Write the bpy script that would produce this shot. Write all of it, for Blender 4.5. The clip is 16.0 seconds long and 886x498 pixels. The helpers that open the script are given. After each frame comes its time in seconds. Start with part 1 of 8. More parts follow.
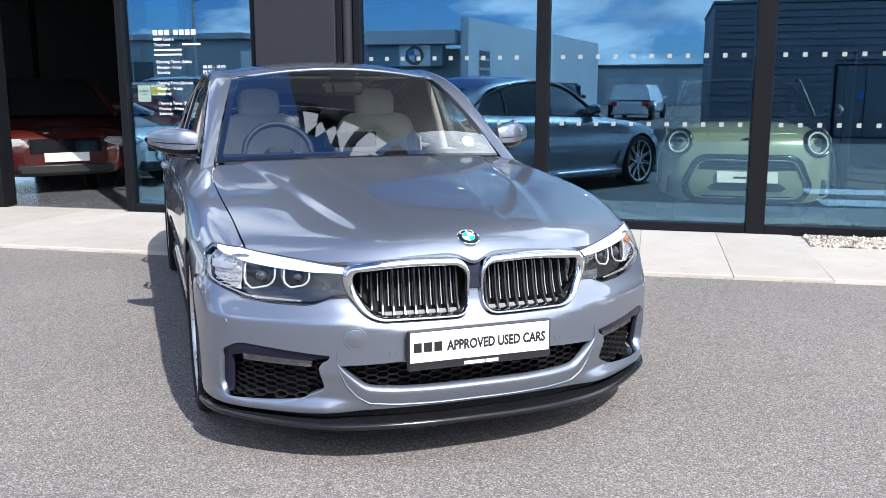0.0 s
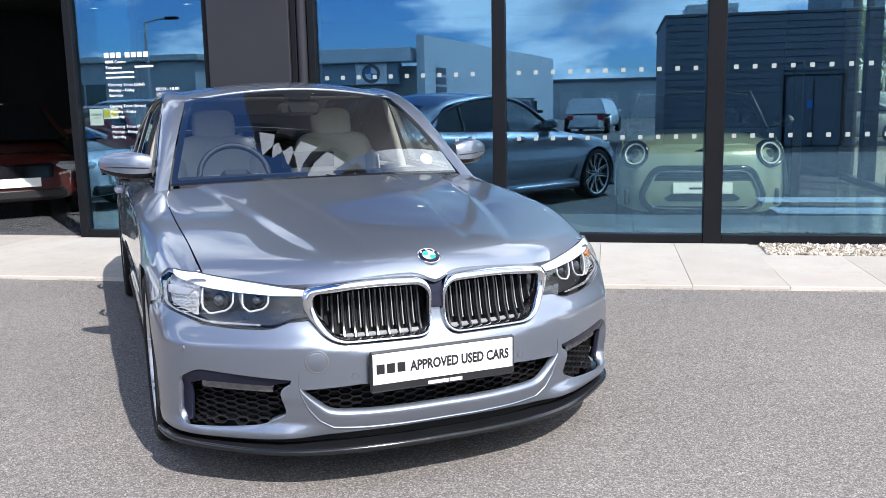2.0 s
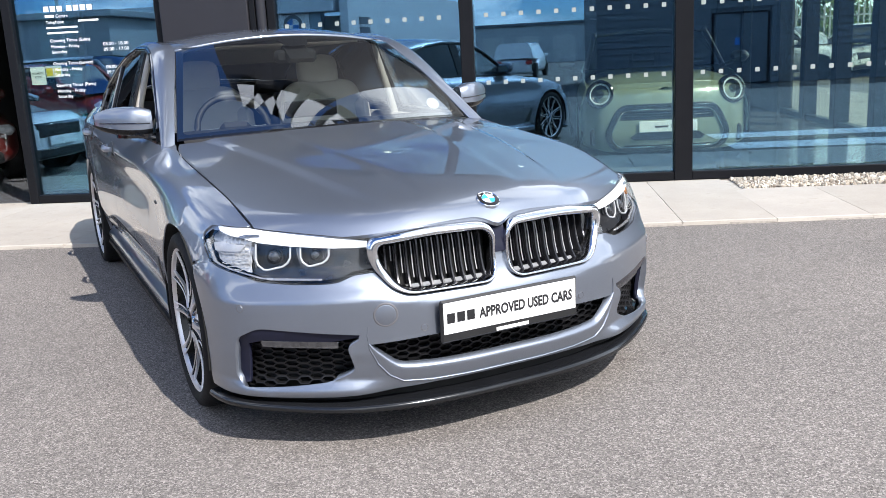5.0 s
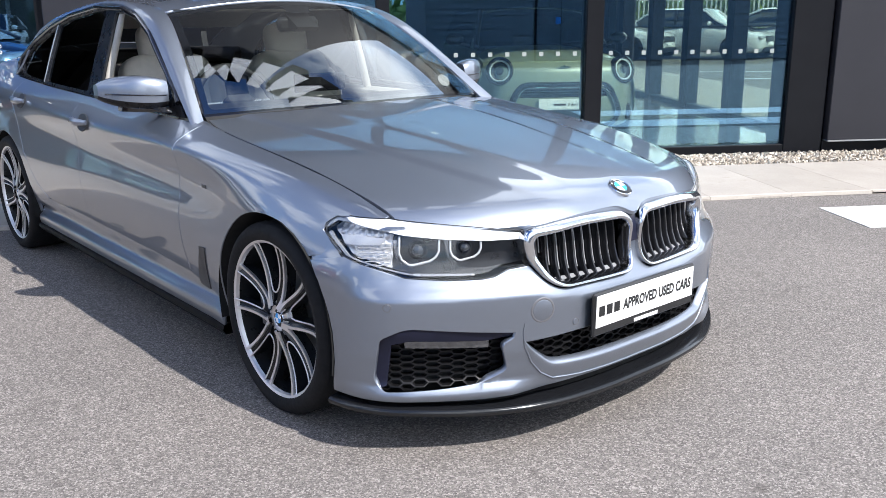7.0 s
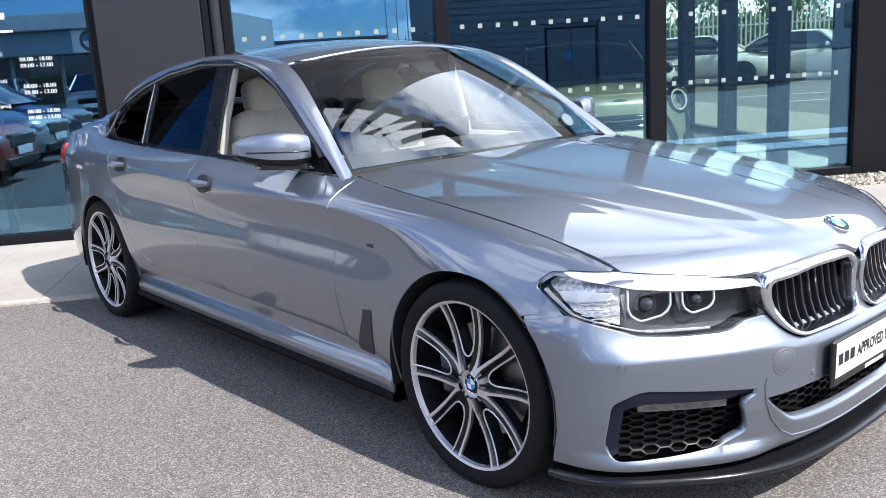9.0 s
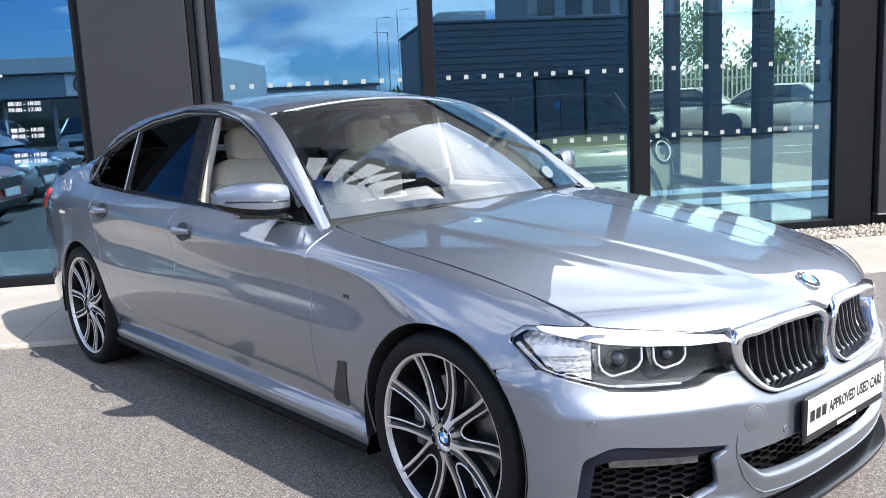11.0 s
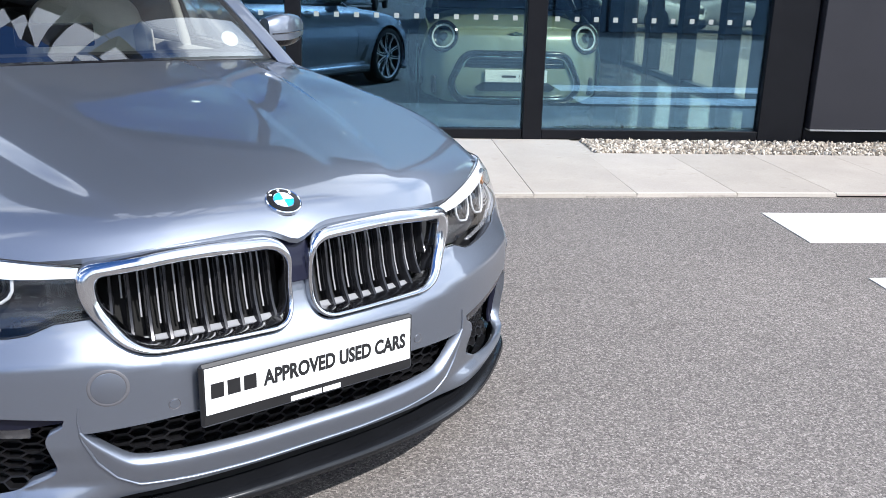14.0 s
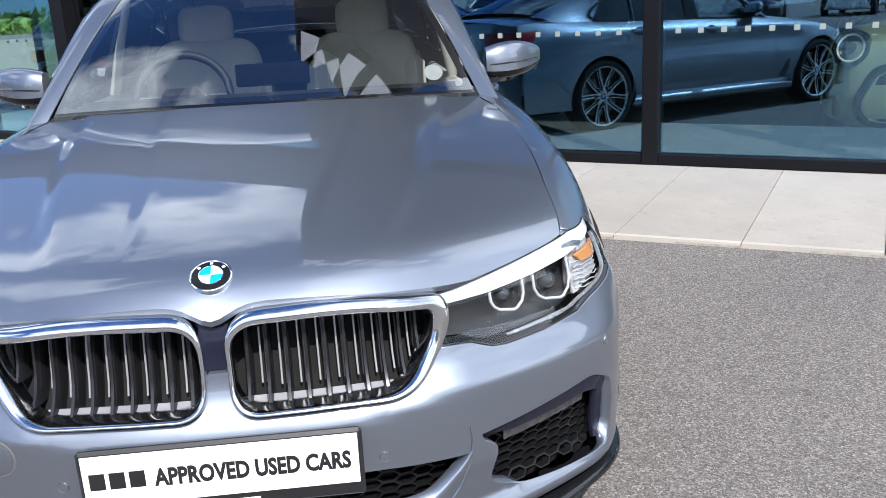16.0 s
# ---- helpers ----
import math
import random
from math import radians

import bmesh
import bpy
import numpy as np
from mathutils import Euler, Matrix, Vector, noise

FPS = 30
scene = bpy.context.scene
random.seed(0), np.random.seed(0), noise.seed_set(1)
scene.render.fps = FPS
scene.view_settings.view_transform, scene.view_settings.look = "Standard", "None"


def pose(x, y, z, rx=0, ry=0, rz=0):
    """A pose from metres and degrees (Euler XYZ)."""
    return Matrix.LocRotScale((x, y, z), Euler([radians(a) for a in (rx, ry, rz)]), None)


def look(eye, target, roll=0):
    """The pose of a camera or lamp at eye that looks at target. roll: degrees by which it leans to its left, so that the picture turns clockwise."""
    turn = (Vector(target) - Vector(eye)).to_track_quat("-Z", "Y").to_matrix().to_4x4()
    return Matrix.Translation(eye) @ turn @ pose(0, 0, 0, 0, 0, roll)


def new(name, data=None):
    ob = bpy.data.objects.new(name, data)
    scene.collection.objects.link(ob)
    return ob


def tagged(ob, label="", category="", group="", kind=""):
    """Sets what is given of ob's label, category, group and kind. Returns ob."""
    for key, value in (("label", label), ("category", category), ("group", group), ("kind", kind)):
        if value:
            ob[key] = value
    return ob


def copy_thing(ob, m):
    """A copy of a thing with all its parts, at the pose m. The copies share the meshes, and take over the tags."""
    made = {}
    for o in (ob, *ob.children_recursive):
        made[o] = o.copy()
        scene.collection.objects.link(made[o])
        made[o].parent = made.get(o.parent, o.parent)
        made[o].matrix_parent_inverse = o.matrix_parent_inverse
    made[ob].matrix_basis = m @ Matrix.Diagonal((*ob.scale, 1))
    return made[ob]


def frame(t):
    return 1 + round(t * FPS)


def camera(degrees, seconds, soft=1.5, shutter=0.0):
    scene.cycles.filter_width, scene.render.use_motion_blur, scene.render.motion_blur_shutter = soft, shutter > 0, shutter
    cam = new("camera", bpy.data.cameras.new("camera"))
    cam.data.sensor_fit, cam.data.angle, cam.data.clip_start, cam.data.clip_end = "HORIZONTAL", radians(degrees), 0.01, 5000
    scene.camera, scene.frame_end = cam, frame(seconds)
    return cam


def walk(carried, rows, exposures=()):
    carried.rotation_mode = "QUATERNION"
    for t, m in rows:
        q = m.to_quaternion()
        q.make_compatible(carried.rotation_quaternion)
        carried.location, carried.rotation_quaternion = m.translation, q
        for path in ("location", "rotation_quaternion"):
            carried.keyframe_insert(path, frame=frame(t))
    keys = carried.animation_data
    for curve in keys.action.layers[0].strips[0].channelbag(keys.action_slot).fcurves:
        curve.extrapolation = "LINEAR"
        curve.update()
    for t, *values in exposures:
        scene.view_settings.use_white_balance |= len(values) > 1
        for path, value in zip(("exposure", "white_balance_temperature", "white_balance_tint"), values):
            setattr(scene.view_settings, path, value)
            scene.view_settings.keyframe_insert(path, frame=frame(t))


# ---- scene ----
cam = camera(53.7, 16.0, soft=0.7)
PATH = [
    (0, (-0.8, -8.193, 1.297), (-1.276, -6.284, 0.938), -0.1),
    (0.5, (-0.797, -8.19, 1.298), (-1.238, -6.27, 0.953), -0.5),
    (1, (-0.798, -8.177, 1.295), (-1.216, -6.25, 0.964), -0.8),
    (1.5, (-0.804, -8.174, 1.297), (-1.204, -6.241, 0.972), -1.1),
    (2, (-0.802, -8.17, 1.301), (-1.193, -6.235, 0.978), -1.2),
    (2.5, (-0.804, -8.158, 1.293), (-1.187, -6.221, 0.977), -1.3),
    (3, (-0.805, -8.16, 1.291), (-1.178, -6.22, 0.98), -1.5),
    (3.5, (-0.844, -8.171, 1.296), (-1.213, -6.231, 0.979), -1.3),
    (4, (-0.96, -8.138, 1.303), (-1.326, -6.199, 0.976), -3.0),
    (4.5, (-1.112, -8.157, 1.294), (-1.363, -6.206, 0.935), -4.6),
    (5, (-1.28, -8.148, 1.277), (-1.502, -6.209, 0.839), -3.1),
    (7.3, (-2.596, -7.878, 1.343), (-2.308, -5.968, 0.826), -0.1),
    (7.5, (-2.714, -7.816, 1.347), (-2.412, -5.907, 0.834), -0.1),
    (8, (-2.933, -7.706, 1.387), (-2.62, -5.793, 0.897), -4.0),
    (8.5, (-3.009, -7.652, 1.353), (-2.738, -5.725, 0.895), -3.9),
    (10.8, (-2.994, -7.668, 1.39), (-2.729, -5.715, 1.052), -2.7),
    (11, (-2.961, -7.667, 1.376), (-2.673, -5.716, 1.046), -2.7),
    (11.5, (-2.846, -7.653, 1.37), (-2.525, -5.711, 1.014), -2.9),
    (12, (-2.612, -7.599, 1.323), (-2.496, -5.665, 0.824), 2.1),
    (12.5, (-2.308, -7.457, 1.319), (-2.142, -5.534, 0.798), -0.8),
    (13, (-2.006, -7.337, 1.3), (-1.754, -5.425, 0.773), -0.7),
    (13.5, (-1.645, -7.286, 1.298), (-1.418, -5.385, 0.718), 1.1),
    (14, (-1.248, -7.124, 1.262), (-1.094, -5.219, 0.674), 1.4),
    (14.5, (-0.95, -6.995, 1.247), (-1.092, -5.096, 0.635), -0.2),
    (15, (-0.656, -6.86, 1.267), (-1.137, -5.025, 0.633), -0.0),
    (15.5, (-0.45, -6.628, 1.269), (-1.14, -4.839, 0.703), 0.3),
    (16, (-0.296, -6.429, 1.274), (-1.191, -4.726, 0.727), -2.9),
]
walk(cam, [(t, look(eye, target, roll)) for t, eye, target, roll in PATH],
     exposures=((0.0, 0.76, 6100, 10), (5.2, 0.72, 6300, 10), (8.0, 0.74, 6150, 10), (11.0, 0.95, 6300, 10), (12.0, 0.87, 6400, 10), (13.0, 0.71, 6150, 10), (14.5, 0.53, 6050, 10), (16.0, 0.49, 6100, 10)))

# ---- sky and sun ----
SUN_WAY = Vector((0.634, -0.683, 1.0)).normalized()   # towards the sun
sun = new("sun", bpy.data.lights.new("sun", "SUN"))
sun.data.energy, sun.data.angle, sun.data.color = 4.9, radians(0.6), (1.0, 0.94, 0.87)
sun.matrix_world = look((20, -20, 40), Vector((20, -20, 40)) - SUN_WAY)

world = bpy.data.worlds.new("sky")
scene.world = world
world.use_nodes = True


def sky_nodes():
    nt = world.node_tree
    nt.nodes.clear()
    N, L = nt.nodes.new, nt.links.new
    out, bg = N("ShaderNodeOutputWorld"), N("ShaderNodeBackground")
    sky = N("ShaderNodeTexSky")
    sky.sky_type, sky.sun_disc = "NISHITA", False
    sky.sun_elevation = math.asin(SUN_WAY.z)
    sky.sun_rotation = math.atan2(SUN_WAY.x, SUN_WAY.y)
    sky.air_density, sky.dust_density, sky.ozone_density = 1.0, 0.0, 6.0
    co = N("ShaderNodeTexCoord")
    sep = N("ShaderNodeSeparateXYZ")
    L(co.outputs["Generated"], sep.inputs[0])
    # cloud layer: the view ray is carried up to a flat ceiling of cloud
    add = N("ShaderNodeMath"); add.operation = "ADD"; add.inputs[1].default_value = 0.30
    L(sep.outputs[2], add.inputs[0])
    mx = N("ShaderNodeMath"); mx.operation = "MAXIMUM"; mx.inputs[1].default_value = 0.05
    L(add.outputs[0], mx.inputs[0])
    div = N("ShaderNodeVectorMath"); div.operation = "DIVIDE"
    L(co.outputs["Generated"], div.inputs[0])
    comb = N("ShaderNodeCombineXYZ")
    for i in range(3):
        L(mx.outputs[0], comb.inputs[i])
    L(comb.outputs[0], div.inputs[1])
    noi = N("ShaderNodeTexNoise")
    noi.inputs["Scale"].default_value, noi.inputs["Detail"].default_value, noi.inputs["Roughness"].default_value = 1.7, 9.0, 0.56
    noi.inputs["Distortion"].default_value = 0.25
    L(div.outputs[0], noi.inputs["Vector"])
    ramp = N("ShaderNodeValToRGB")
    ramp.color_ramp.elements[0].position, ramp.color_ramp.elements[1].position = 0.485, 0.565
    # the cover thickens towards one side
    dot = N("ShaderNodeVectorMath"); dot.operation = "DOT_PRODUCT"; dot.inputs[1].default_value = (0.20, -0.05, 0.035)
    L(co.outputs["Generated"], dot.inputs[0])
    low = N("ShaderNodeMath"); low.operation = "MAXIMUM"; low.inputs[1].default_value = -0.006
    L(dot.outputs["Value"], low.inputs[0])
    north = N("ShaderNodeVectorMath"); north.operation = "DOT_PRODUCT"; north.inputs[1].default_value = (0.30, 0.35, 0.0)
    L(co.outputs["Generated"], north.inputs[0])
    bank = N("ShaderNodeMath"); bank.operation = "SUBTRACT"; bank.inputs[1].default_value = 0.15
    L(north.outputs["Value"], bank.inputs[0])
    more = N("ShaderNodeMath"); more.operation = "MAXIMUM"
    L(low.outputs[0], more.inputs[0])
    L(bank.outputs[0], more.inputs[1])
    low = more
    cover = N("ShaderNodeMath"); cover.operation = "ADD"
    L(noi.outputs["Fac"], cover.inputs[0])
    L(low.outputs[0], cover.inputs[1])
    L(cover.outputs[0], ramp.inputs[0])
    noi2 = N("ShaderNodeTexNoise")
    noi2.inputs["Scale"].default_value, noi2.inputs["Detail"].default_value = 2.3, 6.0
    L(div.outputs[0], noi2.inputs["Vector"])
    cloud = N("ShaderNodeMix"); cloud.data_type = "RGBA"
    cloud.inputs[6].default_value, cloud.inputs[7].default_value = (4.5, 5.8, 8.0, 1), (16.0, 16.6, 17.4, 1)
    tone = N("ShaderNodeMapRange")
    tone.inputs["From Min"].default_value, tone.inputs["From Max"].default_value = 0.32, 0.56
    L(noi2.outputs["Fac"], tone.inputs["Value"])
    L(tone.outputs["Result"], cloud.inputs[0])
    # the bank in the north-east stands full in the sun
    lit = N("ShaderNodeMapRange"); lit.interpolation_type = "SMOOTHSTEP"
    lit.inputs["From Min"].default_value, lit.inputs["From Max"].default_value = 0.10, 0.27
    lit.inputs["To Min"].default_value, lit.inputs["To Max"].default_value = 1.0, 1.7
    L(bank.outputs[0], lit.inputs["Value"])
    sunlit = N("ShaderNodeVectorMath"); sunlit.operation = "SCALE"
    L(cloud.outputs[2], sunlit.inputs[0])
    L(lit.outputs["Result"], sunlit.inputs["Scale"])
    mix = N("ShaderNodeMix"); mix.data_type = "RGBA"
    L(ramp.outputs[0], mix.inputs[0])
    deep = N("ShaderNodeMix"); deep.data_type, deep.blend_type = "RGBA", "MULTIPLY"
    deep.inputs[0].default_value = 1.0
    deep.inputs[7].default_value = (0.84, 1.06, 1.36, 1)
    L(sky.outputs[0], deep.inputs[6])
    L(deep.outputs[2], mix.inputs[6])
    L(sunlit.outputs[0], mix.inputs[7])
    L(mix.outputs[2], bg.inputs[0])
    bg.inputs[1].default_value = 0.090
    L(bg.outputs[0], out.inputs[0])


sky_nodes()

# ---- materials ----
def node_mat(name):
    m = bpy.data.materials.new(name)
    m.use_nodes = True
    nt = m.node_tree
    return m, nt, nt.nodes["Principled BSDF"], nt.nodes.new, nt.links.new


def noise_ramp(nt, scale, lo, hi, c0, c1, detail=6.0, coords="Object", rough=0.55, stretch=None):
    N, L = nt.nodes.new, nt.links.new
    co, noi, ramp = N("ShaderNodeTexCoord"), N("ShaderNodeTexNoise"), N("ShaderNodeValToRGB")
    noi.inputs["Scale"].default_value, noi.inputs["Detail"].default_value, noi.inputs["Roughness"].default_value = scale, detail, rough
    src = co.outputs[coords]
    if stretch:
        mp = N("ShaderNodeMapping")
        mp.inputs["Scale"].default_value = stretch
        L(src, mp.inputs[0])
        src = mp.outputs[0]
    L(src, noi.inputs["Vector"])
    ramp.color_ramp.elements[0].position, ramp.color_ramp.elements[1].position = lo, hi
    ramp.color_ramp.elements[0].color, ramp.color_ramp.elements[1].color = (*c0, 1), (*c1, 1)
    L(noi.outputs["Fac"], ramp.inputs[0])
    return ramp.outputs[0], noi.outputs["Fac"]


def multiply(nt, a, b, fac=1.0):
    m = nt.nodes.new("ShaderNodeMix")
    m.data_type, m.blend_type = "RGBA", "MULTIPLY"
    m.inputs[0].default_value = fac
    nt.links.new(a, m.inputs[6]), nt.links.new(b, m.inputs[7])
    return m.outputs[2]


def bump(nt, bsdf, height, strength, distance):
    b = nt.nodes.new("ShaderNodeBump")
    b.inputs["Strength"].default_value, b.inputs["Distance"].default_value = strength, distance
    nt.links.new(height, b.inputs["Height"])
    nt.links.new(b.outputs[0], bsdf.inputs["Normal"])


def surface(name, colour, rough=0.5, metal=0.0, coat=0.0, grain=0.12, scale=8.0, relief=0.0, coat_rough=0.03, spec=0.5):
    """A plain material whose tone and gloss wander a little at two scales."""
    m, nt, p, N, L = node_mat(name)
    lo = tuple(c * (1 - grain) for c in colour)
    hi = tuple(min(1.0, c * (1 + grain)) for c in colour)
    c1, f1 = noise_ramp(nt, scale, 0.3, 0.7, lo, hi)
    c2, f2 = noise_ramp(nt, scale * 9, 0.25, 0.75, (1 - grain * 0.6,) * 3, (1, 1, 1), 3.0)
    L(multiply(nt, c1, c2), p.inputs["Base Color"])
    r, _ = noise_ramp(nt, scale * 3, 0.3, 0.7, (max(0.0, rough - 0.05),) * 3, (min(1.0, rough + 0.06),) * 3)
    L(r, p.inputs["Roughness"])
    p.inputs["Metallic"].default_value = metal
    p.inputs["Coat Weight"].default_value, p.inputs["Coat Roughness"].default_value = coat, coat_rough
    p.inputs["Specular IOR Level"].default_value = spec
    if relief:
        bump(nt, p, f2, 0.5, relief)
    return m


def glass(name, tint, mirror, through_tint, rough=0.0):
    """Coated sheet glass: each face passes tinted light straight on and mirrors the rest, more at a glancing angle."""
    m = bpy.data.materials.new(name)
    m.use_nodes = True
    nt = m.node_tree
    nt.nodes.clear()
    N, L = nt.nodes.new, nt.links.new
    out, mix, tr, gl, lw = N("ShaderNodeOutputMaterial"), N("ShaderNodeMixShader"), N("ShaderNodeBsdfTransparent"), N("ShaderNodeBsdfGlossy"), N("ShaderNodeLayerWeight")
    tr.inputs[0].default_value = (*through_tint, 1)
    gl.inputs["Color"].default_value = (*tint, 1)
    gl.inputs["Roughness"].default_value = rough
    lw.inputs[0].default_value = 0.5
    steep, add = N("ShaderNodeMath"), N("ShaderNodeMath")
    steep.operation, steep.inputs[1].default_value = "POWER", 4.5
    L(lw.outputs["Facing"], steep.inputs[0])
    add.operation, add.use_clamp = "MULTIPLY_ADD", True
    add.inputs[1].default_value, add.inputs[2].default_value = 0.8, mirror + 0.03
    L(steep.outputs[0], add.inputs[0])
    L(add.outputs[0], mix.inputs[0])
    L(tr.outputs[0], mix.inputs[1]), L(gl.outputs[0], mix.inputs[2])
    L(mix.outputs[0], out.inputs[0])
    return m


def emitter(name, colour, strength):
    m, nt, p, N, L = node_mat(name)
    p.inputs["Base Color"].default_value = (*colour, 1)
    p.inputs["Emission Color"].default_value = (*colour, 1)
    p.inputs["Emission Strength"].default_value = strength
    return m


# ---- mesh tools ----
class Geo:
    """Vertices and faces gathered for one mesh."""

    def __init__(self):
        self.v, self.f = [], []

    def add(self, verts, faces, m=None):
        k = len(self.v)
        self.v += [tuple(m @ Vector(p)) for p in verts] if m else [tuple(p) for p in verts]
        self.f += [tuple(k + i for i in f) for f in faces]
        return self

    def box(self, lo, hi, bevel=0.0, m=None):
        (a, b, c), (d, e, f) = lo, hi
        r = min(bevel, (d - a) / 2.01, (e - b) / 2.01, (f - c) / 2.01)
        if r <= 0:
            vs = [(x, y, z) for x in (a, d) for y in (b, e) for z in (c, f)]
            return self.add(vs, [(0, 1, 3, 2), (4, 6, 7, 5), (0, 4, 5, 1), (2, 3, 7, 6), (0, 2, 6, 4), (1, 5, 7, 3)], m)
        vs, idx = [], {}
        for i, x in enumerate((a, d)):
            for j, y in enumerate((b, e)):
                for k, z in enumerate((c, f)):
                    sx, sy, sz = (1 - 2 * i) * r, (1 - 2 * j) * r, (1 - 2 * k) * r
                    for n, p in enumerate(((x, y + sy, z + sz), (x + sx, y, z + sz), (x + sx, y + sy, z))):
                        idx[i, j, k, n] = len(vs)
                        vs.append(p)
        fs = []
        for i in (0, 1):
            fs.append([idx[i, 0, 0, 0], idx[i, 0, 1, 0], idx[i, 1, 1, 0], idx[i, 1, 0, 0]][:: 1 if not i else -1])
            fs.append([idx[0, i, 0, 1], idx[1, i, 0, 1], idx[1, i, 1, 1], idx[0, i, 1, 1]][:: 1 if not i else -1])
            fs.append([idx[0, 0, i, 2], idx[0, 1, i, 2], idx[1, 1, i, 2], idx[1, 0, i, 2]][:: 1 if not i else -1])
        for i in (0, 1):
            for j in (0, 1):
                fs.append([idx[i, j, 0, 0], idx[i, j, 0, 1], idx[i, j, 1, 1], idx[i, j, 1, 0]][:: 1 if i == j else -1])
                fs.append([idx[i, 0, j, 0], idx[i, 1, j, 0], idx[i, 1, j, 2], idx[i, 0, j, 2]][:: 1 if i == j else -1])
                fs.append([idx[0, i, j, 1], idx[0, i, j, 2], idx[1, i, j, 2], idx[1, i, j, 1]][:: 1 if i == j else -1])
                for k in (0, 1):
                    fs.append([idx[i, j, k, 0], idx[i, j, k, 1], idx[i, j, k, 2]][:: 1 if (i + j + k) % 2 == 0 else -1])
        return self.add(vs, fs, m)

    def prism(self, poly, lo, hi, axis=2, m=None):
        """A polygon in the plane across the axis, drawn out from lo to hi."""
        def at(p, h):
            return [(h, p[0], p[1]), (p[0], h, p[1]), (p[0], p[1], h)][axis]
        n = len(poly)
        vs = [at(p, lo) for p in poly] + [at(p, hi) for p in poly]
        fs = [tuple(range(n))[::-1], tuple(range(n, 2 * n))] + [(i, (i + 1) % n, n + (i + 1) % n, n + i) for i in range(n)]
        return self.add(vs, fs, m)

    def lathe(self, profile, n=32, m=None, close=False):
        """(radius, height) pairs turned round z."""
        vs = [(r * math.cos(a), r * math.sin(a), h) for r, h in profile for a in [2 * math.pi * k / n for k in range(n)]]
        fs = [(i * n + k, i * n + (k + 1) % n, (i + 1) * n + (k + 1) % n, (i + 1) * n + k) for i in range(len(profile) - 1) for k in range(n)]
        if close:
            fs += [tuple(range(n))[::-1], tuple(range((len(profile) - 1) * n, len(profile) * n))]
        return self.add(vs, fs, m)

    def tube(self, path, r, n=8, closed=False, flat=1.0, up=None):
        """A round (or flattened) bar along a path."""
        path = [Vector(p) for p in path]
        k = len(path)
        rad = r if isinstance(r, (list, tuple)) else [r] * k
        vs, fs, side0 = [], [], None
        for i, p in enumerate(path):
            a, b = path[(i - 1) % k if closed else max(0, i - 1)], path[(i + 1) % k if closed else min(k - 1, i + 1)]
            t = (b - a).normalized()
            ref = Vector(up) if up else (Vector((0, 0, 1)) if abs(t.z) < 0.9 else Vector((1, 0, 0)))
            s = t.cross(ref).normalized()
            if side0 is not None and s.dot(side0) < 0 and not up:
                s = -s
            side0 = s
            u = s.cross(t)
            vs += [p + (s * math.cos(2 * math.pi * j / n) + u * math.sin(2 * math.pi * j / n) * flat) * rad[i] for j in range(n)]
        for i in range(k if closed else k - 1):
            for j in range(n):
                a, b = i * n, ((i + 1) % k) * n
                fs.append((a + j, a + (j + 1) % n, b + (j + 1) % n, b + j))
        if not closed:
            fs += [tuple(range(n))[::-1], tuple(range((k - 1) * n, k * n))]
        return self.add(vs, fs)

    def grid(self, pts, nu, nv, close_u=False):
        vs = list(pts)
        fs = [(i * nv + j, i * nv + j + 1, ((i + 1) % nu) * nv + j + 1, ((i + 1) % nu) * nv + j) for i in range(nu if close_u else nu - 1) for j in range(nv - 1)]
        return self.add(vs, fs)


def mesh_of(geo, name="mesh", smooth=None, fix=True):
    me = bpy.data.meshes.new(name)
    me.from_pydata(geo.v, [], geo.f)
    if fix:
        bm = bmesh.new()
        bm.from_mesh(me)
        bmesh.ops.recalc_face_normals(bm, faces=bm.faces)
        bm.to_mesh(me)
        bm.free()
    if smooth is not None:
        me.shade_smooth()
        me.set_sharp_from_angle(angle=radians(smooth))
    return me


def part(name, geo, material, parent=None, label="", smooth=None, m=None, fix=True):
    me = geo if isinstance(geo, bpy.types.Mesh) else mesh_of(geo, name, smooth, fix)
    if material and not me.materials:
        me.materials.append(material)
    ob = new(name, me)
    if parent:
        ob.parent = parent
    if m is not None:
        ob.matrix_basis = m
    if label:
        ob["label"] = label
    return ob


def thing(name, m, label, category, group="", kind=""):
    return tagged(place(new(name), m), label, category, group, kind)


def place(ob, m):
    ob.matrix_basis = m
    return ob


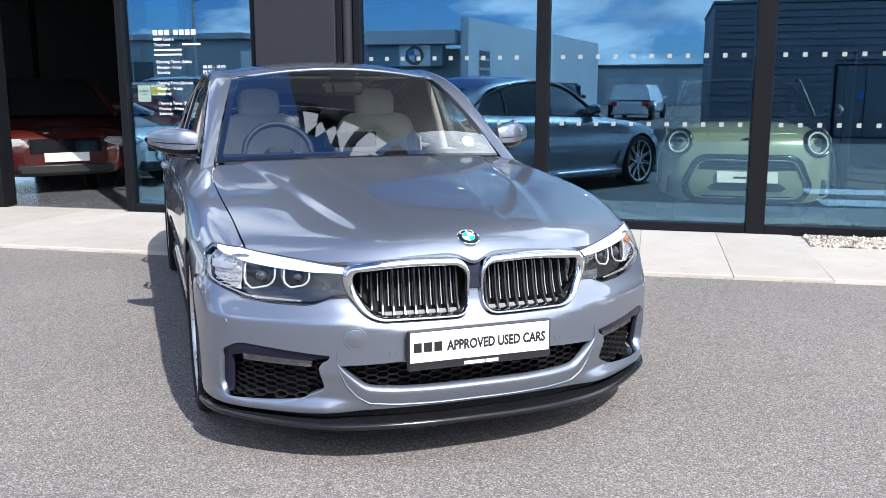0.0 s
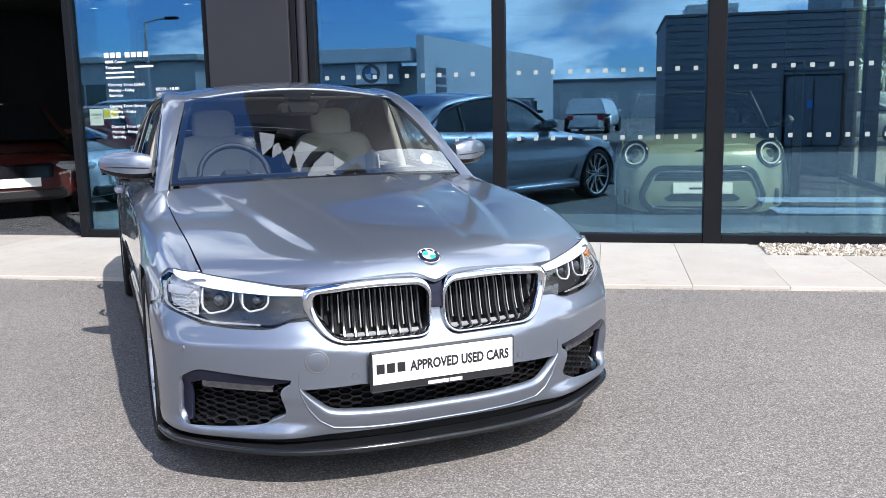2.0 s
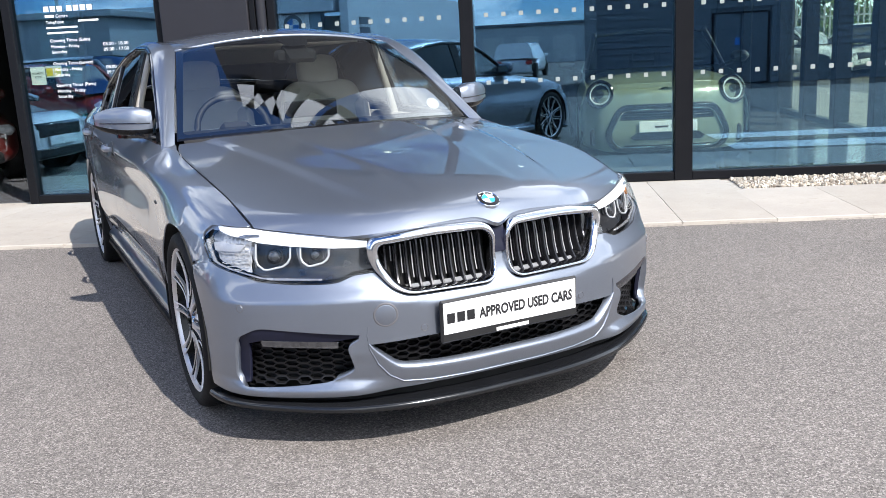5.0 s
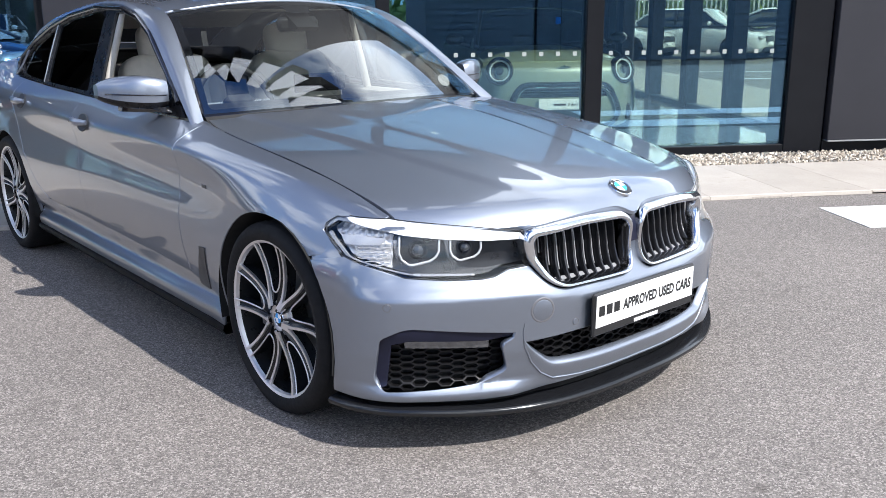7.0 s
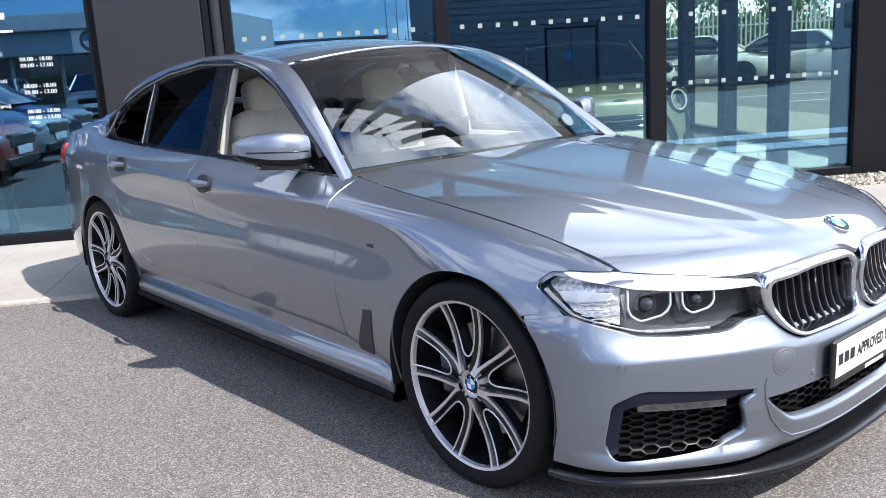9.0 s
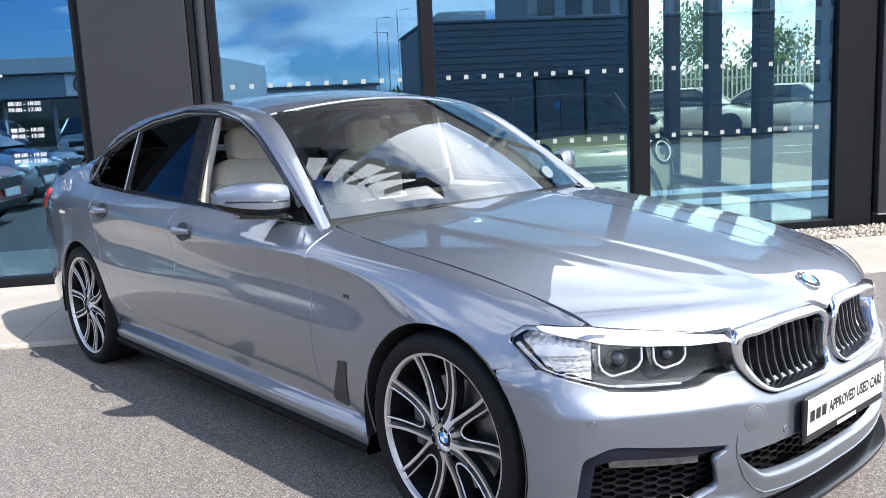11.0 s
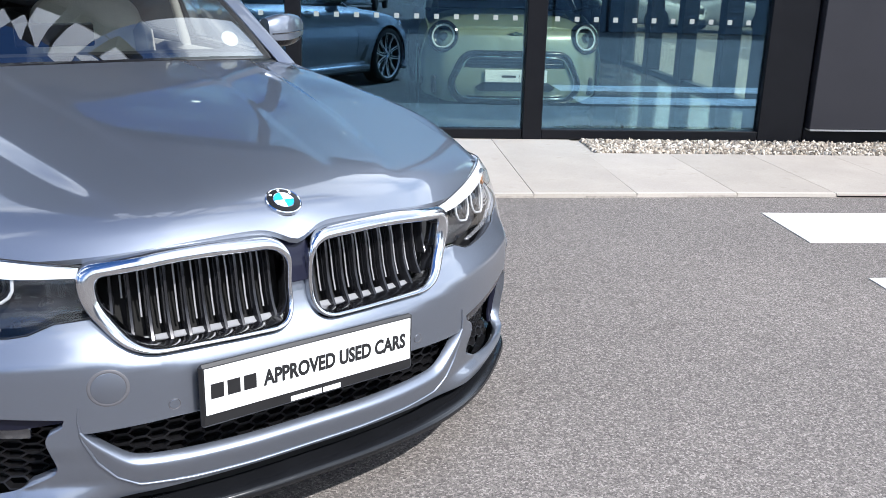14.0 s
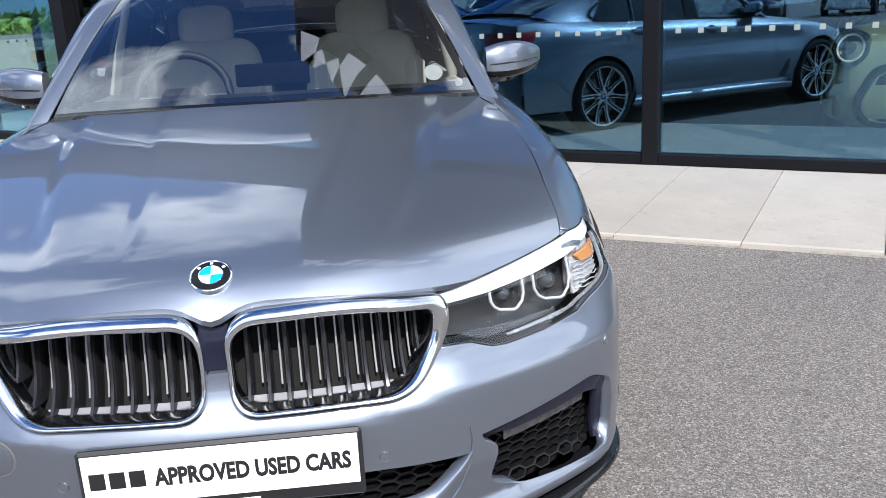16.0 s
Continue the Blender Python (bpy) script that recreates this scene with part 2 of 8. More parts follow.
def curve_fn(*pairs):
    """A natural cubic spline through (t, value) pairs; numpy in, numpy out, straight beyond its ends."""
    t = np.array(pairs[0::2] if not isinstance(pairs[0], tuple) else [p[0] for p in pairs], float)
    v = np.array(pairs[1::2] if not isinstance(pairs[0], tuple) else [p[1] for p in pairs], float)
    n, h = len(t), np.diff(t)
    A, b = np.eye(n), np.zeros(n)
    for i in range(1, n - 1):
        A[i, i - 1], A[i, i], A[i, i + 1] = h[i - 1], 2 * (h[i - 1] + h[i]), h[i]
        b[i] = 6 * ((v[i + 1] - v[i]) / h[i] - (v[i] - v[i - 1]) / h[i - 1])
    M = np.linalg.solve(A, b)

    def f(x):
        x = np.asarray(x, float)
        i = np.clip(np.searchsorted(t, x) - 1, 0, n - 2)
        xc = np.clip(x, t[0], t[-1])
        a, c = (t[i + 1] - xc) / h[i], (xc - t[i]) / h[i]
        y = a * v[i] + c * v[i + 1] + ((a ** 3 - a) * M[i] + (c ** 3 - c) * M[i + 1]) * h[i] ** 2 / 6
        s0 = (v[1] - v[0]) / h[0] - h[0] * M[1] / 6
        s1 = (v[-1] - v[-2]) / h[-1] + h[-1] * M[-2] / 6
        return y + np.where(x < t[0], (x - t[0]) * s0, 0) + np.where(x > t[-1], (x - t[-1]) * s1, 0)
    return f


def inside(poly, pts):
    """Which of the points lie in the polygon."""
    poly, pts = np.asarray(poly, float), np.asarray(pts, float)
    x, y = pts[:, 0][:, None], pts[:, 1][:, None]
    x0, y0 = poly[:, 0], poly[:, 1]
    x1, y1 = np.roll(x0, -1), np.roll(y0, -1)
    cross = ((y0 > y) != (y1 > y)) & (x < (x1 - x0) * (y - y0) / (y1 - y0 + 1e-12) + x0)
    return cross.sum(1) % 2 == 1


def dense(poly, step):
    out = []
    for a, b in zip(poly, poly[1:] + poly[:1]):
        k = max(1, int(math.ceil(math.dist(a, b) / step)))
        out += [(a[0] + (b[0] - a[0]) * i / k, a[1] + (b[1] - a[1]) * i / k) for i in range(k)]
    return out


def rounded(poly, r, n=5):
    """The polygon with its corners rounded off (r: one radius, or one for each corner)."""
    out, k = [], len(poly)
    for i, p in enumerate(poly):
        rr = r[i] if isinstance(r, (list, tuple)) else r
        p, a, b = Vector(p), Vector(poly[i - 1]), Vector(poly[(i + 1) % k])
        da, db = (a - p), (b - p)
        q = min(rr, da.length * 0.48, db.length * 0.48)
        if q < 1e-5:
            out.append(tuple(p))
            continue
        s, e = p + da.normalized() * q, p + db.normalized() * q
        for j in range(n + 1):
            t = j / n
            out.append(tuple(s * (1 - t) ** 2 + p * 2 * t * (1 - t) + e * t * t))
    return out


def sheet_mesh(name, surf, outline, holes=(), step=0.04, lip=0.012, side=1, edge=None, lift=0.0, rows_at=()):
    """A curved sheet: the outline (less the holes) in the plane of the surface's two parameters, filled with triangles, carried onto the
    surface, with true normals and an edge that turns inwards. side -1 mirrors it in x."""
    from mathutils.geometry import delaunay_2d_cdt
    loops = [dense(list(outline), edge or step * 0.7)] + [dense(list(h), edge or step * 0.7) for h in holes]
    pts, edges = [], []
    for lp in loops:
        k = len(pts)
        pts += lp
        edges += [(k + i, k + (i + 1) % len(lp)) for i in range(len(lp))]
    nb = len(pts)
    o = np.array(loops[0])
    gx, gy = np.arange(o[:, 0].min() + step / 2, o[:, 0].max(), step), np.arange(o[:, 1].min() + step / 2, o[:, 1].max(), step)
    g = np.array([(x, y) for x in gx for y in gy])
    if len(g):
        ok = inside(loops[0], g)
        for lp in loops[1:]:
            ok &= ~inside(lp, g)
        g = g[ok]
    for row in rows_at:
        r = np.array([(x, row) for x in np.arange(o[:, 0].min(), o[:, 0].max(), step * 0.5)])
        g = np.concatenate([g[np.abs(g[:, 1] - row) > step * 0.3], r[inside(loops[0], r)]])
    if len(g):
        bp = np.array(pts)
        d = np.min(np.hypot(g[:, None, 0] - bp[None, :, 0], g[:, None, 1] - bp[None, :, 1]), 1)
        g = g[d > step * 0.4]
        pts = pts + [tuple(p) for p in g]
    vs, _, tris, _, _, _ = delaunay_2d_cdt([Vector(p) for p in pts], edges, [], 0, 1e-7)
    V = np.array([tuple(v) for v in vs])
    T = np.array(tris)
    cen = V[T].mean(1)
    keep = inside(loops[0], cen)
    for lp in loops[1:]:
        keep &= ~inside(lp, cen)
    T = T[keep]
    e = 1e-3

    def at(u, v):
        return np.stack(surf(u, v), -1)
    P = at(V[:, 0], V[:, 1])
    n = np.cross(at(V[:, 0] + e, V[:, 1]) - at(V[:, 0] - e, V[:, 1]), at(V[:, 0], V[:, 1] + e) - at(V[:, 0], V[:, 1] - e))
    n /= np.linalg.norm(n, axis=1)[:, None] + 1e-12
    a, b, c = P[T[:, 0]], P[T[:, 1]], P[T[:, 2]]
    fn = np.cross(b - a, c - a)
    # outwards is away from the middle of the body
    mid = np.array([0.0, 0.0, 0.45])
    away = P - np.stack([0 * P[:, 0], np.clip(P[:, 1], -0.3, 3.4), 0 * P[:, 0] + 0.55], -1)
    if (n * away).sum() < 0:
        n = -n
    if (fn * n[T[:, 0]]).sum() < 0:
        T = T[:, ::-1]
    P = P + n * lift
    # edge lip
    cnt = {}
    for t in T:
        for i in range(3):
            cnt[t[i], t[(i + 1) % 3]] = 1
    border = [(i, j) for (i, j) in cnt if (j, i) not in cnt]
    Pl, Nl, Fl, k = [P], [n], [tuple(t) for t in T], len(P)
    if lip:
        rim = sorted({i for ed in border for i in ed})
        pos = {i: r for r, i in enumerate(rim)}
        out = np.zeros((len(rim), 3))
        for i, j in border:
            w = np.cross(P[j] - P[i], n[i])
            w /= np.linalg.norm(w) + 1e-12
            out[pos[i]] += w
            out[pos[j]] += w
        out /= np.linalg.norm(out, axis=1)[:, None] + 1e-12
        R = P[rim]
        s = 0.08 * lip
        rows = [(R, n[rim]), (R + out * s - n[rim] * s * 0.6, (n[rim] + out)), (R + out * s - n[rim] * lip, out)]
        for p, q in rows:
            Pl.append(p), Nl.append(q / np.linalg.norm(q, axis=1)[:, None])
        m = len(rim)
        for i, j in border:
            for r in (0, 1):
                a0, a1 = k + r * m + pos[i], k + r * m + pos[j]
                Fl.append((a0, a0 + m, a1 + m, a1))
    P, n = np.concatenate(Pl), np.concatenate(Nl)
    if side < 0:
        P, n, Fl = P * (-1, 1, 1), n * (-1, 1, 1), [f[::-1] for f in Fl]
    me = bpy.data.meshes.new(name)
    me.from_pydata(P.tolist(), [], Fl)
    me.shade_smooth()
    me.normals_split_custom_set_from_vertices(n.tolist())
    return me


def sheet(name, surf, outline, mat, parent, holes=(), label="", **kw):
    me = sheet_mesh(name, surf, outline, holes, **kw)
    me.materials.append(mat)
    return part(name, me, None, parent, label)


def text_mesh(words, size, bold=0.0, depth=0.0, align="LEFT", width=None):
    """Words in the built-in font, as a mesh in the xz plane that faces -y, their base line at z = 0."""
    cu = bpy.data.curves.new("words", "FONT")
    cu.body, cu.size, cu.offset, cu.extrude, cu.align_x, cu.resolution_u = words, size, bold, depth, align, 3
    ob = bpy.data.objects.new("words", cu)
    scene.collection.objects.link(ob)
    bpy.context.view_layer.update()
    me = bpy.data.meshes.new_from_object(ob.evaluated_get(bpy.context.evaluated_depsgraph_get()))
    bpy.data.objects.remove(ob)
    me.transform(Matrix.Rotation(radians(90), 4, "X"))
    if width:
        xs = [v.co.x for v in me.vertices]
        me.transform(Matrix.Diagonal((width / (max(xs) - min(xs)), 1, 1, 1)))
    me.materials.clear()
    return me


def asphalt_mat():
    m, nt, p, N, L = node_mat("asphalt")
    co, vor, ramp = N("ShaderNodeTexCoord"), N("ShaderNodeTexVoronoi"), N("ShaderNodeValToRGB")
    vor.inputs["Scale"].default_value = 190
    L(co.outputs["Object"], vor.inputs["Vector"])
    sep = N("ShaderNodeSeparateColor")
    L(vor.outputs["Color"], sep.inputs[0])
    # single stones, from dark binder to pale chips
    els = ramp.color_ramp.elements
    els[0].position, els[0].color = 0.0, (0.115, 0.107, 0.101, 1)
    els[1].position, els[1].color = 1.0, (0.43, 0.40, 0.375, 1)
    for pos, c in ((0.30, (0.178, 0.165, 0.155, 1)), (0.75, (0.262, 0.242, 0.228, 1))):
        els.new(pos).color = c
    L(sep.outputs[0], ramp.inputs[0])
    fine, f = noise_ramp(nt, 320, 0.30, 0.65, (0.55, 0.54, 0.53), (1.0, 1.0, 1.0), 3.0)
    patch, _ = noise_ramp(nt, 0.55, 0.3, 0.7, (0.82, 0.81, 0.81), (1.0, 0.98, 0.97), 5.0)
    spot, _ = noise_ramp(nt, 7.0, 0.60, 0.74, (1.0, 1.0, 1.0), (0.76, 0.75, 0.74), 4.0)
    L(multiply(nt, multiply(nt, ramp.outputs[0], fine), multiply(nt, patch, spot)), p.inputs["Base Color"])
    p.inputs["Roughness"].default_value = 0.9
    p.inputs["Specular IOR Level"].default_value = 0.25
    inv = N("ShaderNodeMath"); inv.operation, inv.inputs[0].default_value = "SUBTRACT", 1.0
    L(vor.outputs["Distance"], inv.inputs[1])
    bump(nt, p, inv.outputs[0], 0.5, 0.003)
    return m


def concrete_mat(name, colour):
    m, nt, p, N, L = node_mat(name)
    c1, f1 = noise_ramp(nt, 2.2, 0.3, 0.72, tuple(c * 0.84 for c in colour), colour, 8.0, rough=0.65)
    c2, f2 = noise_ramp(nt, 90, 0.2, 0.8, (0.86, 0.86, 0.85), (1, 1, 1), 3.0)
    info, rnd = N("ShaderNodeObjectInfo"), N("ShaderNodeValToRGB")
    rnd.color_ramp.elements[0].color, rnd.color_ramp.elements[1].color = (0.90, 0.90, 0.89, 1), (1, 1, 1, 1)
    L(info.outputs["Random"], rnd.inputs[0])
    stain, _ = noise_ramp(nt, 9.0, 0.60, 0.78, (1, 1, 1), (0.80, 0.79, 0.77), 7.0)
    L(multiply(nt, multiply(nt, c1, c2), multiply(nt, rnd.outputs[0], stain)), p.inputs["Base Color"])
    p.inputs["Roughness"].default_value = 0.85
    bump(nt, p, f2, 0.35, 0.002)
    return m


def paint_mat(name, base, metal=0.75, rough=0.34, flake=True):
    """Car paint: metallic base under clear lacquer, with a fine flake in it."""
    m, nt, p, N, L = node_mat(name)
    c, f = noise_ramp(nt, 2600, 0.25, 0.75, tuple(v * 0.86 for v in base), tuple(v * 1.14 for v in base), 1.0)
    d, _ = noise_ramp(nt, 3.0, 0.3, 0.7, (0.96, 0.96, 0.96), (1, 1, 1), 4.0)
    L(multiply(nt, c, d), p.inputs["Base Color"])
    p.inputs["Metallic"].default_value, p.inputs["Roughness"].default_value = metal, rough
    p.inputs["Coat Weight"].default_value, p.inputs["Coat Roughness"].default_value = 1.0, 0.015
    p.inputs["Coat IOR"].default_value = 1.75
    if flake:
        bump(nt, p, f, 0.04, 0.0004)
    return m


ASPHALT = asphalt_mat()
PAVING = concrete_mat("paving_concrete", (0.42, 0.378, 0.335))
KERB = concrete_mat("kerb_concrete", (0.56, 0.51, 0.45))
JOINT = surface("joint_mortar", (0.37, 0.335, 0.295), 0.95, grain=0.25, scale=30)
ROADPAINT = surface("road_paint", (0.66, 0.65, 0.62), 0.7, grain=0.12, scale=14, relief=0.001)
FRAME = surface("anthracite_frame", (0.0075, 0.008, 0.010), 0.42, grain=0.1, scale=5, spec=0.12)
CLADDING = surface("anthracite_panel", (0.021, 0.021, 0.026), 0.5, grain=0.06, scale=2.0, spec=0.25)
FACADE_GLASS = glass("solar_glass", (0.36, 0.65, 1.0), 0.18, (0.76, 0.86, 0.80))
SIDE_GLASS = glass("clear_sheet_glass", (0.9, 0.95, 1.0), 0.03, (0.95, 0.98, 0.95))
DOT = surface("frosted_film", (0.25, 0.28, 0.265), 0.75, grain=0.04)
LETTER = surface("white_vinyl", (0.86, 0.86, 0.85), 0.55, grain=0.03)
YELLOW = surface("yellow_sticker", (0.80, 0.62, 0.05), 0.5, grain=0.05)
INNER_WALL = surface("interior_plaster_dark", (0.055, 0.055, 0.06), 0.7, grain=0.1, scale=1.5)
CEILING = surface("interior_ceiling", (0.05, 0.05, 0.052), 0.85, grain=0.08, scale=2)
FLOOR_TILE = surface("grey_floor_tile", (0.12, 0.125, 0.135), 0.12, grain=0.1, scale=3, spec=0.5)
LAMP_ON = emitter("downlight", (1.0, 0.93, 0.82), 5.0)
PEBBLE = None


def pebble_mat():
    m, nt, p, N, L = node_mat("pebbles")
    g, ramp = N("ShaderNodeNewGeometry"), N("ShaderNodeValToRGB")
    for pos, c in ((0.0, (0.20, 0.165, 0.13)), (0.35, (0.40, 0.345, 0.275)), (0.7, (0.53, 0.47, 0.385)), (1.0, (0.68, 0.64, 0.57))):
        e = ramp.color_ramp.elements.new(pos) if pos not in (0.0, 1.0) else ramp.color_ramp.elements[0 if pos == 0 else -1]
        e.color = (*c, 1)
    L(g.outputs["Random Per Island"], ramp.inputs[0])
    c2, f2 = noise_ramp(nt, 60, 0.3, 0.7, (0.82, 0.82, 0.82), (1, 1, 1))
    L(multiply(nt, ramp.outputs[0], c2), p.inputs["Base Color"])
    p.inputs["Roughness"].default_value = 0.75
    return m


PEBBLE = pebble_mat()
SLAT = surface("dark_blue_cladding", (0.085, 0.098, 0.125), 0.5, grain=0.1, scale=1.0)
WHITE_CLAD = surface("pale_metal_cladding", (0.52, 0.55, 0.58), 0.45, grain=0.05, scale=0.8)
GREY_CLAD = surface("grey_render", (0.32, 0.34, 0.36), 0.7, grain=0.08, scale=0.7)
SIGN_WHITE = surface("sign_white", (0.75, 0.77, 0.80), 0.4, grain=0.03)
SIGN_BLUE = surface("sign_blue", (0.02, 0.16, 0.50), 0.35, grain=0.03)
BLACK = surface("black_plastic", (0.012, 0.012, 0.013), 0.45, grain=0.15, scale=30)
GLOSS_BLACK = surface("gloss_black", (0.008, 0.008, 0.010), 0.12, coat=0.8, grain=0.05)
STEEL = surface("galvanised_steel", (0.42, 0.43, 0.44), 0.4, metal=0.7, grain=0.1, scale=6)
DARK_WINDOW = glass("dark_window", (0.85, 0.9, 1.0), 0.10, (0.25, 0.28, 0.30))
PAINT = paint_mat("bluestone_paint", (0.206, 0.232, 0.282), 0.88, 0.43)
CHROME = surface("chrome", (0.82, 0.83, 0.85), 0.06, metal=1.0, grain=0.02)
SATIN = surface("satin_aluminium", (0.62, 0.63, 0.66), 0.28, metal=1.0, grain=0.04)
RUBBER = surface("tyre_rubber", (0.009, 0.009, 0.010), 0.7, grain=0.25, scale=25, spec=0.2)
RIM_BRIGHT = surface("machined_alloy", (0.70, 0.69, 0.70), 0.46, metal=1.0, grain=0.04, scale=20)
RIM_DARK = surface("dark_alloy", (0.012, 0.0125, 0.014), 0.3, metal=0.2, coat=0.3, grain=0.08, spec=0.3)
LEATHER = surface("pale_grey_leather", (0.60, 0.57, 0.53), 0.5, grain=0.06, scale=30, relief=0.0006)
DASH = surface("dark_soft_dashboard", (0.022, 0.022, 0.024), 0.6, grain=0.15, scale=40)
CAR_GLASS = glass("windscreen_glass", (0.95, 0.98, 1.0), 0.15, (0.58, 0.63, 0.61))
PRIVACY = glass("tinted_window_glass", (0.75, 0.78, 0.82), 0.05, (0.05, 0.053, 0.053))
LENS = glass("headlamp_lens", (1.0, 1.0, 1.0), 0.01, (0.93, 0.94, 0.95))
REFLECTOR = surface("lamp_reflector", (0.58, 0.58, 0.59), 0.34, metal=0.6, grain=0.04)
LAMP_WHITE = surface("lamp_light_bar", (0.86, 0.87, 0.88), 0.25, grain=0.02, coat=0.6)
AMBER = surface("amber_lens", (0.50, 0.22, 0.07), 0.2, coat=0.5, grain=0.08)
RED = surface("red_lens", (0.42, 0.01, 0.01), 0.15, coat=0.8, grain=0.08)
PLATE_WHITE = surface("plate_white", (0.82, 0.82, 0.81), 0.4, grain=0.02)
DISC = surface("brake_disc", (0.30, 0.29, 0.28), 0.35, metal=0.9, grain=0.1, scale=40)
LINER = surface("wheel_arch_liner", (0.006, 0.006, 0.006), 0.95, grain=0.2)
BADGE_BLUE = surface("badge_blue", (0.01, 0.30, 0.72), 0.3, coat=0.12, grain=0.02)
BADGE_WHITE = surface("badge_white", (0.80, 0.81, 0.82), 0.3, coat=0.12, grain=0.02)
SENSOR = surface("sensor_ring", (0.10, 0.10, 0.11), 0.5, grain=0.05)


# ---- ground ----
def flat(name, pts, z, mat, label, category, thick=0.0):
    g = Geo().prism(pts, z - thick, z) if thick else Geo().add([(x, y, z) for x, y in pts], [tuple(range(len(pts)))])
    return tagged(part(name, g, mat), label, category, kind="structure")


flat("ground", [(-700, -700), (700, -700), (700, 700), (-700, 700)], 0.0, ASPHALT, "weathered grey asphalt yard with fine stone grain", "ground")


def pavement():
    """Concrete footway along the glass front: kerb stones at the edge and slabs behind, each a piece of its own."""
    bed = tagged(part("pavement", Geo().prism([(-14, -2.18), (-3.0, -2.08), (1.2, -1.93), (9, -1.93), (9, 0.2), (-14, 0.2)], 0.001, 0.014), JOINT), "pale beige concrete slab footway along the glass front", "pavement", kind="structure")
    xs = [-1.58 + 0.648 * k for k in range(-19, 17)]

    def edge(x):
        return np.interp(x, [-14, -3.0, 1.2, 9], [-2.18, -2.08, -1.93, -1.93])
    for a, b in zip(xs, xs[1:]):
        top = 0.026 + random.uniform(-0.0006, 0.0006)
        back = -0.06 if b < 0.45 else -0.64
        g = Geo().prism([(a + 0.002, edge(a) + 0.043), (b - 0.002, edge(b) + 0.043), (b - 0.002 - 0.02, back), (a + 0.002 - 0.02, back)], 0.004, top)
        part("slab", g, PAVING, bed)
        g = Geo().prism([(a + 0.003, edge(a)), (b - 0.003, edge(b)), (b - 0.003, edge(b) + 0.039), (a + 0.003, edge(a) + 0.039)], 0.003, top + 0.001)
        part("kerb_stone", g, KERB, bed)


def gravel():
    rnd = random.Random(4)
    g = Geo()
    base = [(0, 0, 1), (0, 0, -1)] + [(math.cos(a), math.sin(a), 0) for a in [k * math.pi / 3 for k in range(6)]]
    fs = [(0, 2 + k, 2 + (k + 1) % 6) for k in range(6)] + [(1, 2 + (k + 1) % 6, 2 + k) for k in range(6)]
    for k in range(8500):
        x = 0.44 + 8.4 * rnd.random() ** 1.5
        y = rnd.uniform(-0.62, -0.07)
        s = rnd.uniform(0.008, 0.019)
        m = Matrix.LocRotScale((x, y, 0.012 + rnd.uniform(0, 0.022)), Euler((rnd.uniform(0, 6), rnd.uniform(0, 6), rnd.uniform(0, 6))), (s * rnd.uniform(0.8, 1.4), s, s * rnd.uniform(0.55, 0.9)))
        g.add([tuple(c * rnd.uniform(0.8, 1.15) for c in p) for p in base], fs, m)
    tagged(part("gravel_strip", g, PEBBLE, smooth=60, fix=False), "loose pale beige and white pebbles in a strip against the wall", "gravel", kind="stuff")


def zebra():
    for k in range(2):
        y0 = -2.93 - 1.165 * k
        g = Geo().prism([(1.0, y0), (5.6, y0), (5.6, y0 + 0.6), (1.0, y0 + 0.6)], 0.001, 0.005)
        tagged(part("crossing_stripe", g, ROADPAINT), "worn white painted crossing stripe on the asphalt", "road marking", "zebra crossing stripes", "structure")


# ---- the glass front ----
def frame_bar(name, lo, hi, parent, mat=None, bevel=0.006):
    return part(name, Geo().box(lo, hi, bevel), mat or FRAME, parent)


TOP = 3.3


def bay(name, x0, x1, label, dots=True, phase=0.0, dot_top=True):
    """One fixed pane between two posts, with its rails and its two rows of frosted squares."""
    w = tagged(new(name), label, "window", "panes of the glass front", "structure")
    frame_bar("bottom_rail", (x0, -0.045, 0.026), (x1, 0.085, 0.105), w)
    frame_bar("top_rail", (x0, -0.045, TOP - 0.1), (x1, 0.085, TOP), w)
    pane = part("pane", Geo().box((x0, 0.0, 0.105), (x1, 0.012, TOP - 0.1)), FACADE_GLASS, w, "blue-tinted reflective glass")
    pane.visible_shadow = False
    if dots:
        n = int((x1 - x0) / 0.157)
        for z in (1.585, 0.985):
            for k in range(n + 1):
                x = x0 + 0.07 + phase + 0.157 * k
                if x < x1 - 0.05:
                    part("frosted_square", Geo().box((x - 0.019, -0.003, z - 0.019), (x + 0.019, -0.001, z + 0.019)), DOT, w)
    return w


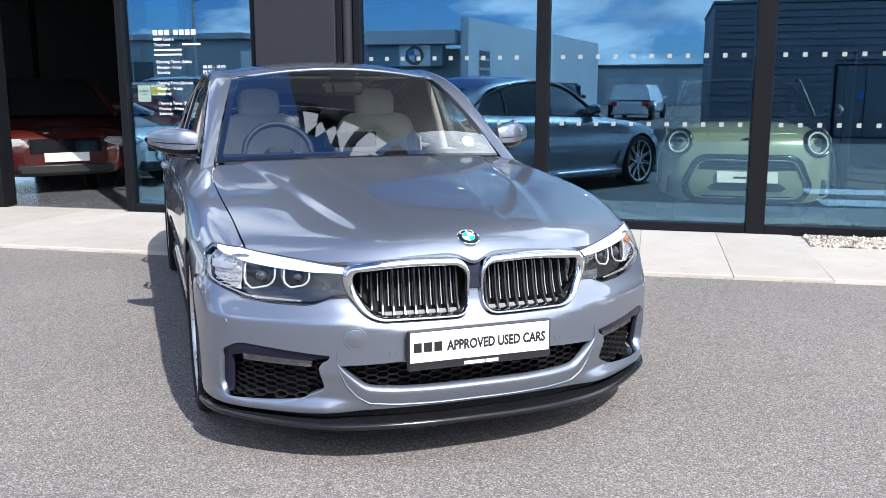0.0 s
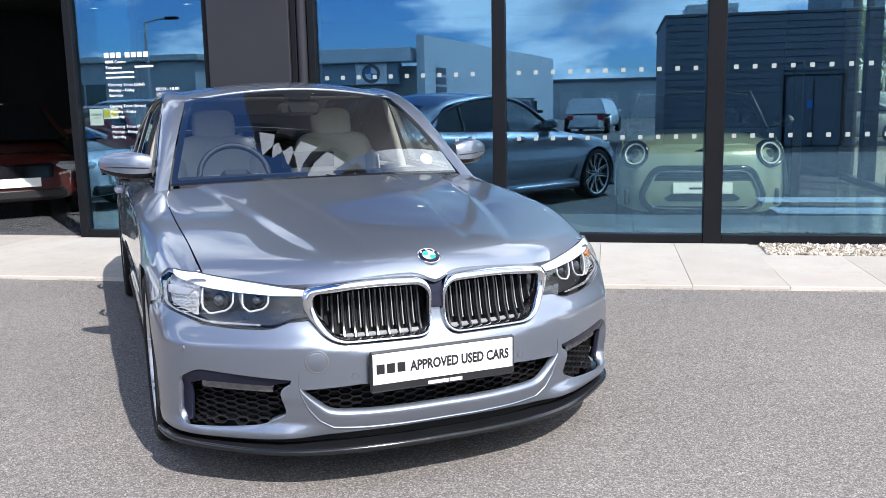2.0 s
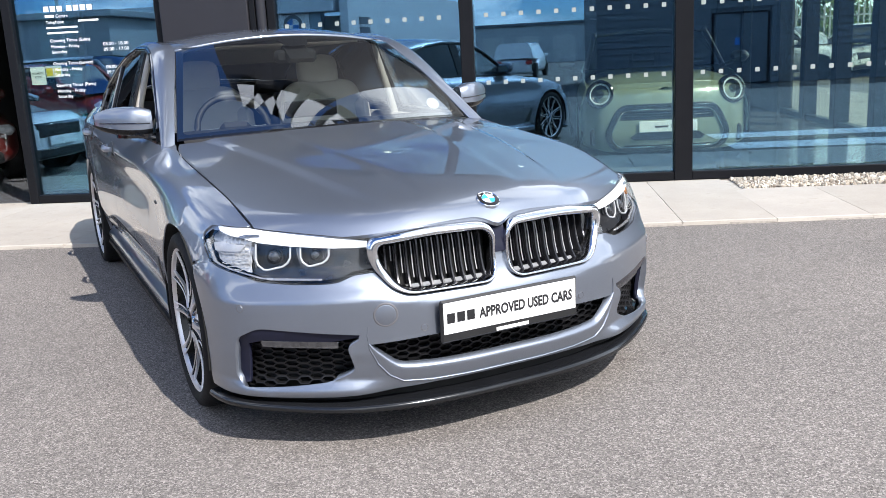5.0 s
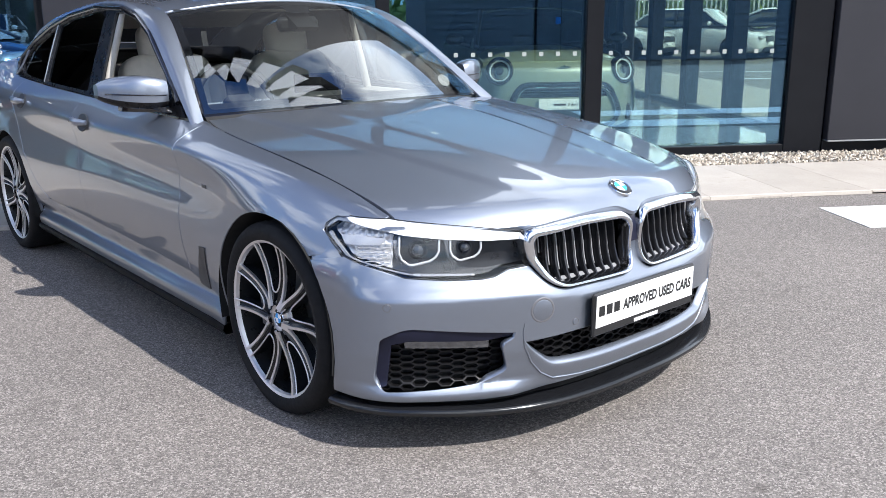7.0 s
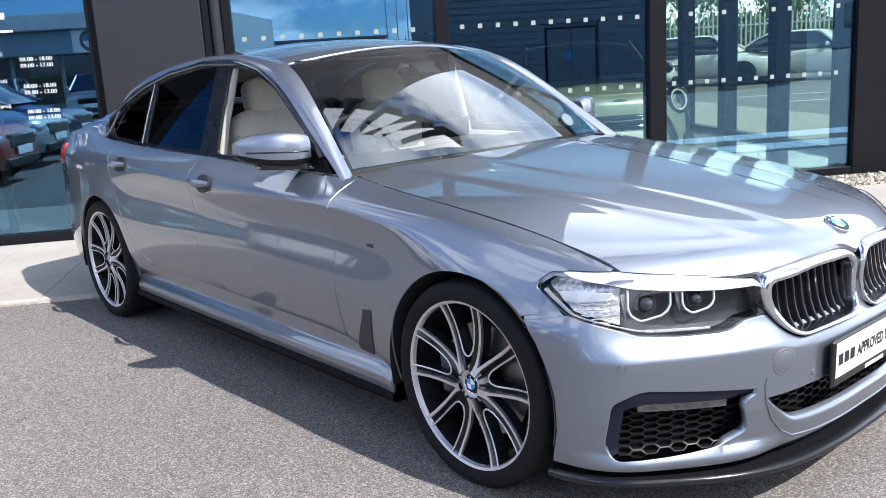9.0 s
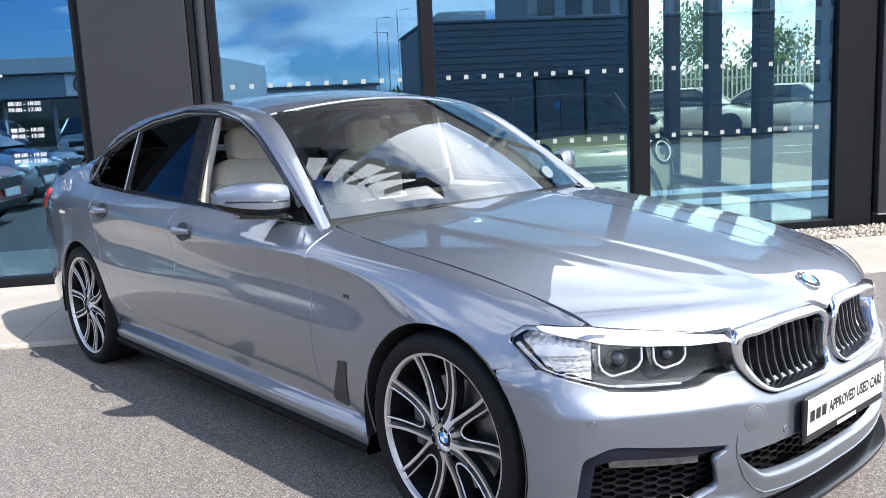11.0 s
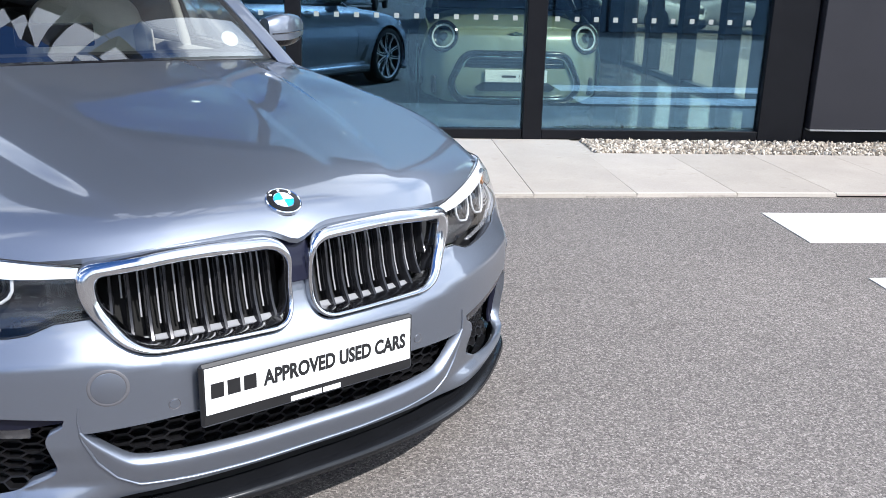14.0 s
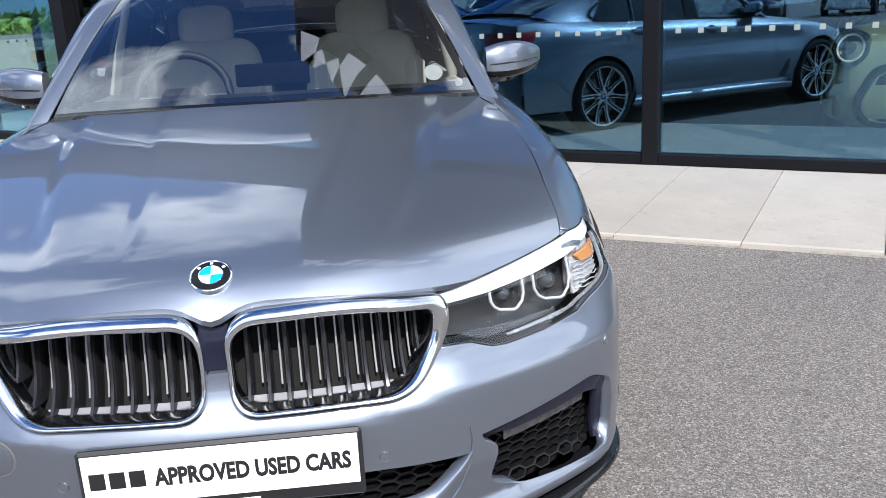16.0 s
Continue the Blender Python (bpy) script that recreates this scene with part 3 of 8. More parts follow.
def facade():
    bay("window_1", -3.64, -1.95, "tall tinted glass pane in an anthracite frame with frosted squares", phase=0.02)
    bay("window_2", -1.83, -0.05, "tall tinted glass pane in an anthracite frame with frosted squares", phase=0.05)
    bay("window_3", 0.11, 1.94, "tall tinted glass pane in an anthracite frame with frosted squares", phase=0.02)
    w = bay("window_4", -6.20, -4.78, "tall tinted glass pane lettered in white with opening times", dots=False)
    lettering(w)
    for name, lo, hi in (("facade_post_1", (-1.95, -0.055, 0.02), (-1.83, 0.12, TOP)), ("facade_post_2", (-0.05, -0.055, 0.02), (0.11, 0.12, TOP)),
                         ("facade_post_3", (1.94, -0.05, 0.02), (2.33, 0.30, TOP)), ("facade_post_4", (-6.29, -0.055, 0.02), (-6.20, 0.12, TOP))):
        tagged(part(name, Geo().box(lo, hi, 0.006), FRAME), "dark anthracite metal post between glass panes", "post", kind="structure")
    # panelled pier with a round bar beside it
    pier = tagged(new("pier"), "matt anthracite panelled pier with a slim round bar", "pier", kind="structure")
    part("panel", Geo().box((-4.70, -0.13, 0.02), (-3.87, 0.25, TOP), 0.008), CLADDING, pier)
    part("return", Geo().box((-4.78, -0.06, 0.02), (-4.703, 0.2, TOP), 0.004), FRAME, pier)
    part("jamb", Geo().box((-3.867, -0.10, 0.02), (-3.81, 0.15, TOP), 0.006), FRAME, pier)
    part("round_bar", Geo().lathe([(0.045, 0.02), (0.045, TOP)], 20, pose(-3.762, -0.07, 0), True), CLADDING, pier, smooth=40)
    part("jamb", Geo().box((-3.715, -0.055, 0.02), (-3.64, 0.15, TOP), 0.006), FRAME, pier)
    # sliding doors, run open behind the panes beside them
    for k, (a, b) in enumerate(((-7.09, -6.40), (-7.80, -7.11))):
        d = tagged(new("sliding_door"), "open automatic glass sliding door leaf in a dark frame", "door", "entrance doors", "structure")
        d.matrix_basis = pose((0.78, -0.76)[k], 0.16, 0.004)
        frame_bar("stile", (a, -0.02, 0.02), (a + 0.06, 0.05, 2.5), d)
        frame_bar("stile", (b - 0.06, -0.02, 0.02), (b, 0.05, 2.5), d)
        frame_bar("bottom_rail", (a + 0.06, -0.02, 0.02), (b - 0.06, 0.05, 0.12), d)
        frame_bar("top_rail", (a + 0.06, -0.02, 2.42), (b - 0.06, 0.05, 2.5), d)
        pane = part("pane", Geo().box((a + 0.06, 0.010, 0.12), (b - 0.06, 0.022, 2.42)), FACADE_GLASS, d)
        pane.visible_shadow = False
        if k == 0:
            st = part("sticker", Geo().box((-6.99, 0.002, 1.17), (-6.84, 0.006, 1.34)), LETTER, d, "white notice sticker")
            part("lettering", text_mesh("AUTOMATIC", 0.03, 0.0004, width=0.125), BLACK, st, m=pose(-6.978, 0.001, 1.27))
            part("lettering", text_mesh("DOOR", 0.03, 0.0004, width=0.065), BLACK, st, m=pose(-6.948, 0.001, 1.235))
            st = part("sticker", Geo().box((-6.83, 0.002, 1.235), (-6.665, 0.006, 1.345)), LETTER, d, "white notice with two yellow signs")
            for x in (-6.79, -6.71):
                part("warning_sign", Geo().prism([(x - 0.034, 1.25), (x + 0.034, 1.25), (x + 0.034, 1.325), (x - 0.034, 1.325)], -0.001, 0.0015, 1), YELLOW, st)
    tagged(part("door_transom", Geo().box((-7.9, -0.05, 2.52), (-6.29, 0.12, TOP), 0.006), FRAME), "dark panel over the sliding doors", "panel", kind="structure")
    tagged(part("facade_post_5", Geo().box((-8.0, -0.055, 0.02), (-7.83, 0.12, TOP), 0.006), FRAME), "dark anthracite metal post beside the doors", "post", kind="structure")
    bay("window_5", -11.9, -8.0, "tall tinted glass pane in an anthracite frame", dots=False)
    tagged(part("facade_post_6", Geo().box((-12.2, -0.055, 0.02), (-11.9, 0.12, TOP), 0.006), FRAME), "dark anthracite metal post between glass panes", "post", kind="structure")
    tagged(part("fascia", Geo().box((-12.2, -0.16, TOP + 0.003), (9.3, 0.3, 3.95), 0.01), CLADDING), "flat anthracite fascia above the glass front", "fascia", kind="structure")
    # the sign tower that stands over the entrance, its name drawn as one white zigzag
    tower = thing("sign_tower", pose(0, 0, 3.953), "tall flat anthracite tower with a big white sign", "sign tower")
    part("body", Geo().box((-4.78, -0.13, 0.0), (-0.55, 4.2, 12.5), 0.02), CLADDING, tower)
    for z in (7.0, 10.9):
        part("sign_rail", Geo().box((-4.6, -0.139, z), (2.1, -0.131, z + 0.16)), FRAME, tower)
    # four block shapes, white in front and dark behind
    def bar(a, za, b, zb, wd):
        for name, y0, y1, mat in (("sign_bar", -0.60, -0.56, SIGN_WHITE), ("sign_back", -0.557, -0.14, FRAME)):
            part(name, Geo().prism([(a - wd, za), (a + wd, za), (b + wd, zb), (b - wd, zb)], y0, y1, 1), mat, tower)
    lo, hi = 6.2, 12.0
    for a, za, b, zb in ((-4.35, lo, -4.35, hi), (-4.25, hi, -3.50, lo + 1.6), (-3.45, lo + 1.6, -2.70, hi), (-2.60, lo, -2.60, hi), (-1.55, lo, -1.55, hi), (-0.50, lo, -0.50, hi), (-0.40, hi, 0.60, lo), (0.70, lo, 0.70, hi), (1.75, lo, 1.75, hi)):
        bar(a + 0.45, za, b + 0.45, zb, 0.33)
    # blind wall past the last pane
    wing = tagged(new("wall_front"), "smooth anthracite metal-panel wall with a low plinth", "wall", kind="structure")
    part("plinth", Geo().box((2.335, -0.05, 0.02), (9.3, 0.25, 0.13), 0.004), FRAME, wing)
    for a, b in ((2.36, 5.0), (5.006, 7.5), (7.506, 9.3)):
        part("panel", Geo().box((a, -0.10, 0.14), (b, 0.28, TOP), 0.006), CLADDING, wing)
    part("drip_edge", Geo().box((2.36, -0.115, 0.128), (9.3, -0.02, 0.14)), STEEL, wing)


def lettering(w):
    """White words on the pane by the entrance; what was a name, a number or an address stays as bars."""
    def words(text, x, z, size, width, bold=0.0):
        part("lettering", text_mesh(text, size, bold, width=width), LETTER, w, m=pose(x, -0.003, z))

    def bar(x, z, wd, h):
        part("lettering", Geo().box((x, -0.004, z), (x + wd, -0.002, z + h)), LETTER, w)
    [bar(-5.89 + 0.067 * k + (0.03 if k > 2 else 0), 1.845, 0.05, 0.05) for k in range(7)]
    bar(-5.885, 1.793, 0.09, 0.024)
    words("Centre", -5.78, 1.79, 0.042, 0.12)
    words("Telephone", -5.885, 1.735, 0.042, 0.18)
    bar(-5.56, 1.742, 0.20, 0.018)
    bar(-5.885, 1.690, 0.31, 0.016)
    bar(-5.885, 1.642, 0.31, 0.016)
    for head, z in (("Opening Times (Sales)", 1.565), ("Opening Times (Service)", 1.352), ("Opening Times (Parts)", 1.148)):
        words(head, -5.87, z, 0.042, 0.40)
        words("Monday - Friday", -5.865, z - 0.055, 0.042, 0.28)
        words("Saturday", -5.865, z - 0.105, 0.042, 0.15)
        words("08.00 - 18.00", -5.345, z - 0.055, 0.044, 0.25)
        words("09.00 - 17.00" if "Sales" in head else "09.00 - 13.00", -5.345, z - 0.105, 0.044, 0.25)


# ---- the showroom behind the glass ----
def showroom():
    fl = flat("floor", [(-12.2, 0.13), (2.85, 0.13), (2.85, 12), (-12.2, 12)], 0.0205, FLOOR_TILE, "polished grey tiled showroom floor", "floor", 0.015)
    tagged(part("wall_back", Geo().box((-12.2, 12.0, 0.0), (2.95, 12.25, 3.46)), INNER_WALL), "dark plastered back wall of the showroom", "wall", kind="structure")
    left = tagged(new("window_7"), "far side wall with low panes in a dark frame and frosted squares", "window", kind="structure")
    for y in (0.24, 2.2, 4.2, 6.2):
        part("post", Geo().box((-12.42, y - 0.07, 0.02), (-12.22, y + 0.07, 3.25), 0.006), FRAME, left)
    for y0, y1 in ((0.31, 2.13), (2.27, 4.13), (4.27, 6.13)):
        part("bottom_rail", Geo().box((-12.38, y0, 0.021), (-12.26, y1, 0.09), 0.004), FRAME, left)
        part("pane", Geo().box((-12.33, y0, 0.09), (-12.318, y1, 1.32)), SIDE_GLASS, left).visible_shadow = False
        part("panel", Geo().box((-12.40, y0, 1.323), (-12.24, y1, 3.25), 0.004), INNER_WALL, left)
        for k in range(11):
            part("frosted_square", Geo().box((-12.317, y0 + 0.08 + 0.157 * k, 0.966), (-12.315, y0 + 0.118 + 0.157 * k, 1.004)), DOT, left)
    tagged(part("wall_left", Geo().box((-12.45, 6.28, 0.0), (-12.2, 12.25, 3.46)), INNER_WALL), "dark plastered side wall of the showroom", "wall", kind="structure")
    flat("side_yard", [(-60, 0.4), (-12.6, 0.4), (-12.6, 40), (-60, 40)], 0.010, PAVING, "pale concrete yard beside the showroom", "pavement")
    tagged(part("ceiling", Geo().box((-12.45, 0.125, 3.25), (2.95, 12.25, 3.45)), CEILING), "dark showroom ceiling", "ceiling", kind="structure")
    tagged(part("roof", Geo().box((-12.45, 0.32, 3.48), (2.95, 12.25, 3.94)), CLADDING), "flat showroom roof", "roof", kind="structure")
    side = tagged(new("window_6"), "glazed side wall with broad dark posts", "window", kind="structure")
    ys = [0.34, 1.42, 2.82, 4.22, 5.62, 7.02]
    for y in ys[1:]:
        part("post", Geo().box((2.66, y - 0.10, 0.02), (2.86, y + 0.10, 3.25), 0.006), FRAME, side)
    part("bottom_rail", Geo().box((2.70, 0.34, 0.021), (2.83, 7.0, 0.09), 0.004), FRAME, side)
    for a, b in zip(ys, ys[1:]):
        p = part("pane", Geo().box((2.755, a + 0.1, 0.09), (2.767, b - 0.1, 3.25)), SIDE_GLASS, side)
        p.visible_shadow = False
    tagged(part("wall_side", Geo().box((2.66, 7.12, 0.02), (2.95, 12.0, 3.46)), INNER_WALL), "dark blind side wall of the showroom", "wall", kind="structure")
    for x in (-10.5, -8.6, -6.7, -4.8, -2.9, -1.0):
        for y in (2.0, 4.6, 7.2):
            lamp = tagged(new("ceiling_downlight"), "small round recessed downlight, lit", "ceiling light", "showroom downlights")
            lamp.matrix_basis = pose(x, y, 3.25)
            part("trim", Geo().lathe([(0.05, -0.004), (0.075, -0.012), (0.08, 0.0)], 16), SIGN_WHITE, lamp, smooth=50)
            part("lamp", Geo().lathe([(0.001, -0.006), (0.05, -0.006)], 16), LAMP_ON, lamp)
    col = tagged(new("charging_post"), "slim dark upright post standing on the showroom floor", "post")
    col.matrix_basis = pose(1.42, 3.75, 0.0205)
    part("column", Geo().box((-0.06, -0.05, 0.02), (0.06, 0.05, 1.75), 0.015), FRAME, col)
    part("foot", Geo().box((-0.14, -0.12, 0.0), (0.14, 0.12, 0.02), 0.006), FRAME, col)


pavement()
gravel()
zebra()
facade()
showroom()


# ---- the saloon ----
# In the car's own frame the front axle stands over the origin, the nose points to -y and x is the half width.
CAR = pose(-1.869, -4.560, 0, 0, 0, 33.0)
car = thing("saloon_car", CAR, "grey-blue metallic four-door saloon with chrome kidney grille and dark alloy wheels", "car")

hood_mid = curve_fn((-0.85, 0.782), (-0.7, 0.808), (-0.5, 0.842), (-0.2, 0.885), (0.1, 0.920), (0.4, 0.950), (0.75, 0.978))
hood_fall = curve_fn((-0.85, 0.088), (-0.5, 0.073), (-0.32, 0.062), (-0.12, 0.046), (0.15, 0.039), (0.5, 0.037), (0.75, 0.037))
hood_front = curve_fn((0, -0.813), (0.12, -0.812), (0.27, -0.801), (0.435, -0.752), (0.6, -0.655), (0.755, -0.514), (0.85, -0.41))
hood_nose = curve_fn((0, 0.058), (0.25, 0.056), (0.435, 0.066), (0.6, 0.060), (0.755, 0.026), (0.85, 0.012))
hood_crease = curve_fn((-0.85, 0.30), (-0.5, 0.40), (0.0, 0.50), (0.6, 0.60))
shut_x = curve_fn((-0.60, 0.735), (-0.5, 0.755), (-0.32, 0.768), (-0.12, 0.780), (0.15, 0.788), (0.45, 0.784), (0.60, 0.768), (0.72, 0.740))


def smooth(a, b, t):
    t = np.clip((t - a) / (b - a), 0, 1)
    return t * t * (3 - 2 * t)


def hood_z(x, y):
    a = np.abs(x)
    d = np.maximum(y - hood_front(a), -0.03)
    c = hood_crease(y)
    dome = 0.009 * smooth(c + 0.028, c - 0.028, a) * smooth(-0.78, -0.45, y)
    inner = 0.006 * smooth(0.215, 0.165, a - 0.12 * smooth(-0.7, 0.5, y)) * smooth(-0.80, -0.5, y)
    return hood_mid(y) - 0.008 * smooth(-0.78, -0.45, y) - hood_fall(y) * (a / 0.8) ** 2.2 - hood_nose(a) * np.exp(-d / 0.045) + dome + inner * 0.6


def hood_surf(x, y):
    return x, y, hood_z(x, y)


# side of the body: seven lines along the car, joined across by a spline
def along(*v):
    return curve_fn(*v)


def shut_z(y):
    return float(hood_z(np.array([float(shut_x(y))]), np.array([y]))[0]) - 0.002


SIDE = [
    (along((-0.60, 0.735), (-0.5, 0.755), (-0.32, 0.768), (-0.12, 0.780), (0.15, 0.788), (0.45, 0.784), (0.58, 0.786), (0.72, 0.803), (0.9, 0.820), (1.3, 0.829), (1.8, 0.835), (2.4, 0.830), (2.85, 0.812), (3.3, 0.80), (3.7, 0.765), (4.05, 0.69)),
     along((-0.60, 0.715), *[(y, shut_z(y)) for y in (-0.5, -0.32, -0.12, 0.15, 0.45)], (0.58, 0.925), (0.72, 0.934), (0.9, 0.943), (1.3, 0.953), (1.8, 0.970), (2.4, 0.985), (2.85, 1.005), (3.3, 1.028), (3.7, 1.03), (4.05, 1.00))),
    (along((-0.60, 0.79), (-0.4, 0.836), (-0.15, 0.864), (0.15, 0.880), (0.6, 0.884), (1.2, 0.888), (1.8, 0.892), (2.4, 0.895), (2.9, 0.890), (3.4, 0.865), (4.05, 0.73)),
     along((-0.60, 0.69), (-0.4, 0.742), (-0.15, 0.808), (0.15, 0.848), (0.6, 0.886), (1.2, 0.908), (1.8, 0.925), (2.4, 0.945), (2.9, 0.960), (3.4, 0.968), (4.05, 0.94))),
    (along((-0.60, 0.825), (-0.35, 0.878), (-0.1, 0.906), (0.15, 0.914), (0.6, 0.916), (1.2, 0.918), (1.8, 0.922), (2.4, 0.926), (2.9, 0.926), (3.4, 0.900), (4.05, 0.75)),
     along((-0.60, 0.62), (-0.35, 0.690), (-0.1, 0.755), (0.15, 0.798), (0.6, 0.845), (1.2, 0.856), (1.8, 0.868), (2.4, 0.890), (2.9, 0.897), (3.4, 0.89), (4.05, 0.87))),
    (along((-0.60, 0.85), (-0.3, 0.914), (0.0, 0.933), (0.35, 0.915), (0.7, 0.906), (1.2, 0.909), (1.8, 0.914), (2.4, 0.921), (2.9, 0.936), (3.4, 0.908), (4.05, 0.76)),
     along((-0.60, 0.54), (-0.3, 0.615), (0.0, 0.700), (0.35, 0.745), (0.7, 0.765), (1.2, 0.765), (1.8, 0.77), (2.4, 0.775), (2.9, 0.76), (3.4, 0.75), (4.05, 0.74))),
    (along((-0.60, 0.86), (-0.3, 0.927), (0.0, 0.937), (0.35, 0.928), (0.7, 0.922), (1.2, 0.922), (1.8, 0.925), (2.4, 0.930), (2.9, 0.937), (3.4, 0.915), (4.05, 0.77)),
     along((-0.60, 0.46), (0.0, 0.56), (0.7, 0.60), (2.4, 0.60), (4.05, 0.58))),
    (along((-0.60, 0.86), (-0.3, 0.930), (0.0, 0.935), (0.5, 0.912), (1.2, 0.902), (1.8, 0.903), (2.4, 0.913), (2.9, 0.934), (3.4, 0.91), (4.05, 0.765)),
     along((-0.60, 0.36), (0.0, 0.40), (0.7, 0.42), (2.4, 0.42), (4.05, 0.40))),
    (along((-0.60, 0.85), (-0.3, 0.920), (0.0, 0.925), (0.5, 0.876), (1.2, 0.858), (1.8, 0.858), (2.4, 0.874), (2.9, 0.918), (3.4, 0.89), (4.05, 0.75)),
     along((-0.60, 0.22), (0.7, 0.28), (2.4, 0.29), (4.05, 0.26))),
]
KNOTS = np.array([0.0, 0.09, 0.165, 0.255, 0.41, 0.58, 0.71])


def spline_op(t):
    """The matrix that turns values at the knots into the second derivatives of their natural spline."""
    n, h = len(t), np.diff(t)
    A, B = np.eye(n), np.zeros((n, n))
    for i in range(1, n - 1):
        A[i, i - 1], A[i, i], A[i, i + 1] = h[i - 1], 2 * (h[i - 1] + h[i]), h[i]
        B[i, i - 1], B[i, i], B[i, i + 1] = 6 / h[i - 1], -6 / h[i - 1] - 6 / h[i], 6 / h[i]
    return np.linalg.solve(A, B)


SIDE_OP = spline_op(KNOTS)


def across(vals, w):
    M = vals @ SIDE_OP.T
    h = np.diff(KNOTS)
    i = np.clip(np.searchsorted(KNOTS, w) - 1, 0, len(KNOTS) - 2)
    r = np.arange(len(w))
    a, c = (KNOTS[i + 1] - w) / h[i], (w - KNOTS[i]) / h[i]
    return a * vals[r, i] + c * vals[r, i + 1] + ((a ** 3 - a) * M[r, i] + (c ** 3 - c) * M[r, i + 1]) * h[i] ** 2 / 6


def side_surf(y, w):
    y, w = np.atleast_1d(np.asarray(y, float)), np.atleast_1d(np.asarray(w, float))
    X = np.stack([f(y) for f, _ in SIDE], -1)
    Z = np.stack([f(y) for _, f in SIDE], -1)
    # the crease through the door handles
    tent = np.maximum(0.0, 1 - np.abs(w - 0.165) / 0.07)
    return across(X, w) + 0.0095 * tent * smooth(0.15, 0.75, y) * smooth(3.9, 3.4, y), y, across(Z, w)


W_TABLE = np.linspace(0, 0.80, 161)


def side_w(y, z):
    """The second parameter of the side at the height z."""
    zs = side_surf(np.full(161, y), W_TABLE)[2]
    return float(np.interp(-z, -zs, W_TABLE))


def on_side(pts):
    """(y, z) pairs, or (y, None) for the upper edge, as parameters of the side."""
    return [(y, 0.0 if z is None else side_w(y, z)) for y, z in pts]


def arc(cy, cz, r, a0, a1, n=14):
    return [(cy + r * math.cos(radians(a0 + (a1 - a0) * k / n)), cz + r * math.sin(radians(a0 + (a1 - a0) * k / n))) for k in range(n + 1)]


# front of the body: a line in plan, and a profile that leans back with the height
PLAN = [(0, -0.872), (0.13, -0.871), (0.26, -0.861), (0.43, -0.828), (0.53, -0.788), (0.65, -0.722), (0.765, -0.642), (0.85, -0.566), (0.898, -0.485), (0.921, -0.40), (0.932, -0.31), (0.936, -0.22)]
PLAN_S = np.concatenate([[0], np.cumsum([math.dist(a, b) for a, b in zip(PLAN, PLAN[1:])])])
plan_x = curve_fn(*[(s, p[0]) for s, p in zip(PLAN_S, PLAN)])
plan_y = curve_fn(*[(s, p[1]) for s, p in zip(PLAN_S, PLAN)])
S_TABLE = np.linspace(0, PLAN_S[-1], 400)
lean_front = curve_fn((-0.45, 0.07), (-0.38, 0.045), (-0.31, 0.018), (-0.24, 0.004), (-0.15, 0.0), (-0.07, -0.001), (-0.02, -0.001), (-0.006, 0.001), (0.006, 0.008), (0.025, 0.023), (0.05, 0.039), (0.08, 0.050), (0.12, 0.057), (0.18, 0.070), (0.225, 0.094), (0.27, 0.13))
lean_side = curve_fn((0.10, 0.05), (0.2, 0.012), (0.3, 0.0), (0.5, 0.0), (0.57, 0.003), (0.61, 0.013), (0.64, 0.026), (0.70, 0.05), (0.75, 0.088), (0.80, 0.14))


def s_of(x, y):
    d = np.hypot(plan_x(S_TABLE) - abs(x), plan_y(S_TABLE) - y)
    return float(S_TABLE[np.argmin(d)])


def sx(x):
    return float(np.interp(x, plan_x(S_TABLE)[:330], S_TABLE[:330]))


S_C0, S_C1 = s_of(0.81, -0.605), s_of(0.915, -0.425)


def front_point(s, z, out=0.0):
    """A point of the front; it takes s of either sign."""
    s = np.asarray(s, float)
    a, sg = np.abs(s), np.where(s < 0, -1.0, 1.0)
    x, y = plan_x(a), plan_y(a)
    e = 1e-3
    tx, ty = plan_x(a + e) - plan_x(np.maximum(a - e, 0)), plan_y(a + e) - plan_y(np.maximum(a - e, 0))
    ty = np.where(a < 2 * e, 0, ty)
    l = np.hypot(tx, ty)
    nx, ny = -ty / l, tx / l                       # inwards
    zc = 0.497 + 0.028 * smooth(0.25, 0.52, a)
    k = smooth(S_C0, S_C1, a)
    d = lean_front(np.asarray(z) - zc) * (1 - k) + lean_side(z) * k - out
    # the ledge that runs out under the side openings, and the hollow above it
    ledge = smooth(0.40, 0.56, a) * (1 - smooth(S_C0 - 0.02, S_C1 + 0.03, a))
    d = d - ledge * (0.020 * smooth(0.250, 0.214, z) - 0.006 * smooth(0.345, 0.30, z) * smooth(0.214, 0.25, z))
    return sg * (x - np.abs(nx) * d * 1.0), y + ny * d, np.asarray(z, float) + 0 * x


def front_surf(s, z):
    return front_point(s, z)


def front_at(out):
    return lambda s, z: front_point(s, z, out)


def mirror_loop(half):
    """A loop symmetrical about x = 0 from its +x half, which begins and ends at 0."""
    return half + [(-s, z) for s, z in half[::-1] if s > 1e-6]


AXLE = -0.03
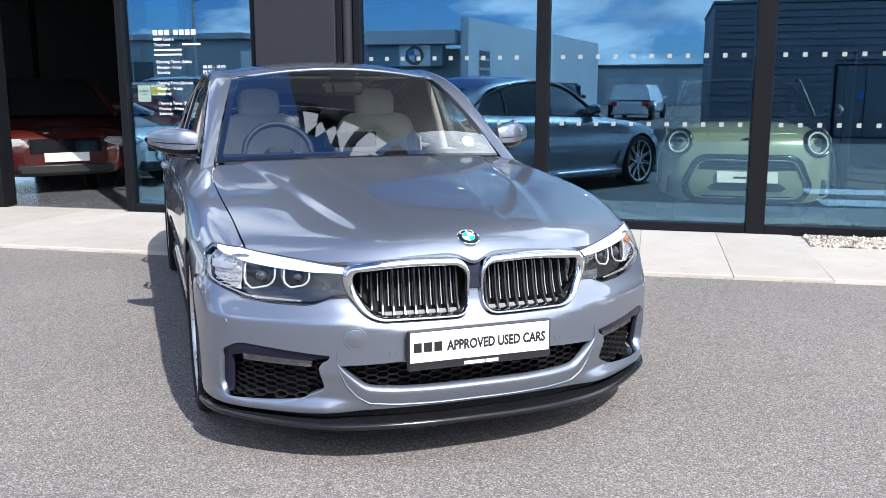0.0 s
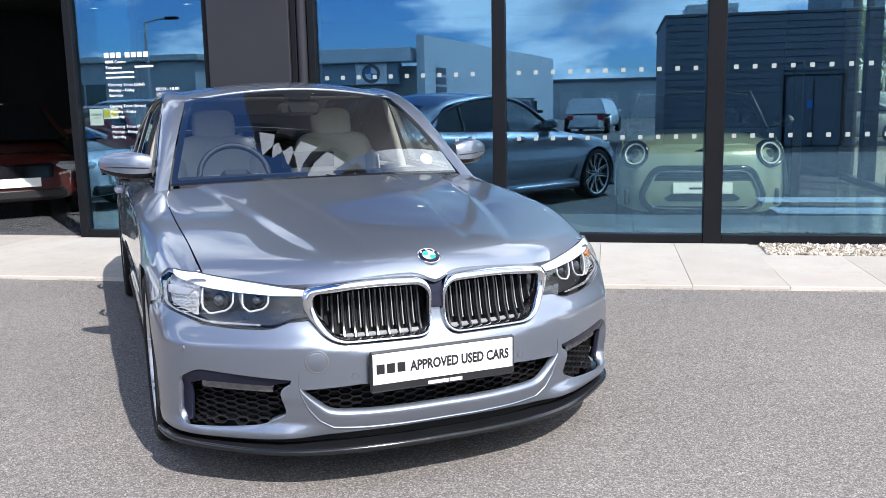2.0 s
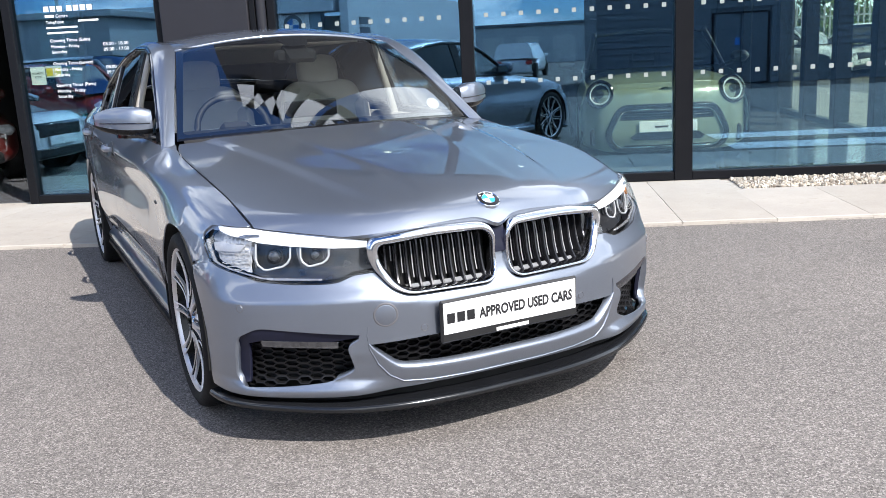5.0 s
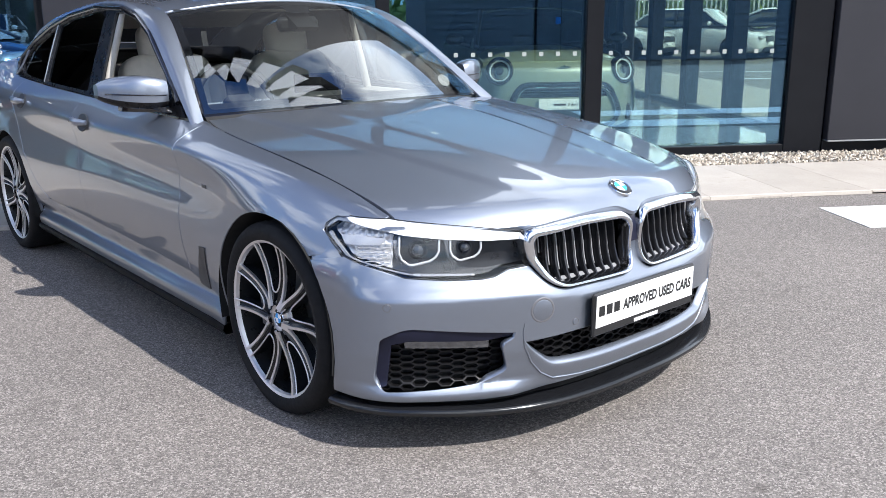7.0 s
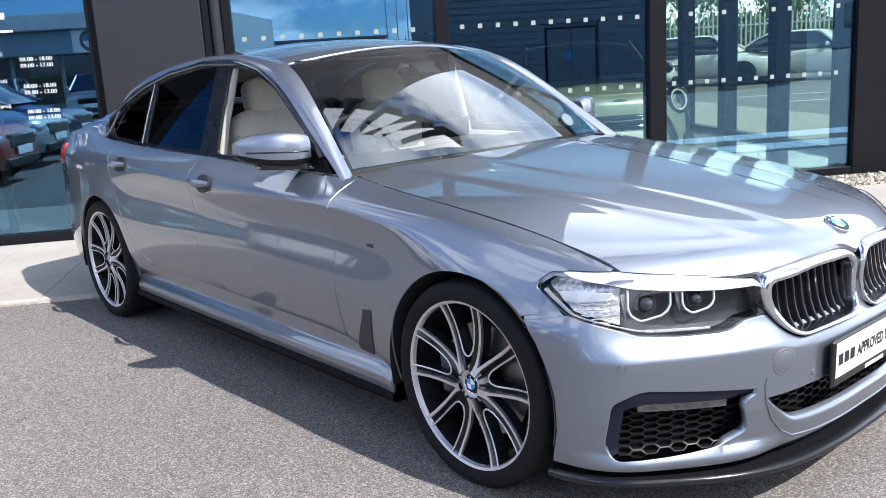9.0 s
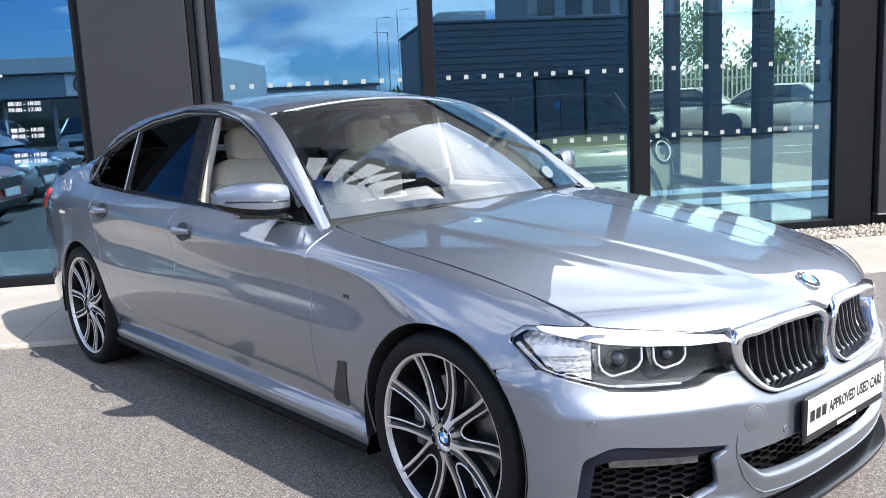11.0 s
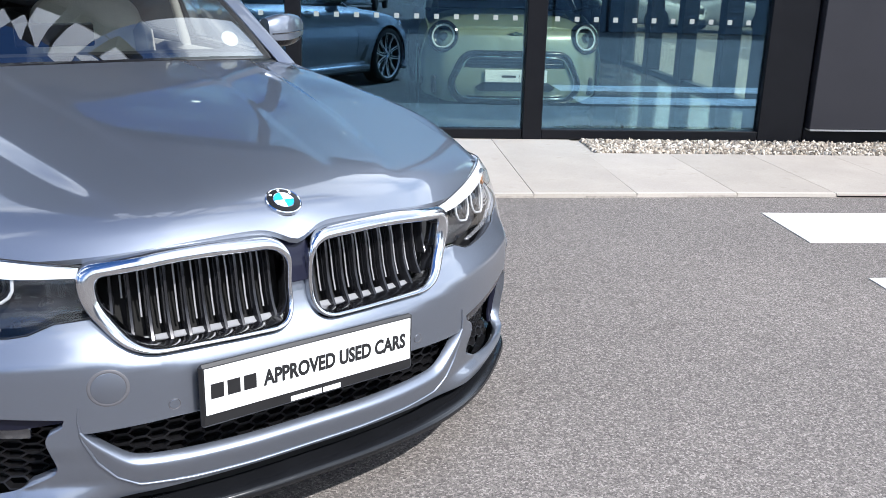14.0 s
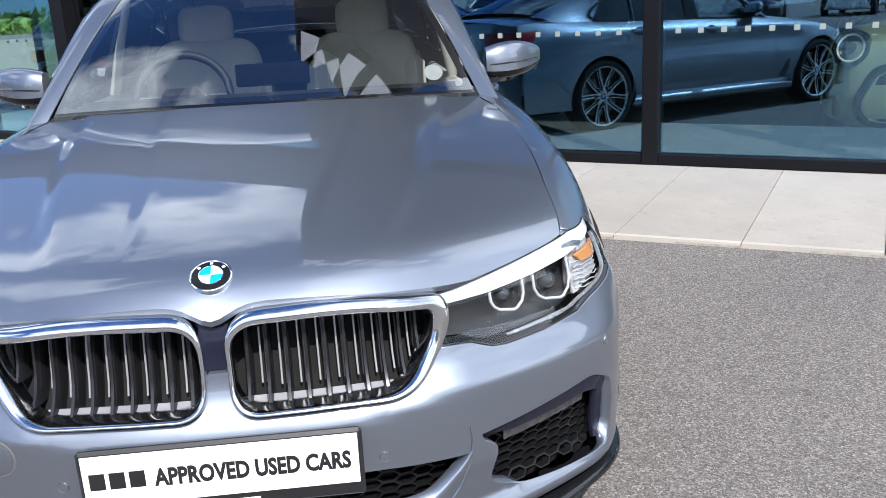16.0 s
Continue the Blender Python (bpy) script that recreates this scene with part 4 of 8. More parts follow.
# outlines on the front: (s, z)
s_seam, s_tip, s_topc, s_hood = s_of(0.912, -0.442), s_of(0.930, -0.330), s_of(0.922, -0.385), s_of(0.838, -0.578)
s_arch = s_of(0.935, -0.297)
KIDNEY = rounded([(0.019, 0.722), (0.26, 0.731), (0.486, 0.707), (0.482, 0.628), (0.388, 0.521), (0.021, 0.519)], [0.07, 0.12, 0.05, 0.07, 0.08, 0.06], 8)
KIDNEY_IN = rounded([(0.032, 0.693), (0.26, 0.699), (0.444, 0.681), (0.440, 0.630), (0.368, 0.533), (0.034, 0.531)], [0.055, 0.12, 0.04, 0.05, 0.07, 0.05], 8)
LAMP = [(0.455, 0.700), (sx(0.62), 0.722), (s_hood, 0.750), (s_topc, 0.749), (s_of(0.922, -0.345), 0.736), (s_tip, 0.712), (s_tip - 0.004, 0.694), (s_seam + 0.01, 0.640),
        (sx(0.845), 0.598), (sx(0.80), 0.580), (sx(0.70), 0.571), (sx(0.60), 0.570), (sx(0.57), 0.574), (sx(0.525), 0.592), (0.450, 0.600)]
INTAKE = rounded([(sx(0.858), 0.398), (sx(0.80), 0.436), (sx(0.512), 0.405), (sx(0.518), 0.386), (sx(0.552), 0.366), (sx(0.532), 0.280), (sx(0.60), 0.243), (sx(0.72), 0.232), (sx(0.852), 0.226), (sx(0.872), 0.26)],
                 [0.02, 0.03, 0.004, 0.004, 0.03, 0.02, 0.04, 0.05, 0.02, 0.02], 5)


def bumper():
    arch_edge = [(s_of(0.93, AXLE - math.sqrt(0.384 ** 2 - (z - 0.335) ** 2)), z) for z in np.linspace(0.198, 0.60, 9)]
    half = [(0.0, 0.212), (0.28, 0.212), (0.40, 0.207), (0.50, 0.199), (0.62, 0.194), (0.85, 0.196)] + arch_edge + [(s_arch, 0.606), (s_seam + 0.004, 0.636), (sx(0.845) , 0.595), (sx(0.80), 0.577), (sx(0.70), 0.568), (sx(0.60), 0.567), (sx(0.567), 0.571), (sx(0.522), 0.589), (0.462, 0.594)]
    low = [p for p in KIDNEY if p[1] < 0.595 and p[0] < 0.46]
    low.sort(key=lambda p: -p[0])
    low = [(a, b - 0.006) for a, b in low if a > 0.03]
    half += low + [(0.014, 0.61), (0.0, 0.612)]
    outline = mirror_loop(half)
    mouth = mirror_loop([(0.0, 0.386), (0.30, 0.380), (sx(0.493), 0.370), (sx(0.480), 0.33), (sx(0.436), 0.265), (sx(0.390), 0.236), (0.28, 0.228), (0.0, 0.226)])
    right = [(-a, b) for a, b in INTAKE][::-1]
    b = sheet("front_bumper", front_surf, outline, PAINT, car, [mouth, INTAKE, right], step=0.018, edge=0.010, lip=0.03)
    # painted flange under the joint of bumper and wing
    for sg in (1, -1):
        fl = [(s_seam + 0.006, 0.628), (s_tip - 0.004, 0.690), (s_tip + 0.04, 0.715), (s_arch + 0.018, 0.66), (s_arch - 0.004, 0.585), (s_seam + 0.04, 0.600)]
        sheet("seam_flange", front_at(-0.007), fl if sg > 0 else [(-a, b) for a, b in fl][::-1], PAINT, car, step=0.03, lip=0)
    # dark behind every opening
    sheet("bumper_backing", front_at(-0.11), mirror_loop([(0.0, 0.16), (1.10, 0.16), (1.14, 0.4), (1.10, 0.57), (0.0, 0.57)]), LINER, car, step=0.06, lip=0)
    # painted lip that rolls in along the foot of the mouth
    def half_path(pts):
        f = [curve_fn(*[(k / (len(pts) - 1), p[i]) for k, p in enumerate(pts)]) for i in (0, 1)]
        return [(float(f[0](t)), float(f[1](t))) for t in np.linspace(0, 1, 26)]
    rim_in = half_path([(sx(0.493), 0.370), (sx(0.480), 0.33), (sx(0.436), 0.265), (sx(0.390), 0.236), (0.28, 0.228), (0.14, 0.226), (0.0, 0.226)])
    deep = half_path([(sx(0.488), 0.378), (sx(0.463), 0.350), (sx(0.412), 0.308), (sx(0.364), 0.292), (0.26, 0.286), (0.13, 0.284), (0.0, 0.284)])
    rim_in, deep = rim_in + [(-a, b) for a, b in rim_in[-2::-1]], deep + [(-a, b) for a, b in deep[-2::-1]]
    lip = []
    for (a, b), (c, d) in zip(rim_in, deep):
        for q in np.linspace(0, 1, 8):
            lip.append(tuple(float(np.ravel(v)[0]) for v in front_point(np.array([a + (c - a) * q]), np.array([b + (d - b) * q]), 0.001 + 0.006 * q - 0.030 * q ** 12)))
    part("mouth_lip", Geo().grid(lip, len(rim_in), 8), PAINT, car, smooth=80)
    for sg in (1, -1):
        rim = [(sx(0.488), 0.43), (sx(0.492), 0.40), (sx(0.487), 0.355), (sx(0.465), 0.30), (sx(0.432), 0.258), (sx(0.388), 0.231), (0.28, 0.222), (0.14, 0.219), (0.0, 0.219)]
        g = Geo().tube([front_point(np.array([sg * s]), np.array([z]), 0.001) for s, z in [(float(a), float(b)) for a, b in dense_open(rim, 0.02)]], [0.0012 + 0.0022 * min(1.0, j / 6) for j in range(len(dense_open(rim, 0.02)))], 8)
        part("mouth_rim", fix_pts(g), PAINT, car, smooth=60)
    honeycomb("lower_grille", lambda u: [(u, 0.30), (u, 0.385)], (-sx(0.49), sx(0.49)), 0.25, 0.388, mouth, -0.045, 0.052, 0.024)
    for sg in (1, -1):
        loop = INTAKE if sg > 0 else right
        # gloss trim over the side opening
        tr = [(sx(0.862), 0.396), (sx(0.80), 0.434), (sx(0.516), 0.402), (sx(0.520), 0.392), (sx(0.60), 0.380), (sx(0.79), 0.390), (sx(0.834), 0.376), (sx(0.850), 0.238), (sx(0.860), 0.232), (sx(0.872), 0.26)]
        tr = tr if sg > 0 else [(-a, b) for a, b in tr][::-1]

        def trim_surf(s, z):
            k = np.clip((0.425 - z) / 0.07, 0, 1)
            return front_point(s, z, -0.004 - 0.022 * k)
        sheet("intake_trim", trim_surf, tr, GLOSS_TRIM, car, step=0.03, lip=0.015)
        honeycomb("side_grille", None, (sg * sx(0.53), sg * sx(0.858)), 0.222, 0.400, loop, -0.056, 0.056, 0.023)
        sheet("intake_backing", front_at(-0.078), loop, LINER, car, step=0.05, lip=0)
        fl = [(sx(0.585), 0.353), (sx(0.80), 0.362), (sx(0.803), 0.382), (sx(0.585), 0.374)]
        fl = fl if sg > 0 else [(-a, b) for a, b in fl][::-1]
        sheet("fog_lamp", lambda s, z: front_point(s, z, -0.032 + 0.0012 * np.sin(np.asarray(s) * 230)), fl, FOG, car, step=0.006, edge=0.006, lip=0.015, label="clear ribbed fog lamp strip")
        # sensors and the tow-eye cover
        for s, z, r in ((sx(0.310), 0.407, 0.0115), (s_of(0.84, -0.58), 0.500, 0.0115)):
            disc_on_front("parking_sensor", sg * s, z, r)
    disc_on_front("tow_eye_cover", -sx(0.432), 0.465, 0.036)


def dense_open(pts, step):
    out = [pts[0]]
    for a, b in zip(pts, pts[1:]):
        k = max(1, int(math.ceil(math.dist(a, b) / step)))
        out += [(a[0] + (b[0] - a[0]) * i / k, a[1] + (b[1] - a[1]) * i / k) for i in range(1, k + 1)]
    return out


def fix_pts(g):
    g.v = [tuple(float(np.ravel(c)[0]) for c in p) for p in g.v]
    return g


def frame_on_front(s, z, out=0.0):
    """A pose on the front: z away from the body, y up along it."""
    def at(a, b):
        return Vector([float(np.ravel(c)[0]) for c in front_point(np.array([a]), np.array([b]), out)])
    o = at(s, z)
    u, v = (at(s + 0.004, z) - at(s - 0.004, z)).normalized(), (at(s, z + 0.004) - at(s, z - 0.004)).normalized()
    n = u.cross(v).normalized()
    u = v.cross(n)
    return Matrix.Translation(o) @ Matrix((u, v, n)).transposed().to_4x4()


def disc_on_front(name, s, z, r):
    m = frame_on_front(s, z)
    ob = part(name, Geo().lathe([(0.0005, 0.0018), (r * 0.86, 0.0016), (r * 0.93, 0.0006), (r * 0.94, -0.004)], 28), PAINT, car, smooth=50, m=m)
    part("gap", Geo().lathe([(r * 0.94, 0.0004), (r * 1.06, 0.0012), (r * 1.14, -0.001)], 28), SENSOR, ob, smooth=50)


def honeycomb(name, _, span, z0, z1, loop, depth, w, h):
    """A recessed mesh of flattened hexagons."""
    g = Geo()
    lo, hi = min(span), max(span)
    mid = np.mean(np.array(loop), 0)
    poly = [tuple(mid + (np.array(p) - mid) * 1.10) for p in loop]
    row = 0
    z = z0
    while z < z1:
        s = lo + (w * 0.75 if row % 2 else 0)
        while s < hi:
            if inside(poly, [(s, z)])[0]:
                ring = [(s - w * 0.52, z), (s - w * 0.26, z + h * 0.5), (s + w * 0.26, z + h * 0.5), (s + w * 0.52, z), (s + w * 0.26, z - h * 0.5), (s - w * 0.26, z - h * 0.5)]
                inner = [(s + (a - s) * 0.88, z + (b - z) * 0.76) for a, b in ring]
                A = np.array(ring + inner + inner)
                O = np.array([depth] * 6 + [depth] * 6 + [depth - 0.02] * 6)
                P = np.stack(front_point(A[:, 0], A[:, 1], O), -1)
                g.add([tuple(p) for p in P], [(k, (k + 1) % 6, 6 + (k + 1) % 6, 6 + k) for k in range(6)] + [(6 + k, 6 + (k + 1) % 6, 12 + (k + 1) % 6, 12 + k) for k in range(6)])
            s += w * 1.5
        z += h * 0.5
        row += 1
    if g.v:
        part(name, g, MESH_BLACK, car, "black honeycomb grille insert", fix=True)


FOG = surface("fog_lamp_clear", (0.20, 0.205, 0.215), 0.12, metal=0.9, grain=0.3, scale=60)
GLOSS_TRIM = surface("gloss_navy_black_trim", (0.012, 0.013, 0.026), 0.14, coat=0.0, grain=0.06, spec=0.22)
MESH_BLACK = surface("grille_black", (0.008, 0.008, 0.009), 0.40, grain=0.1, spec=0.25)
KIDNEY_CHROME = surface("kidney_chrome", (0.66, 0.67, 0.69), 0.13, metal=1.0, grain=0.03)
SLAT_MAT = surface("kidney_slat", (0.036, 0.036, 0.040), 0.2, metal=0.6, grain=0.08)
FLAP = surface("grille_flap_grey", (0.34, 0.34, 0.35), 0.4, metal=0.5, grain=0.08)


def kidneys():
    rows = [(0.0, -0.03), (0.0, 0.006), (0.05, 0.013), (0.18, 0.0185), (0.45, 0.021), (0.72, 0.019), (0.89, 0.014), (0.97, 0.007), (1.0, -0.002), (1.0, -0.03)]

    def fine(lp):
        return np.array([(p[0] + (q[0] - p[0]) * k / 3, p[1] + (q[1] - p[1]) * k / 3) for p, q in zip(lp, lp[1:] + lp[:1]) for k in range(3)])
    for sg in (1, -1):
        flip = np.array([sg, 1.0])
        outer, inner = fine(KIDNEY) * flip, fine(KIDNEY_IN) * flip
        loop = [tuple(p) for p in outer]
        pts = []
        for q, out in rows:
            L = outer + (inner - outer) * q
            lift = 0.0 if out == -0.03 and q == 0 else 0.027
            P = np.stack(front_point(L[:, 0], L[:, 1], out + lift * smooth(0.60, 0.72, L[:, 1]) * (1 - 0.65 * smooth(0.34, 0.47, np.abs(L[:, 0])))), -1)
            pts.append(P)
        n = len(loop)
        g = Geo().grid([tuple(p) for i in range(n) for p in [w[i] for w in pts]], n, len(rows), True)
        k = part("kidney_surround", g, KIDNEY_CHROME, car, "bright chrome kidney surround", smooth=85)
        poly = [tuple(p) for p in inner]
        lo, hi = inner[:, 0].min(), inner[:, 0].max()
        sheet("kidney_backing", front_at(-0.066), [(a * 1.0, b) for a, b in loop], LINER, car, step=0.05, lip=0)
        foot = [(0.045, 0.526), (0.338, 0.526), (0.352, 0.540), (0.045, 0.540)]
        sheet("grille_flap", lambda a, z: front_point(a, z, -0.022 - 0.9 * (np.asarray(z) - 0.526)), foot if sg > 0 else [(-a, b) for a, b in foot][::-1], FLAP, car, step=0.03, lip=0.006)
        for j in range(10):
            u = (j + 0.55) / 10.2
            s = lo + (hi - lo) * u if sg > 0 else hi - (hi - lo) * u
            zs = np.linspace(0.5, 0.76, 261)
            ok = inside(poly, np.stack([np.full(261, s), zs], -1))
            if not ok.any():
                continue
            za, zb = zs[ok][0] - 0.004, zs[ok][-1] + 0.004
            g = Geo()
            zz = np.linspace(za, zb, 7)
            vs = []
            for z, q in zip(zz, np.linspace(0, 1, 7)):
                depth = -0.018 - 0.006 * math.sin(q * math.pi)
                ring = [(-0.0030, depth), (0.0030, depth), (0.0072, depth - 0.012), (0.0084, depth - 0.055), (-0.0084, depth - 0.055), (-0.0072, depth - 0.012)]
                for ds, o in ring:
                    vs.append(tuple(float(np.ravel(c)[0]) for c in front_point(np.array([s + ds]), np.array([z]), o)))
            fs = [(i * 6 + k2, i * 6 + (k2 + 1) % 6, (i + 1) * 6 + (k2 + 1) % 6, (i + 1) * 6 + k2) for i in range(6) for k2 in range(6)]
            g.add(vs, fs)
            part("kidney_slat", g, SLAT_MAT, car, smooth=35)
            # pale bar paints the lit edge of the shutter blade in the gap beside it
            e = s + 0.62 * (hi - lo) / 10.2
            if zb - za > 0.09 and lo + 0.01 < e < hi - 0.02:
                pts = [tuple(float(np.ravel(c)[0]) for c in front_point(np.array([e]), np.array([z]), -0.044)) for z in np.linspace(za + 0.024, zb - 0.022, 5)]
                part("shutter_edge", Geo().tube(pts, 0.0022, 6), FLAP, car, smooth=60)
    # painted bridge between the two
    sheet("kidney_bridge", front_at(0.012), [(-0.020, 0.612), (0.020, 0.612), (0.022, 0.68), (0.045, 0.715), (-0.045, 0.715), (-0.022, 0.68)], PAINT_DARK, car, step=0.02, lip=0.03)


PAINT_DARK = GLOSS_TRIM


def bonnet_grid():
    """The bonnet as rows and columns; the columns run along its creases."""
    knots = [(0, 0, 0, 0), (1, 0, 0, -0.02), (1, 0, 0, 0.02), (0, 1, 0, -0.028), (0, 1, 0, 0.028), (0, 0, 1, -0.03), (0, 0, 1, 0)]
    cols = [np.array(knots[0], float)]
    for a, b, n in zip(knots, knots[1:], (10, 6, 6, 8, 10, 3)):
        cols += [np.array(a) + (np.array(b, float) - np.array(a)) * k / n for k in range(1, n + 1)]
    W = np.array(cols)
    v = np.linspace(0, 1, 64)[:, None]
    edge = shut_x(-0.514 + 1.229 * v) - 0.0045
    y = -0.80 + 1.40 * v + 0 * W[None, :, 0]
    for _ in range(6):
        x = W[None, :, 0] * (0.19 + 0.12 * smooth(-0.7, 0.5, y)) + W[None, :, 1] * hood_crease(y) + W[None, :, 2] * edge + W[None, :, 3]
        front = hood_front(x) + 0.004 - 0.017 * np.exp(-(x / 0.05) ** 2)
        rear = np.interp(x, [0.0, 0.15, 0.3, 0.45, 0.6, 0.73], [0.574, 0.578, 0.592, 0.622, 0.672, 0.715])
        y = front + (rear - front) * v
    x = np.concatenate([-x[:, :0:-1], x], 1)
    y = np.concatenate([y[:, :0:-1], y], 1)
    z = hood_z(x, y)
    n, m = x.shape
    g = Geo().grid([(float(a), float(b), float(c)) for a, b, c in zip(x.ravel(), y.ravel(), z.ravel())], n, m)
    rim = [(0, k) for k in range(m)] + [(k, m - 1) for k in range(1, n)] + [(n - 1, k) for k in range(m - 2, -1, -1)] + [(k, 0) for k in range(n - 2, 0, -1)]
    sk = []
    for a, b in rim:
        p = Vector((x[a, b], y[a, b], z[a, b]))
        q = Vector((p.x * 0.997, p.y + (0.004 if a < n / 2 else -0.004), p.z - 0.012))
        sk += [tuple(p), tuple(q)]
    return g.grid(sk, len(rim), 2, True)


def bonnet():
    part("bonnet", bonnet_grid(), PAINT, car, smooth=50, fix=False)
    # dark gap round it
    sheet("bonnet_gap", lambda x, y: (x, y, hood_z(x, y) - 0.022), [(-0.70, 0.70), (-0.78, 0.4), (-0.80, 0.1), (-0.77, -0.3), (-0.74, -0.48), (-0.45, -0.70), (0.45, -0.70), (0.74, -0.48), (0.77, -0.3), (0.80, 0.1), (0.78, 0.4), (0.70, 0.70)], LINER, car, step=0.1, lip=0)
    # the wing's upper end between bonnet and screen pillar
    for sg in (1, -1):
        top = [(0.777, 0.50), (0.771, 0.60), (0.752, 0.70), (0.748, 0.78), (0.815, 0.78), (0.808, 0.72), (0.795, 0.60), (0.790, 0.50)]
        sheet("wing_top", hood_surf, [(sg * a, b) for a, b in top], PAINT, car, step=0.03, lip=0)
        me = sheet_mesh("corner_flange", side_surf, on_side([(-0.56, None), (-0.40, None), (-0.25, None), (-0.25, 0.70), (-0.33, 0.712), (-0.36, 0.735), (-0.44, 0.733), (-0.52, 0.722)]), step=0.03, lip=0, side=sg, lift=-0.006)
        me.materials.append(PAINT)
        part("corner_flange", me, None, car)
    # badge
    def at(x, y):
        return Vector((x, y, float(hood_z(np.array([x]), np.array([y]))[0])))
    o = at(0, -0.762)
    v = (at(0, -0.72) - at(0, -0.79)).normalized()
    u = Vector((1, 0, 0))
    m = Matrix.Translation(o) @ Matrix((u, v, u.cross(v))).transposed().to_4x4()
    roundel("bonnet_badge", m, 0.041)


def roundel(name, m, r, parent=None):
    """The round badge: chrome ring, black ring and four quarters."""
    b = part(name, Geo().lathe([(r * 1.0, -0.004), (r * 1.0, 0.004), (r * 0.95, 0.0055), (r * 0.91, 0.004)], 40), CHROME, parent or car, "round enamel badge in a chrome rim", smooth=40, m=m)
    part("ring", Geo().lathe([(r * 0.91, 0.0042), (r * 0.60, 0.0060)], 40), SATIN_BLACK, b, smooth=60)
    part("inner_ring", Geo().lathe([(r * 0.60, 0.0056), (r * 0.58, 0.0070), (r * 0.55, 0.0062)], 40), CHROME, b, smooth=60)
    for q in range(4):
        pts = [(0, 0)] + [(r * 0.56 * math.cos(radians(90 * q + 90 * k / 8)), r * 0.56 * math.sin(radians(90 * q + 90 * k / 8))) for k in range(9)]
        part("quarter", Geo().prism(pts, 0.003, 0.0066), BADGE_BLUE if q % 2 else BADGE_WHITE, b)
    for k in range(3):
        a = radians(140 - 50 * k)
        part("letter_bar", Geo().box((-r * 0.07, -r * 0.07, 0.0052), (r * 0.07, r * 0.07, 0.0062)), BADGE_WHITE, b, m=pose(r * 0.755 * math.cos(a), r * 0.755 * math.sin(a), 0, 0, 0, math.degrees(a) - 90))
    return b


CREASE = (0.158, 0.1637, 0.1663, 0.172)


